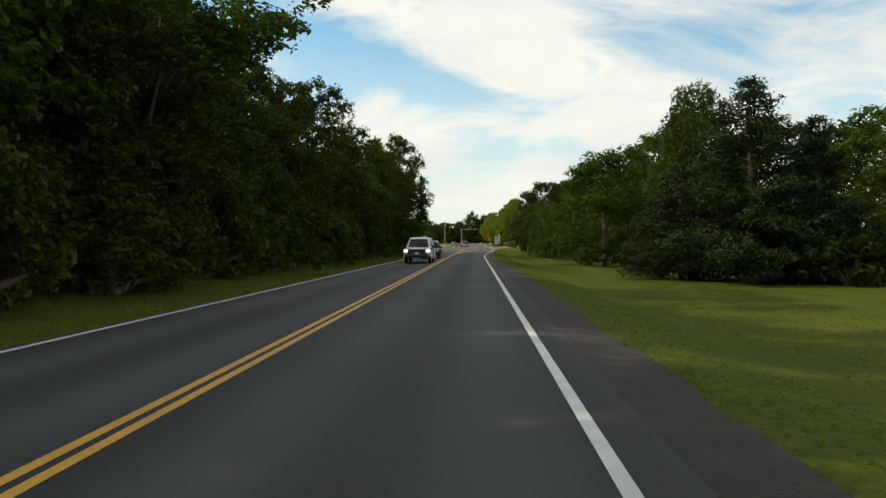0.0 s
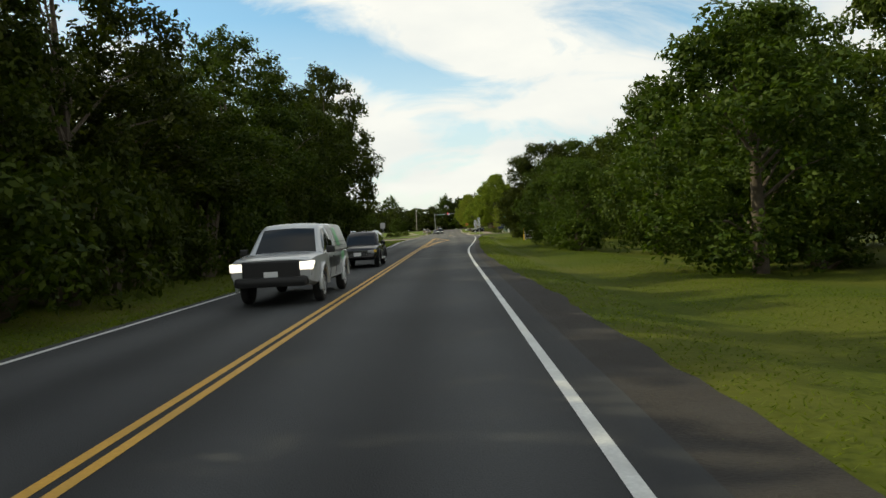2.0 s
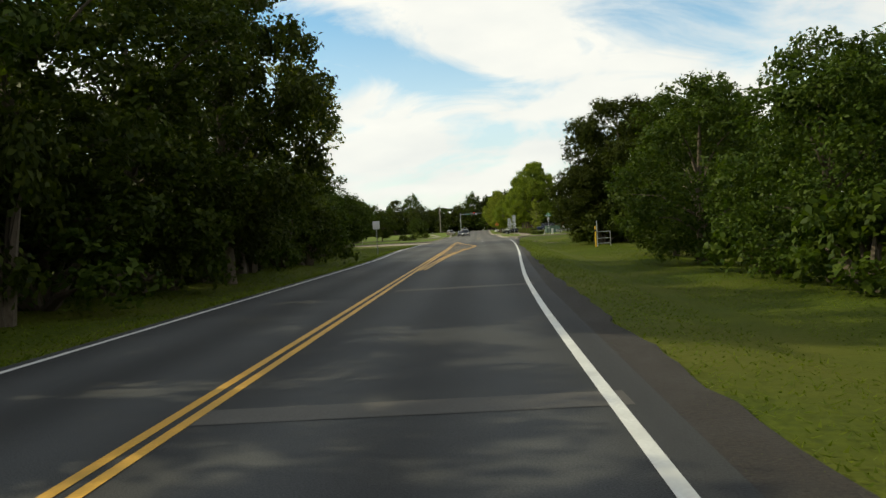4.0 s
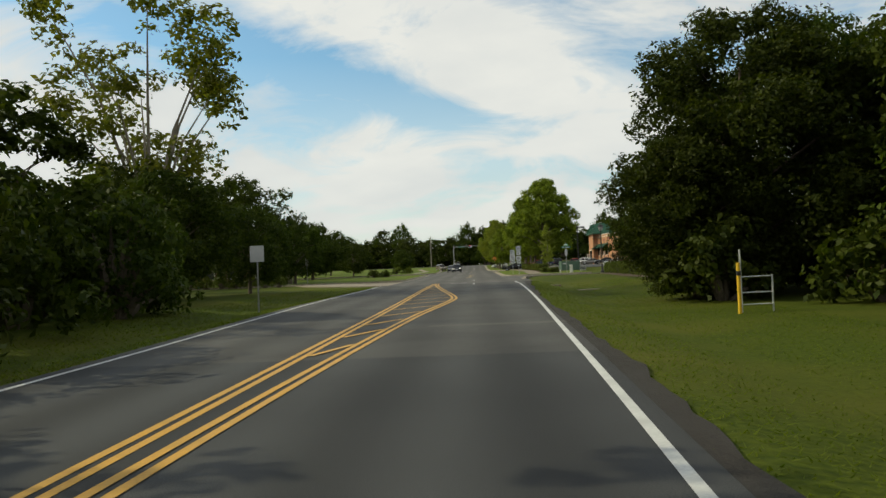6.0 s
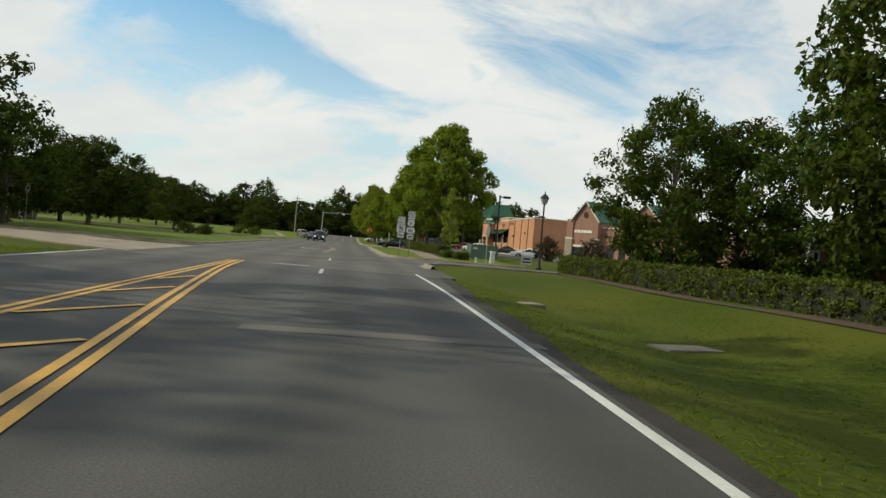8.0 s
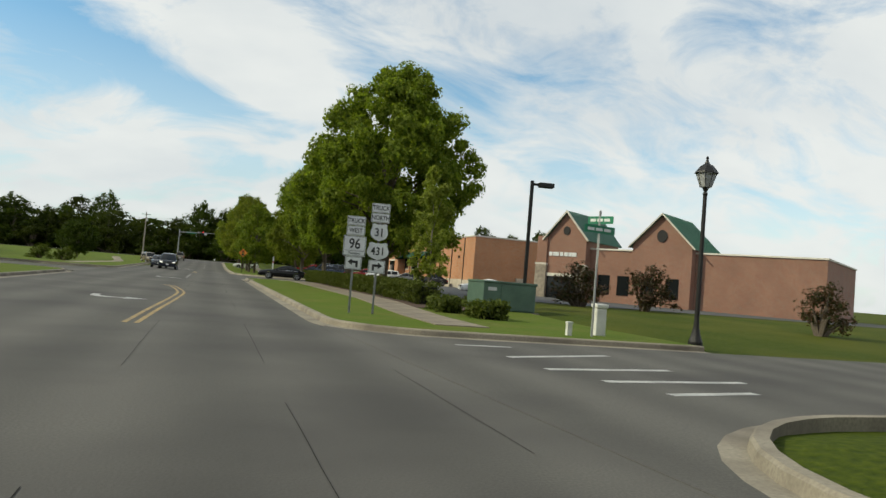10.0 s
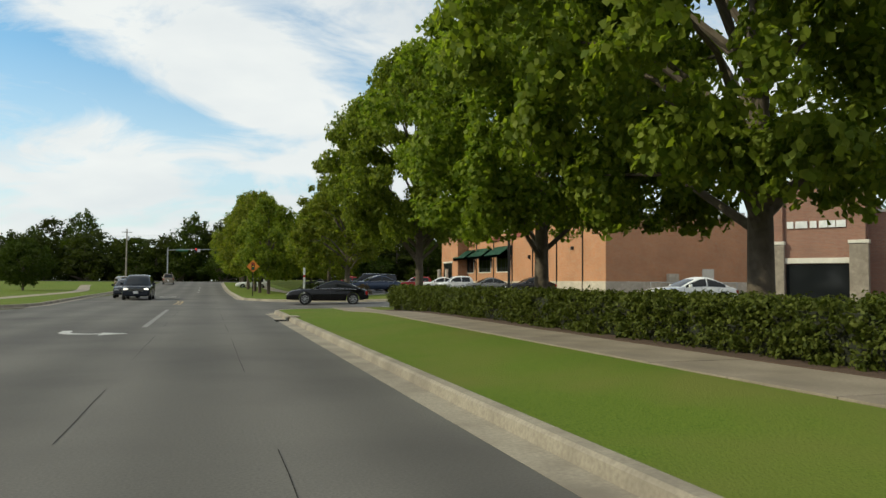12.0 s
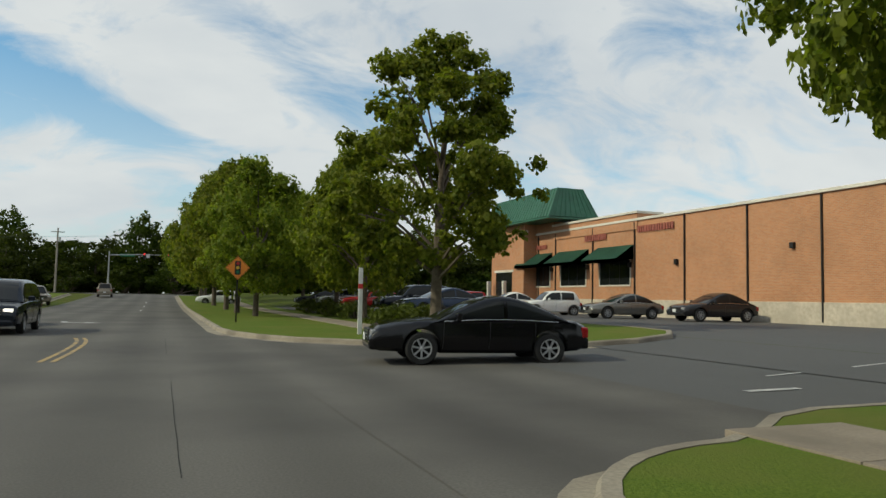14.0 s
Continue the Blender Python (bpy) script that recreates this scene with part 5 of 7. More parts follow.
def make_car(name, label, category, at, paint_key, L, W, H, belt, hood, wb, r, roof, group="", tail_up=None, lights="lamp_glass", pickup=False, low=0.24, rails=False, shape=None):
    """A car that faces +y: lofted body, cabin, panes, wheels, lamps, mirrors, plates.
    roof: y of cabin base rear, base front, roof rear, roof front, as shares of half the length."""
    root = thing(name, label, category, at, group)
    h = L / 2
    rear = tail_up if tail_up is not None else belt
    st = [(-h, 0.48, rear - 0.22, 0.86), (-h + 0.06, 0.36, rear - 0.10, 0.93), (-h + 0.25, 0.30, rear - 0.02, 0.98), (-h * 0.55, low, rear, 1.0), (-h * 0.2, low, belt, 1.0), (h * 0.2, low, belt - 0.01, 1.0),
          (h * 0.42, low, hood + 0.04, 1.0), (h * 0.7, low + 0.02, hood, 0.985), (h - 0.22, low + 0.04, hood - 0.10, 0.95), (h - 0.06, low + 0.08, hood - 0.22, 0.90), (h, low + 0.14, hood - 0.32, 0.84)]
    wheel_ys = (wb / 2 - 0.02 * L, -wb / 2 - 0.02 * L)
    opening = r * (1.27 if pickup or rails else 1.17)
    bm = bmesh.new()
    loft_body(bm, shape or st, W, wheel_ys, r, opening)
    smooth(part("body", bm, paint_key, root), 0.6)
    for sx in (1, -1):
        if pickup or rails:
            for wy in wheel_ys:
                bm = bmesh.new()
                tube(bm, [(sx * (W / 2 + 0.005), wy + (opening + 0.03) * math.cos(radians(q)), r + (opening + 0.03) * math.sin(radians(q))) for q in range(-8, 190, 11)], [0.045] * 18, 6)
                smooth(part("fender_flare", bm, paint_key if pickup else "rubber", root), 0.9)
        seams = (0.22 * L * 0.5, -0.10 * L * 0.5) if pickup else (0.36 * L * 0.5, -0.06 * L * 0.5, -0.48 * L * 0.5)
        for y in seams:
            bm = bmesh.new()
            tube(bm, [(sx * W / 2 * 0.975, y, low + 0.1), (sx * W / 2 * 1.0, y - 0.01, low + 0.30 * (belt - low) + 0.05), (sx * W / 2 * 0.995, y - 0.02, low + 0.66 * (belt - low)), (sx * W / 2 * 0.955, y - 0.03, belt - 0.06)], [0.006] * 4, 4)
            part("door_seam", bm, "rubber", root)
        if rails:
            part("running_board", box_bm(sx * (W / 2 - 0.06), wheel_ys[1] + opening + 0.1, low + 0.02, sx * (W / 2 + 0.07), wheel_ys[0] - opening - 0.1, low + 0.08, 0.02), "aluminium", root, "pale running board")
            part("turn_signal", box_bm(sx * (W / 2 * 0.78), h - 0.34, hood - 0.28, sx * (W / 2 * 0.935), h - 0.085, hood - 0.17, 0.02), "yellow", root, "amber corner lamp")
    yb0, yb1, yr0, yr1 = [k * h for k in roof]
    bm = bmesh.new()
    wbs, wr = W / 2 * 0.90, W / 2 * 0.72
    top, flank = greenhouse(yb0, yb1, yr0, yr1, belt - 0.06, H, wbs, wr)
    ring = []
    for y in steps(yb0, yb1, 28):
        ring.append([flank(-1, y, v) for v in steps(0, 0.92, 6)] + [top(s, y) for s in steps(-0.92, 0.92, 8)] + [flank(1, y, v) for v in steps(0.92, 0, 6)])
    skin(bm, ring)
    smooth(part("roof", bm, paint_key, root), 0.9)
    glass_runs = (("windshield", yr1 + 0.10 * (yb1 - yr1), yb1 - 0.04 * (yb1 - yr1)), ("rear_window", yb0 + 0.10 * (yr0 - yb0), yr0 - 0.06 * (yr0 - yb0)))
    for nm, y0, y1 in glass_runs:
        bm = bmesh.new()
        skin(bm, [[top(s, y, 0.012) for s in steps(-0.86, 0.86, 8)] for y in steps(y0, y1, 8)])
        smooth(part(nm, bm, "glass", root), 0.9)
    span = (yb0 + 0.16 * (yb1 - yb0) if not pickup else yb0 + 0.12, yb1 - 0.10 * (yb1 - yb0))
    pillar_y = span[0] + 0.46 * (span[1] - span[0])
    for side in (1, -1):
        for y0, y1 in ((span[0], pillar_y - 0.04), (pillar_y + 0.04, span[1])):
            bm = bmesh.new()
            skin(bm, [[flank(side, y, v, 0.012) for v in steps(0.16, 0.86, 5)] for y in steps(y0, y1, 10)])
            smooth(part("side_window", bm, "glass", root), 0.9)
        bm = bmesh.new()
        tube(bm, [flank(side, y, 0.11, 0.012) for y in steps(span[0] - 0.1, span[1] + 0.08, 8)], [0.010] * 9, 5)
        part("window_trim", bm, "chrome", root)
    wy = wb / 2
    wheels = make_wheel(r, 0.21)
    meshes = []
    for bmw, mat in wheels:
        o = part(mat, bmw, "tyre" if mat == "tyre" else "rim_alloy")
        meshes.append(smooth(o, 0.6).data)
        bpy.data.objects.remove(o)
    for sx in (1, -1):
        for y in (wy - 0.02 * L, -wy - 0.02 * L):
            w = new("wheel")
            w.parent = root
            w.matrix_basis = pose(sx * (W / 2 - 0.115), y, r, 0, 0, 0 if sx > 0 else 180)
            for nm, me in zip(("tyre", "rim"), meshes):
                q = new(nm, me)
                q.parent = w
    for sx in (1, -1):
        bm = bmesh.new()
        box(bm, sx * W * (0.40 if pickup else 0.335) - 0.14, h - 0.38, hood - (0.28 if pickup else 0.31), sx * W * (0.40 if pickup else 0.335) + 0.14, h + (0.015 if pickup else -0.025), hood - (0.10 if pickup else 0.18), 0.035)
        part("headlight", bm, lights, root, "clear headlight")
        bm = bmesh.new()
        box(bm, sx * W * 0.40 - 0.14, -h + 0.005, rear - 0.36, sx * W * 0.40 + 0.14, -h + 0.16, rear - 0.14, 0.03)
        part("taillight", bm, "tail", root, "red taillight")
        bm = bmesh.new()
        y0 = yb1 - 0.18 * (yb1 - yb0)
        box(bm, sx * (W / 2 + 0.09) - 0.10, y0, belt - 0.03, sx * (W / 2 + 0.09) + 0.10, y0 + 0.12, belt + 0.13, 0.035)
        part("mirror", bm, "rubber" if pickup else paint_key, root)
        for f in (0.10, 0.46) if not pickup else (0.2,):
            bm = bmesh.new()
            yy = yb0 + (yb1 - yb0) * f
            box(bm, sx * (W / 2 - 0.004) - 0.012, yy, belt - 0.17, sx * (W / 2 - 0.004) + 0.012, yy + 0.17, belt - 0.13, 0.008)
            part("door_handle", bm, "rubber" if pickup else paint_key, root)
    bm = bmesh.new()
    box(bm, -W * 0.26, h - 0.09, hood - 0.40, W * 0.26, h - 0.015 + 0.02, hood - 0.17, 0.02)
    part("grille", bm, "rubber", root, "dark grille")
    for k in range(3):
        z = hood - 0.36 + 0.07 * k
        part("grille_bar", box_bm(-W * 0.25, h - 0.01, z, W * 0.25, h + 0.012, z + 0.02), "chrome" if not pickup else "dark_metal", root)
    if pickup:
        part("grille_frame", box_bm(-W * 0.335, h - 0.16, hood - 0.46, W * 0.335, h + 0.03, hood - 0.06, 0.05), "rubber", root, "black front grille surround")
        for sx in (1, -1):
            part("headlight_lower", box_bm(sx * W * 0.36, h - 0.30, hood - 0.40, sx * W * 0.468, h - 0.03, hood - 0.27, 0.03), "lamp_glass", root, "lower arm of the headlight")
    bm = bmesh.new()
    box(bm, -W * 0.425, h - 0.24, low + 0.05, W * 0.425, h + (0.10 if pickup else 0.012), low + 0.27, 0.09)
    part("bumper", bm, "rubber" if pickup else paint_key, root)
    bm = bmesh.new()
    box(bm, -W * 0.44, -h - 0.03, 0.34, W * 0.44, -h + 0.2, 0.58, 0.05)
    part("bumper", bm, "chrome" if pickup else paint_key, root)
    for y, z in ((h + 0.035, low + 0.30), (-h - 0.035, 0.62 if not pickup else 0.55)):
        bm = bmesh.new()
        box(bm, -0.15, y - 0.008, z - 0.075, 0.15, y + 0.008, z + 0.075, 0.006)
        part("number_plate", bm, "sign_white", root, "plain white plate")
    if rails:
        for sx in (1, -1):
            bm = bmesh.new()
            tube(bm, [(sx * wr * 0.86, yr0 + 0.15, H - 0.02), (sx * wr * 0.86, yr0 + 0.3, H + 0.05), (sx * wr * 0.86, yr1 - 0.3, H + 0.05), (sx * wr * 0.86, yr1 - 0.12, H - 0.02)], [0.018] * 4, 6)
            part("roof_rail", bm, "chrome", root)
    if pickup:
        zb, zt = belt + 0.0, H + 0.02

        def cap_x(z):
            return W / 2 * (0.955 - 0.16 * ((z - zb) / (zt - zb)) ** 1.3)
        prof = [(yb0 - 0.03, zb), (yb0 - 0.03, zb + 0.25), (yb0 - 0.03, zb + 0.5), (yb0 - 0.06, zt - 0.03), (yb0 - 0.14, zt), (-h + 0.62, zt - 0.02), (-h + 0.45, zt - 0.07), (-h + 0.30, zb + 0.36), (-h + 0.10, zb + 0.12), (-h + 0.05, zb)]
        bm = bmesh.new()
        sides = [[bm.verts.new((sx * cap_x(z) * f, y, z + dz)) for y, z in prof] for sx, f, dz in ((1, 1, 0), (1, 0.55, 0.03), (-1, 0.55, 0.03), (-1, 1, 0))]
        for a, b in zip(sides, sides[1:]):
            for k in range(len(prof) - 1):
                bm.faces.new((a[k], a[k + 1], b[k + 1], b[k]))
        bm.faces.new(sides[0])
        bm.faces.new(sides[-1][::-1])
        cap = smooth(part("canopy", bm, "paint_white", root, "white bed cap with a green stripe"), 0.6)
        for sx in (1, -1):
            def on_cap(y, z, off=0.006):
                return (sx * (cap_x(z) + off), y, z)
            bm = bmesh.new()
            y2 = yb0 - 0.35
            skin(bm, [[on_cap(y2 + a, zb + 0.10 + (zt - zb - 0.2) * v) for a in (-0.62 + 0.30 * v, -0.1 + 0.22 * v)] for v in steps(0, 1, 6)])
            part("stripe", bm, "green_wrap", cap, "green wrap stripe")
            for z in (zb + 0.10, zb + 0.20):
                bm = bmesh.new()
                tube(bm, [on_cap(yb0 - 0.12, z), on_cap(-h + 0.30, z)], [0.007, 0.007], 4)
                part("cap_seam", bm, "rubber", cap)
            x = sx * (W / 2 + 0.004)
            for k in range(8):
                y = 0.72 - 0.21 * k
                bm = bmesh.new()
                vs = [bm.verts.new((x, y + a, z)) for a, z in ((-0.15, 0.70), (0.0, 0.70), (0.0, 0.95), (-0.15, 0.95))]
                bm.faces.new(vs)
                part("lettering_bar", bm, "sign_black", root, "dark bar of unreadable lettering")
            bm = bmesh.new()
            ring = [bm.verts.new((sx * (W / 2 + 0.006), wheel_ys[1] + 0.30 + 0.30 * math.cos(q * 0.524), 0.93 + 0.13 * math.sin(q * 0.524))) for q in range(12)]
            bm.faces.new(ring)
            part("leaf_mark", bm, "green_wrap", root, "green mark on the rear fender")
    return root


SEDAN, HATCH, WAGON, VAN, CAB = (-0.88, 0.44, -0.42, 0.00), (-0.94, 0.40, -0.80, 0.10), (-0.97, 0.42, -0.90, 0.12), (-0.97, 0.62, -0.90, 0.22), (-0.16, 0.46, -0.10, 0.22)
make_car("pickup_truck", "silver pickup truck with lit headlights and a green-striped bed cap", "pickup truck", pose(-3.65, 54.6, 0, 0, 0, 180), "paint_silver", 5.3, 1.86, 1.74, 1.10, 1.05, 3.25, 0.36, CAB, lights="head_on", pickup=True, low=0.38,
         shape=[(-2.65, 0.52, 1.04, 0.95), (-2.6, 0.48, 1.09, 0.985), (-1.4, 0.38, 1.10, 1.0), (-0.4, 0.38, 1.10, 1.0), (0.9, 0.38, 1.10, 1.0), (1.25, 0.38, 1.12, 1.0), (2.1, 0.40, 1.09, 0.985), (2.5, 0.44, 1.04, 0.955), (2.65, 0.50, 0.99, 0.90)])
make_car("sport_utility_car", "black sport utility car with chrome roof rails on the road", "car", pose(-3.75, 69.2, 0, 0, 0, 180), "paint_black", 4.4, 1.66, 1.52, 0.98, 0.93, 2.6, 0.33, WAGON, low=0.30, rails=True)
make_car("sedan", "glossy black sedan waiting at the driveway mouth", "car", pose(8.35, 240.4, 0.03, 0, 0, 80), "paint_black", 4.65, 1.82, 1.38, 0.94, 0.88, 2.72, 0.335, SEDAN, lights="lamp_glass")
make_car("minivan", "blue-black minivan with lit headlights on the road", "car", pose(-3.0, 254.0, 0, 0, 0, 180), "paint_navy", 5.0, 1.92, 1.72, 1.08, 1.0, 2.95, 0.34, VAN, lights="head_on")
make_car("sedan", "dark sedan on the far lane", "car", pose(-4.3, 259.5, 0, 0, 0, 182), "paint_navy", 4.6, 1.8, 1.42, 0.95, 0.9, 2.7, 0.32, SEDAN)
make_car("sport_utility_car", "tan sport utility car seen from behind on the road", "car", pose(-4.6, 330, rise(330), 0, 0, 2), "paint_tan", 4.6, 1.82, 1.75, 1.08, 1.02, 2.7, 0.35, WAGON, low=0.3)
make_car("hatchback", "white wagon turning at the far side street", "car", pose(8.0, 309, rise(309), 0, 0, 80), "paint_white", 4.6, 1.8, 1.5, 0.98, 0.92, 2.7, 0.33, HATCH)
P = 0.475
make_car("sedan", "white sedan parked before the shop", "car", pose(26.0, 274.4, P, 0, 0, 80), "paint_white", 4.45, 1.82, 1.45, 0.95, 0.9, 2.75, 0.33, SEDAN, "cars in the shop's lot")
make_car("hatchback", "boxy white hatchback parked before the shop", "car", pose(25.3, 267.0, P - 0.06, 0, 0, 82), "paint_white", 3.85, 1.7, 1.56, 1.0, 0.95, 2.55, 0.34, HATCH, "cars in the shop's lot")
make_car("coupe", "grey-brown coupe parked in the shop's lot", "car", pose(26.0, 260.2, P - 0.03, 0, 0, 84), "paint_grey", 4.4, 1.82, 1.36, 0.92, 0.86, 2.7, 0.33, SEDAN, "cars in the shop's lot")
make_car("sedan", "dark green-grey sedan parked beside the shop wall", "car", pose(28.3, 255.6, P, 0, 0, 84), "paint_dark", 4.3, 1.82, 1.42, 0.94, 0.88, 2.7, 0.33, SEDAN, "cars in the shop's lot")
make_car("hatchback", "red hatchback parked in the shop's lot", "car", pose(24.9, 280.5, P, 0, 0, 80), "paint_red", 4.3, 1.78, 1.5, 0.98, 0.92, 2.6, 0.33, HATCH, "cars in the shop's lot")
make_car("sport_utility_car", "black sport utility car parked in the lot", "car", pose(19.5, 277.5, P, 0, 0, 95), "paint_navy", 4.8, 1.88, 1.75, 1.1, 1.04, 2.8, 0.36, WAGON, "cars in the shop's lot", low=0.3)
make_car("sedan", "dark blue sedan parked under the street trees", "car", pose(15.9, 262.0, P, 0, 0, 92), "paint_blue", 4.8, 1.83, 1.44, 0.96, 0.9, 2.75, 0.33, SEDAN, "cars under the trees")
make_car("sport_utility_car", "dark blue sport utility car parked under the street trees", "car", pose(16.2, 267.5, P, 0, 0, 92), "paint_navy", 4.6, 1.84, 1.66, 1.04, 0.98, 2.7, 0.35, WAGON, "cars under the trees", low=0.3)
make_car("sedan", "dull red sedan parked under the street trees", "car", pose(15.6, 274, P, 0, 0, 88), "paint_red", 4.7, 1.82, 1.42, 0.95, 0.9, 2.7, 0.33, SEDAN, "cars under the trees")
make_car("hatchback", "silver hatchback parked under the street trees", "car", pose(15.4, 281.5, P, 0, 0, 90), "paint_silver", 4.4, 1.8, 1.5, 0.98, 0.92, 2.6, 0.33, HATCH, "cars under the trees")
make_car("sedan", "dark sedan parked under the street trees", "car", pose(15.4, 290, P, 0, 0, 90), "paint_dark", 4.7, 1.82, 1.42, 0.95, 0.9, 2.7, 0.33, SEDAN, "cars under the trees")
make_car("sedan", "white sedan parked behind the long hedge", "car", pose(26.0, 230.5, P - 0.2, 0, 0, 84), "paint_white", 4.7, 1.82, 1.42, 0.95, 0.9, 2.7, 0.33, SEDAN, "cars in the shop's lot")
make_car("sport_utility_car", "tan sport utility car on the far lane by the islands", "car", pose(-8.4, 300, rise(300), 0, 0, 200), "paint_tan", 4.6, 1.82, 1.72, 1.08, 1.02, 2.7, 0.35, WAGON, low=0.3)



# ---- buildings ----
def wall_block(bm, x0, y0, x1, y1, z0, z1, mi=0):
    box(bm, x0, y0, z0, x1, y1, z1, 0.0, mi)


def seam_roof(name, corners, ridge, parent, thick=0.10):
    """A metal roof plane set with standing seams: corners low a, low b, top b, top a."""
    a, b, c, d = [Vector(p) for p in corners]
    nrm = (b - a).cross(d - a).normalized()
    if nrm.z < 0:
        nrm = -nrm
    bm = bmesh.new()
    lo = [bm.verts.new(p - nrm * thick) for p in (a, b, c, d)]
    hi = [bm.verts.new(p) for p in (a, b, c, d)]
    bm.faces.new(hi)
    bm.faces.new(lo[::-1])
    for k in range(4):
        bm.faces.new((lo[k], lo[(k + 1) % 4], hi[(k + 1) % 4], hi[k]))
    roof = part(name, bm, "green_metal", parent, "green standing-seam metal roof")
    n = max(3, int((b - a).length / 0.45))
    for i in range(n + 1):
        u = i / n
        p, q = a.lerp(b, u), d.lerp(c, u)
        if (q - p).length < 0.1:
            continue
        bm = bmesh.new()
        tube(bm, [p + nrm * 0.02, q + nrm * 0.02], [0.03, 0.03], 4)
        part("seam", bm, "green_metal", roof)
    return roof


def bar_sign(name, parent, origin, along, sizes, height, material, label, proud=(-0.06, 0, 0)):
    """A row of plain bars where lettering stands on a wall."""
    along = Vector(along)
    u = 0.0
    for w in sizes:
        if w < 0:
            u -= w
            continue
        bm = bmesh.new()
        p = Vector(origin) + along * u
        q = p + along * w
        pr = Vector(proud)
        vs = [p, q, q + Vector((0, 0, height)), p + Vector((0, 0, height))]
        i, o = [bm.verts.new(v) for v in vs], [bm.verts.new(v + pr) for v in vs]
        bm.faces.new(o)
        for k in range(4):
            bm.faces.new((i[k], i[(k + 1) % 4], o[(k + 1) % 4], o[k]))
        part(name, bm, material, parent, label)
        u += w


def west_window(parent, x, y0, y1, z0, z1, bars=2):
    """A shop window in a wall that faces west."""
    w = part("window", box_bm(x - 0.02, y0, z0, x + 0.10, y1, z1), "glass", parent, "dark shop window")
    for a, b, c, d in ((y0 - 0.06, y0 + 0.03, z0 - 0.06, z1 + 0.06), (y1 - 0.03, y1 + 0.06, z0 - 0.06, z1 + 0.06), (y0 - 0.06, y1 + 0.06, z1, z1 + 0.07), (y0 - 0.06, y1 + 0.06, z0 - 0.10, z0)):
        part("window_frame", box_bm(x - 0.06, a, c, x + 0.02, b, d), "trim", w)
    for k in range(1, bars + 1):
        y = y0 + (y1 - y0) * k / (bars + 1)
        part("mullion", box_bm(x - 0.04, y - 0.025, z0, x, y + 0.025, z1), "dark_metal", w)
    return w


# brick shop with awnings; its west wall stands along x = 31.1
shop = thing("shop_building", "orange brick shop with green awnings and a green-roofed tower", "building")
G = 0.45
bm = bmesh.new()
wall_block(bm, 31.1, 247.7, 62, 283.5, G - 0.3, 6.75)
part("wall", bm, "brick", shop)
part("stone_base", box_bm(31.04, 247.64, G - 0.3, 62, 280.5, 1.55, 0.02), "stone", shop, "pale stone base course")
part("parapet_cap", box_bm(30.98, 247.58, 6.75, 62.1, 283.6, 6.92, 0.02), "trim", shop, "pale coping along the parapet")
part("upper_wall", box_bm(31.02, 265.6, 6.2, 33.0, 276.5, 7.25), "brick", shop)
part("upper_wall", box_bm(31.05, 276.5, 6.5, 33.2, 279.4, 7.85), "brick", shop)
part("parapet_cap", box_bm(30.92, 265.5, 7.25, 33.1, 276.6, 7.41, 0.02), "trim", shop)
part("roof_unit", box_bm(44, 252, 6.8, 48, 256, 7.9, 0.05), "aluminium", shop, "pale roof unit behind the parapet")
for y in (251.3, 256.0, 261.0, 265.9, 270.9, 276.2, 279.0):
    part("downspout", box_bm(31.0, y - 0.04, 0.6, 31.1, y + 0.04, 6.7), "dark_metal", shop, "dark downspout")
for y in (253.0, 261.7, 266.4, 271.5, 276.7):
    part("wall_lamp", box_bm(30.9, y - 0.12, 3.7 if y > 260 else 4.2, 31.1, y + 0.12, 4.05 if y > 260 else 4.5, 0.03), "dark_metal", shop, "small dark wall lamp")
for y0, y1 in ((266.2, 270.2), (271.6, 275.6), (276.9, 280.6)):
    west_window(shop, 31.1, y0 + 0.2, y1 - 0.2, 2.55, 4.4)
    bm = bmesh.new()
    x0, x1 = 31.06, 29.7
    vs = [bm.verts.new(p) for p in ((x0, y0 - 0.15, 5.2), (x0, y1 + 0.15, 5.2), (x1, y1 + 0.15, 4.25), (x1, y0 - 0.15, 4.25), (x1, y1 + 0.15, 4.0), (x1, y0 - 0.15, 4.0), (x0, y0 - 0.15, 4.25), (x0, y1 + 0.15, 4.25))]
    for q in ((0, 1, 2, 3), (3, 2, 4, 5), (0, 3, 5, 6), (1, 7, 4, 2)):
        bm.faces.new([vs[i] for i in q])
    bmesh.ops.solidify(bm, geom=list(bm.faces), thickness=0.02)
    part("awning", bm, "awning", shop, "dark green sloping fabric awning")
sign_rng = random.Random(9)
for y, z, n, height in ((265.5, 5.95, 14, 0.42), (271.9, 5.75, 11, 0.42), (280.0, 5.55, 10, 0.34)):
    sizes = [w for k in range(n) for w in (sign_rng.uniform(0.12, 0.26), -sign_rng.uniform(0.06, 0.10))]
    bar_sign("lettering_bar", shop, (31.03, y, z), (0, -1, 0), sizes, height, "sign_red", "dull red bar of the shop sign", (-0.05, 0, 0))
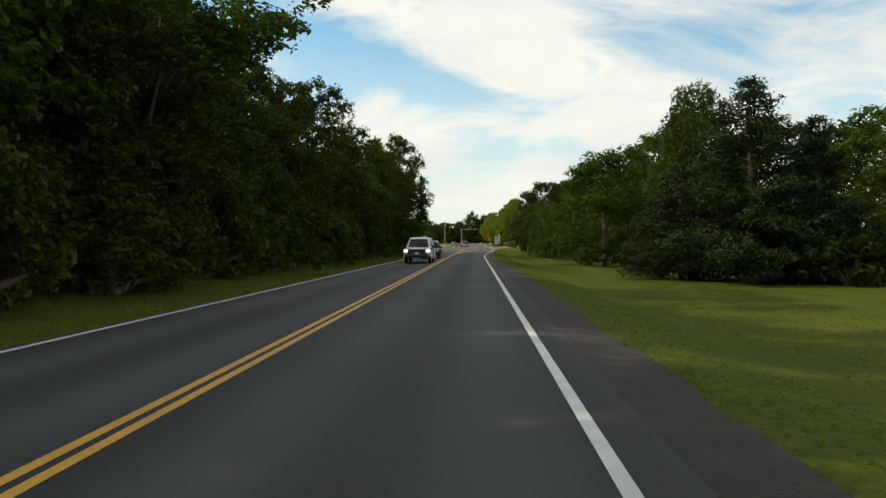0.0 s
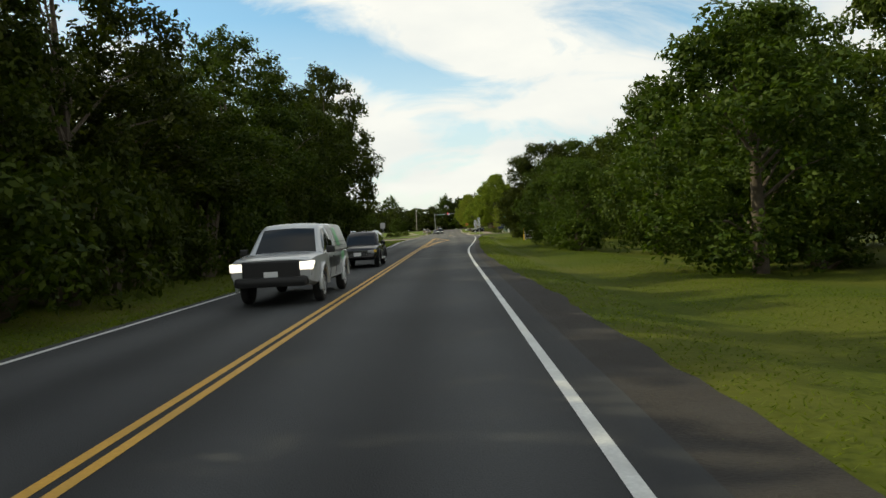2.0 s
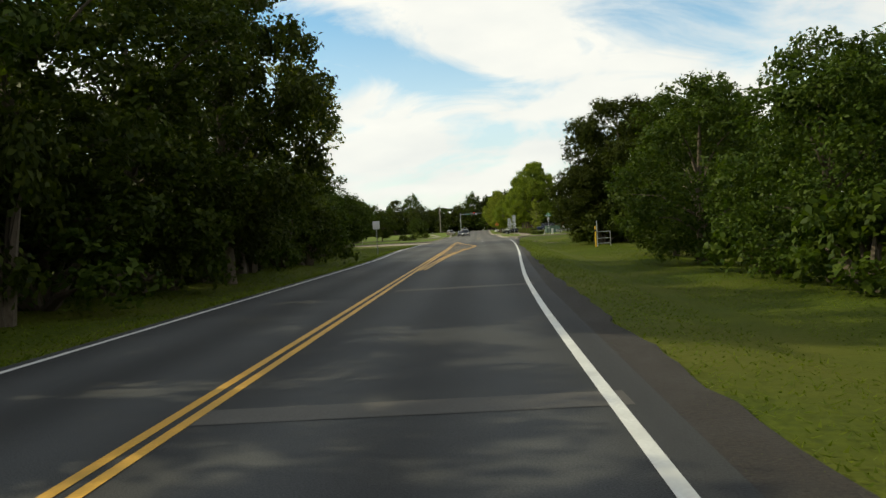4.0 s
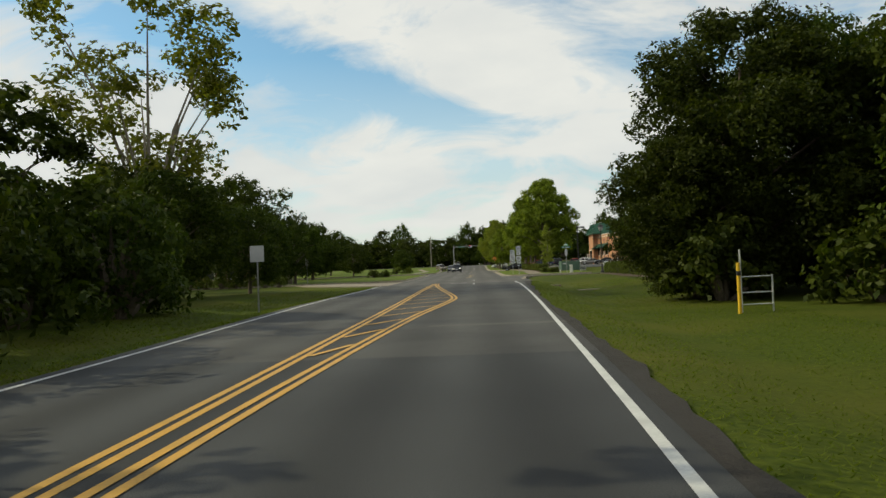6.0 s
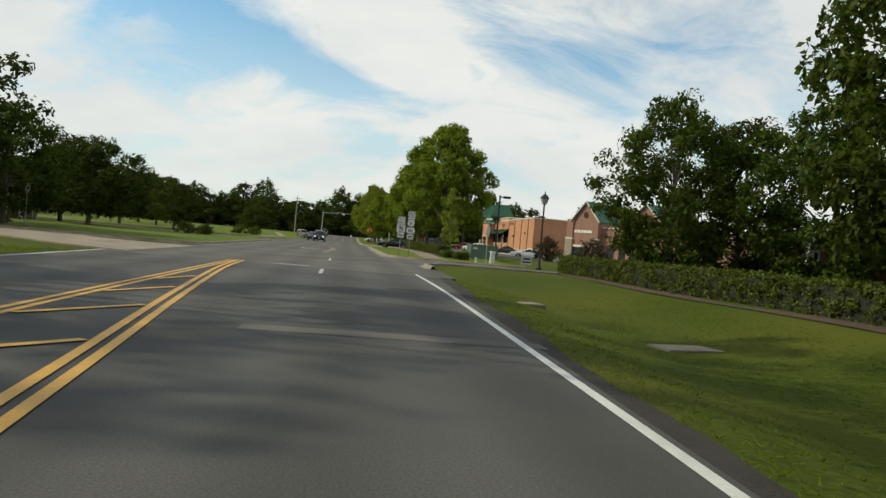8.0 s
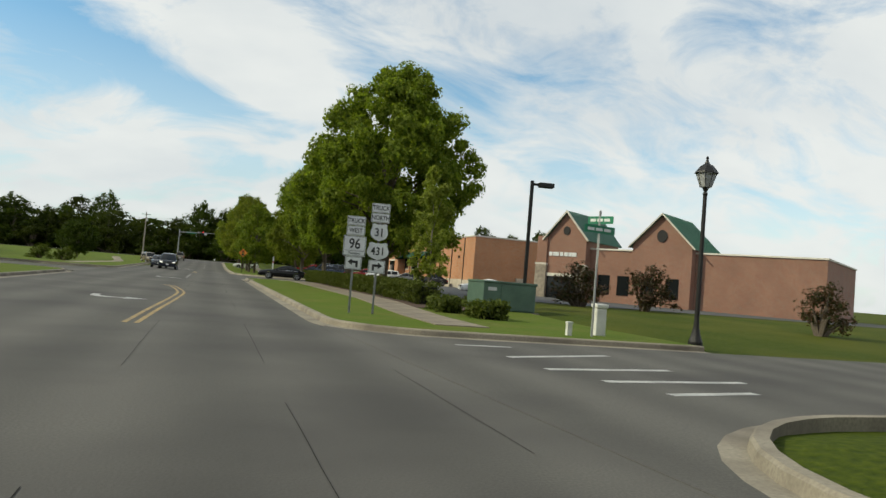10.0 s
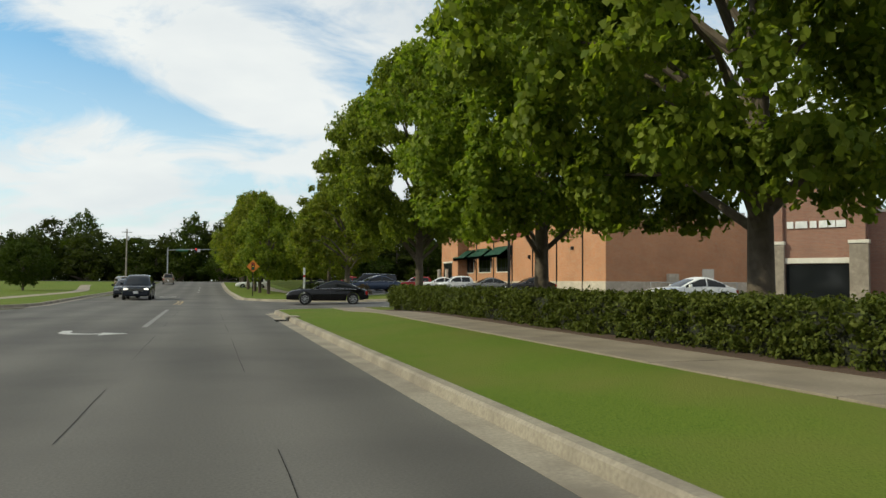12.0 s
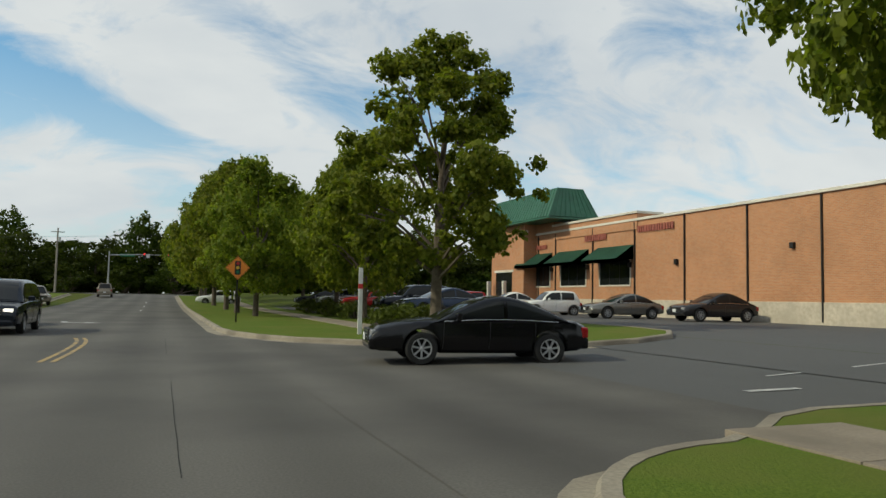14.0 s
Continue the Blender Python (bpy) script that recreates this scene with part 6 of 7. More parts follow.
# corner tower with the entrance
bm = bmesh.new()
wall_block(bm, 29.9, 279.4, 33.2, 285.6, G - 0.3, 7.9)
part("tower_wall", bm, "brick", shop)
part("stone_band", box_bm(29.84, 279.2, 6.9, 30.2, 279.9, 7.15, 0.02), "trim", shop)
part("stone_band", box_bm(29.82, 281.2, 3.75, 30.2, 284.9, 3.95, 0.02), "trim", shop, "pale lintel over the entrance")
part("door", box_bm(29.86, 281.5, G - 0.1, 29.95, 284.6, 3.75), "glass", shop, "dark glazed entrance")
for y in (281.9, 285.0):
    part("column", box_bm(29.2, y - 0.13, G - 0.2, 29.5, y + 0.13, 3.0, 0.02), "trim", shop, "pale entrance post")
lo, hi = ((29.3, 274.2), (33.7, 286.2)), ((30.4, 274.8), (32.6, 285.6))
edge = [[(x, y, z) for x, y in ((a[0], a[1]), (b[0], a[1]), (b[0], b[1]), (a[0], b[1]))] for (a, b), z in ((lo, 7.85), (hi, 10.15))]
for k in range(4):
    seam_roof("tower_roof", (edge[0][k], edge[0][(k + 1) % 4], edge[1][(k + 1) % 4], edge[1][k]), None, shop)
part("tower_roof_top", box_bm(30.35, 274.75, 10.02, 32.65, 285.65, 10.12), "green_metal", shop)
part("tower_eave", box_bm(29.25, 274.15, 7.66, 33.75, 286.25, 7.80, 0.02), "green_metal", shop, "dark green eave band")
# loading side: stone pier, door and steps on the south wall
part("pier", box_bm(36.6, 247.3, G - 0.2, 37.5, 247.7, 2.2, 0.02), "stone", shop, "pale stone pier")
part("service_door", box_bm(40.0, 247.64, G, 41.1, 247.75, 2.6), "trim", shop, "pale service door")
rail = thing("ramp_rail", "pale pipe handrail of a ramp beside the brick wall", "handrail")
for x in (34.0, 36.0, 38.0, 40.0, 42.0):
    bm = bmesh.new()
    tube(bm, [(x, 246.0, G), (x, 246.0, G + 1.05)], [0.03, 0.03], 6)
    part("post", bm, "aluminium", rail)
for z in (0.55, 1.05):
    bm = bmesh.new()
    tube(bm, [(34.0, 246.0, G + z), (42.0, 246.0, G + z)], [0.026, 0.026], 6)
    part("rail", bm, "aluminium", rail)

# gabled clinic with stone corners and a round louvre
clinic = thing("clinic_building", "pink-brown brick clinic with a gabled entrance tower and green metal roof", "building")
bm = bmesh.new()
wall_block(bm, 32.4, 230.3, 62, 244.5, G - 0.3, 5.3)
part("wall", bm, "brick_pink", clinic)
part("parapet_cap", box_bm(32.3, 230.2, 5.3, 62.1, 244.6, 5.45, 0.02), "trim", clinic)
bm = bmesh.new()
f, b = 229.3, 236.5
pts = [(32.3, G - 0.3), (37.4, G - 0.3), (37.4, 6.3), (34.85, 8.7), (32.3, 6.3)]
lo, hi = [bm.verts.new((x, f, z)) for x, z in pts], [bm.verts.new((x, b, z)) for x, z in pts]
bm.faces.new(lo)
bm.faces.new(hi[::-1])
for k in range(5):
    bm.faces.new((lo[k], lo[(k + 1) % 5], hi[(k + 1) % 5], hi[k]))
part("gable_wall", bm, "brick_pink", clinic)
part("pilaster", box_bm(31.2, f - 0.2, G - 0.3, 32.5, f + 1.2, 6.35), "brick_pink", clinic)
for x0, x1 in ((31.15, 32.6), (36.5, 37.6)):
    part("stone_pier", box_bm(x0, f - 0.3, G - 0.3, x1, f + 0.3, 3.6, 0.03), "fieldstone", clinic, "rough fieldstone pier")
    part("stone_cap", box_bm(x0 - 0.05, f - 0.35, 3.6, x1 + 0.05, f + 0.35, 3.78, 0.02), "trim", clinic)
part("lintel", box_bm(32.6, f - 0.12, 2.55, 36.5, f + 0.02, 2.85, 0.02), "trim", clinic, "pale lintel over the entrance")
part("entrance", box_bm(32.65, f - 0.03, G - 0.2, 36.45, f + 0.05, 2.5), "glass", clinic, "dark recessed entrance")
seam_roof("gable_roof", ((37.75, f - 0.3, 6.05), (37.75, b + 0.2, 6.05), (34.85, b + 0.2, 8.85), (34.85, f - 0.3, 8.85)), None, clinic)
seam_roof("gable_roof", ((31.95, b + 0.2, 6.05), (31.95, f - 0.3, 6.05), (34.85, f - 0.3, 8.85), (34.85, b + 0.2, 8.85)), None, clinic)
for a, c in (((31.9, 6.0), (34.85, 8.8)), ((37.8, 6.0), (34.85, 8.8))):
    bm = bmesh.new()
    tube(bm, [(a[0], f - 0.32, a[1]), (c[0], f - 0.32, c[1])], [0.11, 0.11], 4)
    part("gable_trim", bm, "trim", clinic, "pale gable trim")
bm = bmesh.new()
lathe(bm, [(0.42, -0.06), (0.42, 0.06)], 24)
bmesh.ops.rotate(bm, verts=bm.verts, cent=(0, 0, 0), matrix=Matrix.Rotation(radians(90), 3, "X"))
bmesh.ops.translate(bm, verts=bm.verts, vec=(34.85, f - 0.03, 6.95))
part("round_louvre", bm, "dark_metal", clinic, "dark round louvre")
bar_sign("lettering_bar", clinic, (32.75, f - 0.02, 4.5), (1, 0, 0), (0.4, -0.12, 0.75, -0.15, 0.4, -0.15, 0.5, -0.06, 0.4, -0.06, 0.55), 0.38, "sign_white", "white bar of the clinic's lettering", (0, -0.06, 0))
# second gable of the clinic, further along
bm = bmesh.new()
pts = [(43, G - 0.3), (49.5, G - 0.3), (49.5, 5.9), (46.2, 8.6), (43, 5.9)]
lo, hi = [bm.verts.new((x, f, z)) for x, z in pts], [bm.verts.new((x, b, z)) for x, z in pts]
bm.faces.new(lo)
bm.faces.new(hi[::-1])
for k in range(5):
    bm.faces.new((lo[k], lo[(k + 1) % 5], hi[(k + 1) % 5], hi[k]))
part("gable_wall", bm, "brick_pink", clinic)
bm = bmesh.new()
lathe(bm, [(0.55, -0.06), (0.55, 0.06)], 24)
bmesh.ops.rotate(bm, verts=bm.verts, cent=(0, 0, 0), matrix=Matrix.Rotation(radians(90), 3, "X"))
bmesh.ops.translate(bm, verts=bm.verts, vec=(46.2, f - 0.03, 6.7))
part("round_louvre", bm, "dark_metal", clinic, "dark round louvre")
seam_roof("gable_roof", ((49.9, f - 0.3, 5.65), (49.9, b + 0.2, 5.65), (46.2, b + 0.2, 8.7), (46.2, f - 0.3, 8.7)), None, clinic)
seam_roof("gable_roof", ((42.6, b + 0.2, 5.65), (42.6, f - 0.3, 5.65), (46.2, f - 0.3, 8.7), (46.2, b + 0.2, 8.7)), None, clinic)
for a, c in (((42.6, 5.6), (46.2, 8.65)), ((49.9, 5.6), (46.2, 8.65))):
    bm = bmesh.new()
    tube(bm, [(a[0], f - 0.32, a[1]), (c[0], f - 0.32, c[1])], [0.09, 0.09], 4)
    part("gable_trim", bm, "trim", clinic, "pale gable trim")
for x0 in (38.6, 40.9, 44.2, 46.9):
    part("window", box_bm(x0, (f if x0 > 43 else 230.3) - 0.03, 1.2, x0 + 1.4, (f if x0 > 43 else 230.3) + 0.05, 3.0), "glass", clinic, "dark window")

clinic.matrix_basis = Matrix.Translation((33.0, 229.2, 0)) @ Matrix.Rotation(radians(-55), 4, "Z") @ Matrix.Diagonal((0.82, 1, 1, 1)) @ Matrix.Translation((-34.4, -229.0, 0))

# low brick offices, seen between the trees
def low_office(name, x0, y0, x1, y1, h, label, face):
    root = thing(name, label, "building")
    z0 = ground_z((x0 + x1) / 2, (y0 + y1) / 2) - 0.2
    part("wall", box_bm(x0, y0, z0, x1, y1, z0 + h), "brick_pink", root)
    bm = bmesh.new()
    xm, o = (x0 + x1) / 2, 0.5
    vs = [bm.verts.new(p) for p in ((x0 - o, y0 - o, z0 + h), (x1 + o, y0 - o, z0 + h), (x1 + o, y1 + o, z0 + h), (x0 - o, y1 + o, z0 + h), (xm, y0 + 2.5, z0 + h + 2.2), (xm, y1 - 2.5, z0 + h + 2.2))]
    for q in ((0, 1, 4), (1, 2, 5, 4), (2, 3, 5), (3, 0, 4, 5), (3, 2, 1, 0)):
        bm.faces.new([vs[i] for i in q])
    part("roof", bm, "pole_wood", root, "weathered brown hipped roof")
    n = int((x1 - x0) / 3.2)
    for i in range(n):
        x = x0 + 1.0 + i * 3.2
        w = part("window", box_bm(x, y0 - 0.03, z0 + 1.1, x + 1.2, y0 + 0.05, z0 + 2.6), "glass", root)
        for a, b_, c, d in ((x - 0.1, x, 1.0, 2.7), (x + 1.2, x + 1.3, 1.0, 2.7), (x - 0.1, x + 1.3, 2.6, 2.72), (x - 0.1, x + 1.3, 0.98, 1.1)):
            part("window_frame", box_bm(a, y0 - 0.07, z0 + c, b_, y0 + 0.02, z0 + d), "white_plastic", w)
    m = int((y1 - y0) / 3.4)
    xf = x0 if face == "west" else x1
    for i in range(m):
        y = y0 + 1.2 + i * 3.4
        w = part("window", box_bm(xf - 0.04, y, z0 + 1.1, xf + 0.04, y + 1.2, z0 + 2.6), "glass", root)
        for a, b_, c, d in ((y - 0.1, y, 1.0, 2.7), (y + 1.2, y + 1.3, 1.0, 2.7), (y - 0.1, y + 1.3, 2.6, 2.72), (y - 0.1, y + 1.3, 0.98, 1.1)):
            part("window_frame", box_bm(xf - 0.08, a, z0 + c, xf + 0.08, b_, z0 + d), "white_plastic", w)
        part("column", box_bm(xf + (-1.6 if face == "west" else 1.3), y + 1.9, z0, xf + (-1.3 if face == "west" else 1.6), y + 2.2, z0 + h, 0.02), "white_plastic", root, "white porch column")
    return root


low_office("office_building", 25.5, 146.0, 38.0, 172.0, 3.4, "low brick office with white window frames behind the hedge", "west")
low_office("office_building", -58.0, 203.0, -32.0, 216.0, 3.4, "low brick office with white columns behind lawn trees", "east")



# ---- signs, posts, lamps ----
def text_part(name, body, size, material, parent, m, label=""):
    cu = bpy.data.curves.new(name, "FONT")
    cu.body, cu.size, cu.align_x, cu.align_y, cu.extrude, cu.offset = body, size, "CENTER", "CENTER", 0.0015, size * 0.018
    tmp = new(name, cu)
    me = bpy.data.meshes.new_from_object(tmp.evaluated_get(bpy.context.evaluated_depsgraph_get()))
    bpy.data.objects.remove(tmp)
    me.materials.clear()
    me.materials.append(M[material])
    ob = new(name, me)
    ob.parent = parent
    ob.matrix_basis = m
    if label:
        tagged(ob, label)
    return ob


def rounded(w, h, r, n=5):
    out = []
    for cx, cy, a in ((w / 2 - r, h / 2 - r, 0), (-w / 2 + r, h / 2 - r, 90), (-w / 2 + r, -h / 2 + r, 180), (w / 2 - r, -h / 2 + r, 270)):
        out += [(cx + r * math.cos(radians(a + 90 * k / n)), cy + r * math.sin(radians(a + 90 * k / n))) for k in range(n + 1)]
    return out


def plate(name, pts, parent, m, material, thick=0.004, label=""):
    """A flat plate from an outline; m stands it up."""
    bm = bmesh.new()
    prism(bm, pts, -thick, 0.0)
    ob = part(name, bm, material, parent, label)
    ob.matrix_basis = m
    return ob


def ring_border(parent, pts, m, width, material):
    n = len(pts)
    bm = bmesh.new()
    c = Vector((sum(p[0] for p in pts) / n, sum(p[1] for p in pts) / n))
    o = [bm.verts.new((p[0], p[1], 0.0018)) for p in pts]
    i = [bm.verts.new((p[0] - (p[0] - c.x) * width / max(abs(p[0] - c.x), abs(p[1] - c.y), 0.05), p[1] - (p[1] - c.y) * width / max(abs(p[0] - c.x), abs(p[1] - c.y), 0.05), 0.0018)) for p in pts]
    for k in range(n):
        bm.faces.new((o[k], o[(k + 1) % n], i[(k + 1) % n], i[k]))
    ob = part("border", bm, material, parent)
    ob.matrix_basis = m
    return ob


def upright(x, y, z, turn=0):
    return pose(x, y, z, 90, 0, turn)


def route_plate(parent, z, w, h, words, size, turn):
    p = plate("plate", rounded(w, h, 0.03), parent, upright(0, -0.045, z, turn), "sign_white", 0.004, "white sign plate")
    ring_border(p, rounded(w - 0.03, h - 0.03, 0.025), Matrix.Identity(4), 0.014, "sign_black")
    for word, dy, s in words:
        text_part("lettering", word, s, "sign_black", p, pose(0, dy, 0.002) @ Matrix.Diagonal((0.82, 1, 1, 1)))
    return p


def shield_outline(w, h):
    half = [(0, 0.46), (0.12, 0.43), (0.22, 0.47), (0.33, 0.50), (0.42, 0.42), (0.40, 0.30), (0.45, 0.16), (0.49, 0.0), (0.47, -0.16), (0.38, -0.30), (0.22, -0.40), (0.08, -0.45), (0, -0.50)]
    return [(x * w, y * h) for x, y in half] + [(-x * w, y * h) for x, y in half[-2:0:-1]]


def arrow_plate(parent, z, side, turn):
    p = plate("plate", rounded(0.54, 0.42, 0.03), parent, upright(0, -0.045, z, turn), "sign_white", 0.004, "white arrow plate")
    ring_border(p, rounded(0.51, 0.39, 0.025), Matrix.Identity(4), 0.013, "sign_black")
    s = side
    pts = [(s * 0.15, -0.13), (s * 0.15, 0.075), (s * -0.04, 0.075), (s * -0.04, 0.14), (s * -0.18, 0.035), (s * -0.04, -0.07), (s * -0.04, -0.005), (s * 0.075, -0.005), (s * 0.075, -0.13)]
    a = plate("arrow", pts if s > 0 else pts[::-1], p, pose(0, 0, 0.004), "sign_black", 0.002)
    return p


def u_post(parent, h, material="steel"):
    bm = bmesh.new()
    prism(bm, [(-0.035, -0.012), (-0.022, -0.012), (-0.018, 0.018), (0.018, 0.018), (0.022, -0.012), (0.035, -0.012), (0.035, -0.004), (0.026, 0.026), (-0.026, 0.026), (-0.035, -0.004)], -0.3, h)
    return part("post", bm, material, parent, "galvanised sign post")


west_sign = thing("route_sign", "white truck route sign stack on a steel post in the lawn", "road sign", pose(5.39, 188.1, 0.14) @ Matrix.Scale(0.92, 4))
u_post(west_sign, 3.12)
T = -6
route_plate(west_sign, 2.99, 0.60, 0.30, [("TRUCK", 0, 0.20)], 0.2, T)
route_plate(west_sign, 2.67, 0.60, 0.30, [("WEST", 0, 0.20)], 0.2, T)
route_plate(west_sign, 2.17, 0.73, 0.66, [("96", 0.06, 0.46), ("Tennessee", -0.235, 0.105)], 0.4, T)
bm = bmesh.new()
box(bm, -0.31, -0.162, 0.0012, 0.31, -0.152, 0.002)
o = part("rule", bm, "sign_black", west_sign)
o.matrix_basis = upright(0, -0.045, 2.17, T)
arrow_plate(west_sign, 1.62, 1, T)

north_sign = thing("route_sign", "white truck route shield stack on a steel post in the lawn", "road sign", pose(6.13, 188.2, 0.14) @ Matrix.Scale(0.94, 4))
u_post(north_sign, 3.55)
route_plate(north_sign, 3.42, 0.60, 0.30, [("TRUCK", 0, 0.20)], 0.2, T)
route_plate(north_sign, 3.10, 0.60, 0.30, [("NORTH", 0, 0.20)], 0.2, T)
for z, w, h, num, sz in ((2.63, 0.58, 0.58, "31", 0.37), (2.02, 0.72, 0.58, "431", 0.36)):
    p = plate("shield_back", [(x * 1.06, y * 1.06) for x, y in shield_outline(w, h)][::-1], north_sign, upright(0, -0.043, z, T), "sign_black", 0.004, "black shield edge")
    q = plate("shield", shield_outline(w, h)[::-1], p, pose(0, 0, 0.004), "sign_white", 0.003, "white route shield")
    text_part("lettering", num, sz, "sign_black", q, pose(0, -0.01, 0.002) @ Matrix.Diagonal((0.85, 1, 1, 1)))
arrow_plate(north_sign, 1.52, -1, T)

# stop sign from behind, with two street name blades drawn blank
stop = thing("stop_sign", "back of a stop sign with two green street name blades", "road sign", pose(11.35, 184.2, 0.13))
bm = bmesh.new()
tube(bm, [(0, 0, -0.3), (0, 0, 3.45)], [0.032, 0.032], 8)
part("post", bm, "steel", stop)
oct_pts = [(0.46 * math.cos(radians(22.5 + 45 * k)), 0.46 * math.sin(radians(22.5 + 45 * k))) for k in range(8)]
plate("octagon", oct_pts, stop, upright(0, -0.04, 2.33, 62), "aluminium", 0.004, "bare metal back of the octagon")
for z, turn, w in ((2.93, 14, 1.12), (3.19, -62, 0.80)):
    b = plate("name_blade", rounded(w, 0.21, 0.02), stop, upright(0, -0.035, z, turn), "sign_green", 0.006, "green street name blade")
    for k in range(3):
        bm = bmesh.new()
        box(bm, -w * 0.4 + k * w * 0.27, -0.04, 0.001, -w * 0.4 + k * w * 0.27 + w * 0.22, 0.04, 0.003)
        part("lettering_bar", bm, "sign_white", b, "white bar of lettering")

# orange signal-ahead diamond
dia = thing("warning_sign", "orange diamond signal-ahead sign on a thin post", "road sign", pose(5.2, 259.7, 0.14))
u_post(dia, 2.9, "dark_metal")
d = 0.54
p = plate("diamond", [(d, 0), (0, d), (-d, 0), (0, -d)], dia, upright(0, -0.04, 2.45), "sign_orange", 0.005, "orange diamond plate")
ring_border(p, [(d * 0.95, 0), (0, d * 0.95), (-d * 0.95, 0), (0, -d * 0.95)], Matrix.Identity(4), 0.02, "sign_black")
q = plate("signal_symbol", rounded(0.26, 0.62, 0.06), p, pose(0, 0, 0.005), "sign_black", 0.003)
for dy, mat in ((0.19, "red"), (0.0, "yellow"), (-0.19, "sign_green")):
    plate("disc", [(0.075 * math.cos(k * 0.524), 0.075 * math.sin(k * 0.524) + dy) for k in range(12)], q, pose(0, 0, 0.004), mat, 0.002)

marker = thing("marker_post", "slim white marker post with a red band beside the driveway", "marker post", pose(8.02, 248.75, 0.13))
part("post", box_bm(-0.07, -0.03, -0.2, 0.07, 0.03, 2.2, 0.015), "white_plastic", marker)
part("band", box_bm(-0.073, -0.033, 1.52, 0.073, 0.033, 1.68, 0.008), "red", marker, "red band")

back_sign = thing("road_sign", "pale back of a rectangular sign on a post in the verge", "road sign", pose(-8.6, 131.1, ground_z(-8.6, 131.1)))
u_post(back_sign, 2.9)
plate("plate", rounded(0.60, 0.70, 0.03), back_sign, upright(0, -0.04, 2.55, 6), "aluminium", 0.004, "bare pale metal back")

west_stop = thing("stop_sign", "back of a stop sign at the side street on the lawn", "road sign", pose(-17.6, 179.2, 0.1))
bm = bmesh.new()
tube(bm, [(0, 0, -0.3), (0, 0, 3.0)], [0.032, 0.032], 8)
part("post", bm, "steel", west_stop)
plate("octagon", oct_pts, west_stop, upright(0, -0.04, 2.4, -50), "aluminium", 0.004)
pillar = thing("stone_pillar", "pale stone entrance pillar beside the side street", "pillar", pose(-19.8, 180.4, 0.08))
part("shaft", box_bm(-0.22, -0.22, -0.2, 0.22, 0.22, 2.2, 0.02), "stone", pillar)
part("cap", box_bm(-0.3, -0.3, 2.2, 0.3, 0.3, 2.36, 0.03), "trim", pillar)

# gas marker and pipe gate
z0 = ground_z(8.75, 122.3)
gas = thing("gas_marker", "yellow plastic gas marker post in the grass", "marker post", pose(8.75, 122.3, z0))
bm = bmesh.new()
tube(bm, [(0, 0, -0.2), (0, 0, 1.55)], [0.055, 0.055], 12)
part("post", bm, "yellow", gas)
part("band", box_bm(-0.06, -0.06, 1.15, 0.06, 0.06, 1.3, 0.03), "sign_black", gas, "dark label band")
gate = thing("pipe_frame", "grey pipe frame standing in the grass beside the gas marker", "fence", pose(8.92, 122.6, z0))
for x, h in ((0.0, 1.95), (0.95, 1.15)):
    bm = bmesh.new()
    tube(bm, [(x, 0, -0.2), (x, 0, h)], [0.03, 0.03], 8)
    part("post", bm, "aluminium", gate)
for z in (0.25, 0.62, 1.1):
    bm = bmesh.new()
    tube(bm, [(0, 0, z), (0.95, 0, z + 0.01)], [0.022, 0.022], 8)
    part("rail", bm, "aluminium", gate)

# green transformer box
tb = thing("transformer_box", "green metal transformer cabinet with a pale label", "utility box", pose(13.05, 194.9, ground_z(13.05, 194.9) + 0.1, 0, 0, 4))
part("pad", box_bm(-1.35, -0.95, -0.2, 1.35, 0.95, 0.1, 0.02), "walk", tb)
part("cabinet", box_bm(-1.2, -0.8, 0.1, 1.2, 0.8, 1.22, 0.03), "box_green", tb)
part("lid", box_bm(-1.23, -0.84, 1.22, 1.23, 0.82, 1.32, 0.03), "box_green", tb)
part("door", box_bm(-0.42, -0.83, 0.16, 1.15, -0.8, 1.18, 0.01), "box_green", tb)
part("label_plate", box_bm(-1.0, -0.815, 0.92, -0.62, -0.80, 1.06), "sign_white", tb, "pale label")
for x, y, k in ((10.6, 184.1, 0.42), (11.95, 184.9, 0.95)):
    ped = thing("utility_pedestal", "short white plastic utility pedestal in the grass", "utility box", pose(x, y, ground_z(x, y) + (0.15 if x < 14 else 0.0)) @ Matrix.Scale(k, 4))
    part("body", box_bm(-0.17, -0.15, -0.1, 0.17, 0.15, 0.85, 0.04), "white_plastic", ped)
    part("cap", box_bm(-0.20, -0.18, 0.85, 0.20, 0.18, 0.98, 0.04), "white_plastic", ped)

# lantern lamp post
lp = thing("street_lamp", "black lantern lamp post at the side street", "street lamp", pose(15.6, 185.4, ground_z(15.6, 185.4)))
bm = bmesh.new()
lathe(bm, [(0.22, -0.1), (0.22, 0.12), (0.15, 0.3), (0.10, 0.5), (0.075, 0.8), (0.06, 4.6), (0.085, 4.65), (0.05, 4.72), (0.10, 4.85)], 14)
part("column", bm, "dark_metal", lp)
bm = bmesh.new()
lathe(bm, [(0.16, 4.86), (0.30, 5.28), (0.29, 5.3)], 8)
part("lantern_glass", bm, "lamp_glass", lp, "pale lantern glass")
bm = bmesh.new()
lathe(bm, [(0.36, 5.29), (0.34, 5.34), (0.20, 5.52), (0.08, 5.60), (0.03, 5.72), (0.045, 5.78), (0.01, 5.84)], 8)
part("lantern_roof", bm, "dark_metal", lp)
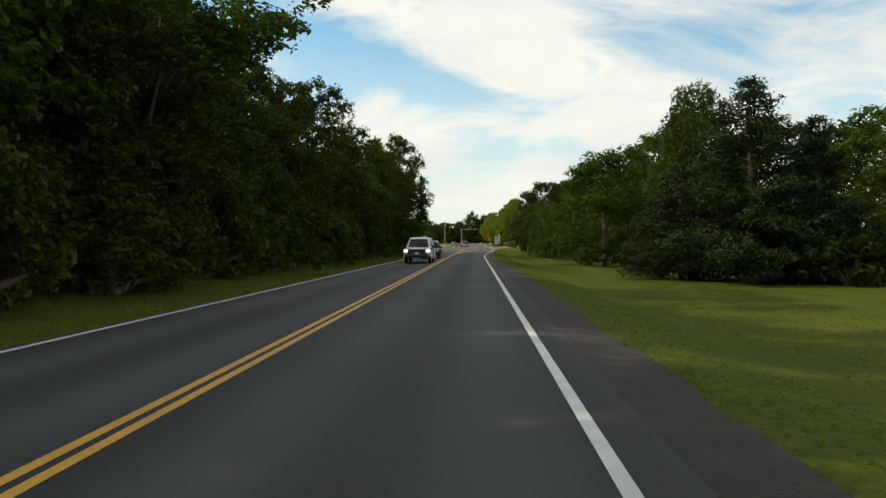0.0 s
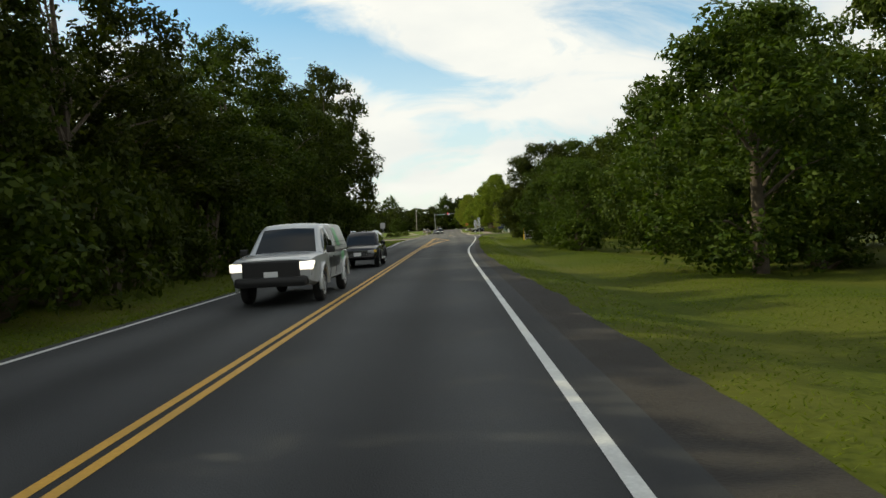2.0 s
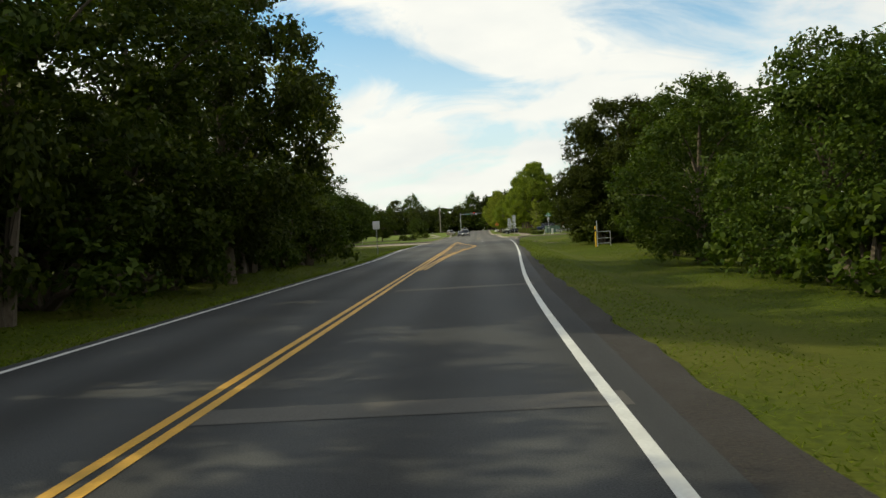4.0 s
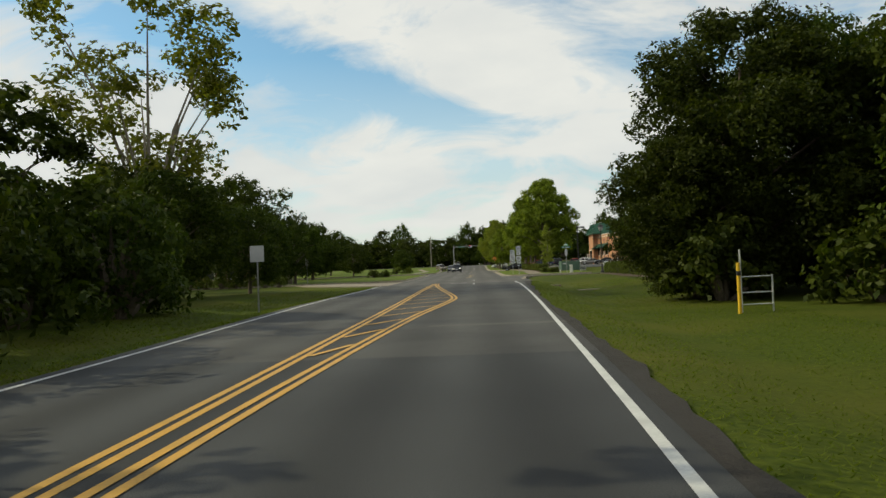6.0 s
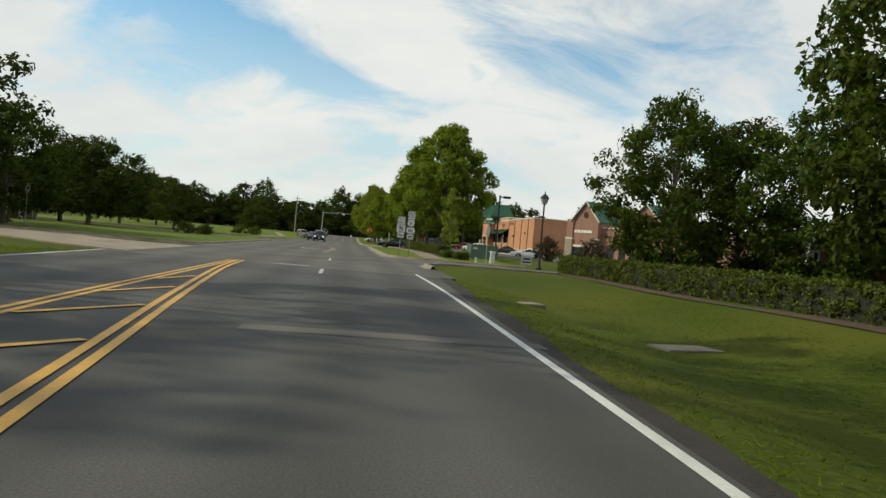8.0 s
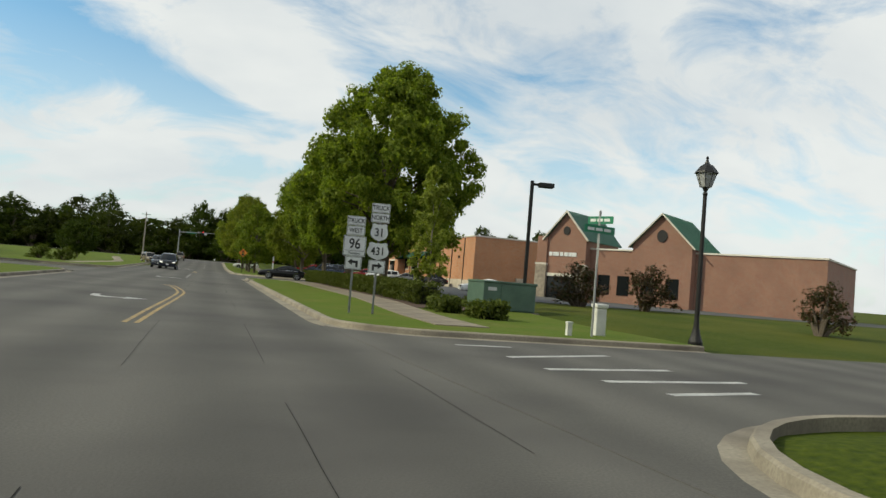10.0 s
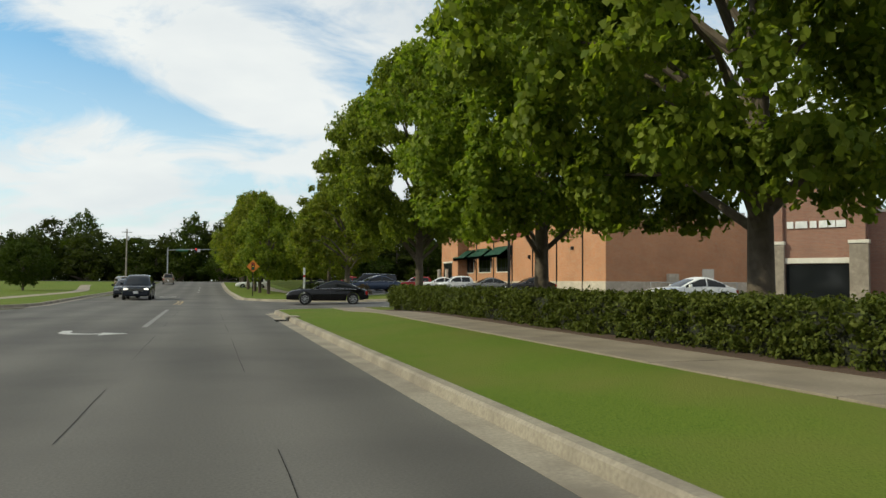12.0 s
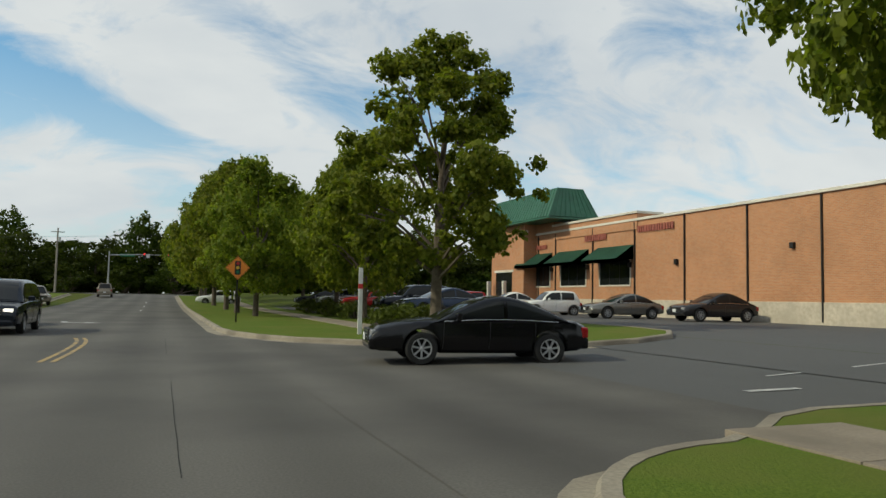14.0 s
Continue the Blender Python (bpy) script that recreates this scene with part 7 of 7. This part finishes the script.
for k in range(8):
    a = k * math.pi / 4
    bm = bmesh.new()
    tube(bm, [(0.165 * math.cos(a), 0.165 * math.sin(a), 4.86), (0.305 * math.cos(a), 0.305 * math.sin(a), 5.29)], [0.012, 0.012], 4)
    part("lantern_bar", bm, "dark_metal", lp)


def box_light(x, y, h, turn):
    o = thing("parking_light", "dark square-headed parking lot light on a pole", "street lamp", pose(x, y, ground_z(x, y), 0, 0, turn))
    part("pole", box_bm(-0.07, -0.07, -0.2, 0.07, 0.07, h, 0.01), "dark_metal", o)
    part("arm", box_bm(0.05, -0.04, h - 0.2, 0.35, 0.04, h - 0.1), "dark_metal", o)
    part("head", box_bm(0.3, -0.2, h - 0.26, 0.95, 0.2, h - 0.06, 0.03), "dark_metal", o)
    part("base", box_bm(-0.25, -0.25, -0.2, 0.25, 0.25, 0.35, 0.03), "walk", o)


box_light(14.3, 195.4, 5.75, -10)
box_light(17.7, 235.4, 7.5, 60)

# far crossing: utility pole, wires, mast arm with signals
zf = rise(371)
pole = thing("utility_pole", "grey wooden utility pole at the far crossing", "utility pole", pose(-15.3, 371, zf))
bm = bmesh.new()
tube(bm, [(0, 0, -0.3), (0, 0, 6), (0, 0, 11.4)], [0.19, 0.16, 0.12], 10)
part("shaft", bm, "pole_wood", pole)
part("crossarm", box_bm(-1.1, -0.06, 10.6, 1.1, 0.06, 10.75), "pole_wood", pole)
bm = bmesh.new()
lathe(bm, [(0.22, 8.9), (0.25, 9.0), (0.25, 9.7), (0.2, 9.8)], 12, centre=(0.3, 0))
part("transformer", bm, "aluminium", pole)
for k, z in enumerate((10.85, 10.85, 8.3)):
    bm = bmesh.new()
    off = (-0.9, 0.9, 0)[k]
    pts = []
    for i in range(25):
        u = i / 24
        pts.append((-140 + 280 * u, 371 + off, zf + z - 1.6 * (1 - (abs((u * 4) % 1 * 2 - 1)) ** 2)))
    tube(bm, pts, [0.018] * 25, 4)
    bmesh.ops.translate(bm, verts=bm.verts, vec=(15.3, -371, -zf))
    part("wire", bm, "sign_black", pole, "thin dark overhead wire")
mast = thing("signal_mast", "steel mast arm with red traffic signals and a green street sign", "traffic signal", pose(-6.8, 371, zf))
bm = bmesh.new()
tube(bm, [(0, 0, -0.2), (0, 0, 7.6)], [0.17, 0.11], 10)
part("pole", bm, "steel", mast)
bm = bmesh.new()
tube(bm, [(0, 0, 6.9), (5.5, 0, 7.15), (11.5, 0, 7.25)], [0.11, 0.085, 0.05], 8)
part("arm", bm, "steel", mast)
part("street_blade", box_bm(1.8, -0.03, 6.75, 4.3, 0.0, 7.2, 0.01), "sign_green", mast, "green street sign, lettering not readable")
for x in (5.9, 10.1):
    bm = bmesh.new()
    box(bm, x - 0.2, -0.25, 6.35, x + 0.2, 0.05, 7.55, 0.04)
    s = part("signal_head", bm, "sign_black", mast, "black signal head")
    for z, mat in ((7.32, "signal_red"), (6.95, "rubber"), (6.58, "rubber")):
        bm = bmesh.new()
        lathe(bm, [(0.13, -0.02), (0.13, 0.02)], 14)
        bmesh.ops.rotate(bm, verts=bm.verts, cent=(0, 0, 0), matrix=Matrix.Rotation(radians(90), 3, "X"))
        bmesh.ops.translate(bm, verts=bm.verts, vec=(x, -0.27, z))
        part("lens", bm, mat, s)
    part("backplate_sign", box_bm(x + 0.35, -0.03, 6.6, x + 0.95, 0.0, 7.3, 0.01), "sign_white", mast, "small white lane sign")

# small things by the road
inlet = thing("drain_inlet", "dark kerb drain inlet with an iron lip", "drain", pose(4.27, 223.35, 0))
part("mouth", box_bm(-0.02, -0.38, 0.015, 0.06, 0.38, 0.125), "sign_black", inlet)
part("lid", box_bm(-0.04, -0.45, 0.125, 0.4, 0.45, 0.172, 0.02), "kerb", inlet)
part("grate", box_bm(-0.42, -0.42, -0.02, -0.02, 0.42, 0.010, 0.003), "sign_black", inlet, "dark iron grate in the gutter")
for k in range(9):
    y = -0.4 + 0.1 * k
    part("grate_bar", box_bm(-0.42, y - 0.016, 0.008, -0.02, y + 0.016, 0.02), "tar", inlet)
for x, y, w in ((6.4, 152.5, 0.9), (7.9, 146.0, 1.3)):
    c = thing("culvert_slab", "weathered concrete culvert slab in the grass", "concrete slab", pose(x, y, ground_z(x, y), 0, 0, 15))
    part("slab", box_bm(-w / 2, -0.35, -0.1, w / 2, 0.35, 0.05, 0.03), "walk", c)
yard = thing("yard_sign", "small white yard sign with blue lettering bars on wire legs", "sign", pose(11.6, 173.4, 0.12))
part("panel", box_bm(-0.3, -0.006, 0.35, 0.3, 0.006, 0.8), "white_plastic", yard)
for z, w in ((0.64, 0.22), (0.46, 0.25)):
    part("lettering_bar", box_bm(-w, -0.01, z, w, -0.006, z + 0.09), "paint_blue", yard, "blue bar of lettering")
for x in (-0.2, 0.2):
    bm = bmesh.new()
    tube(bm, [(x, 0, -0.1), (x, 0, 0.4)], [0.006, 0.006], 5)
    part("leg", bm, "steel", yard)
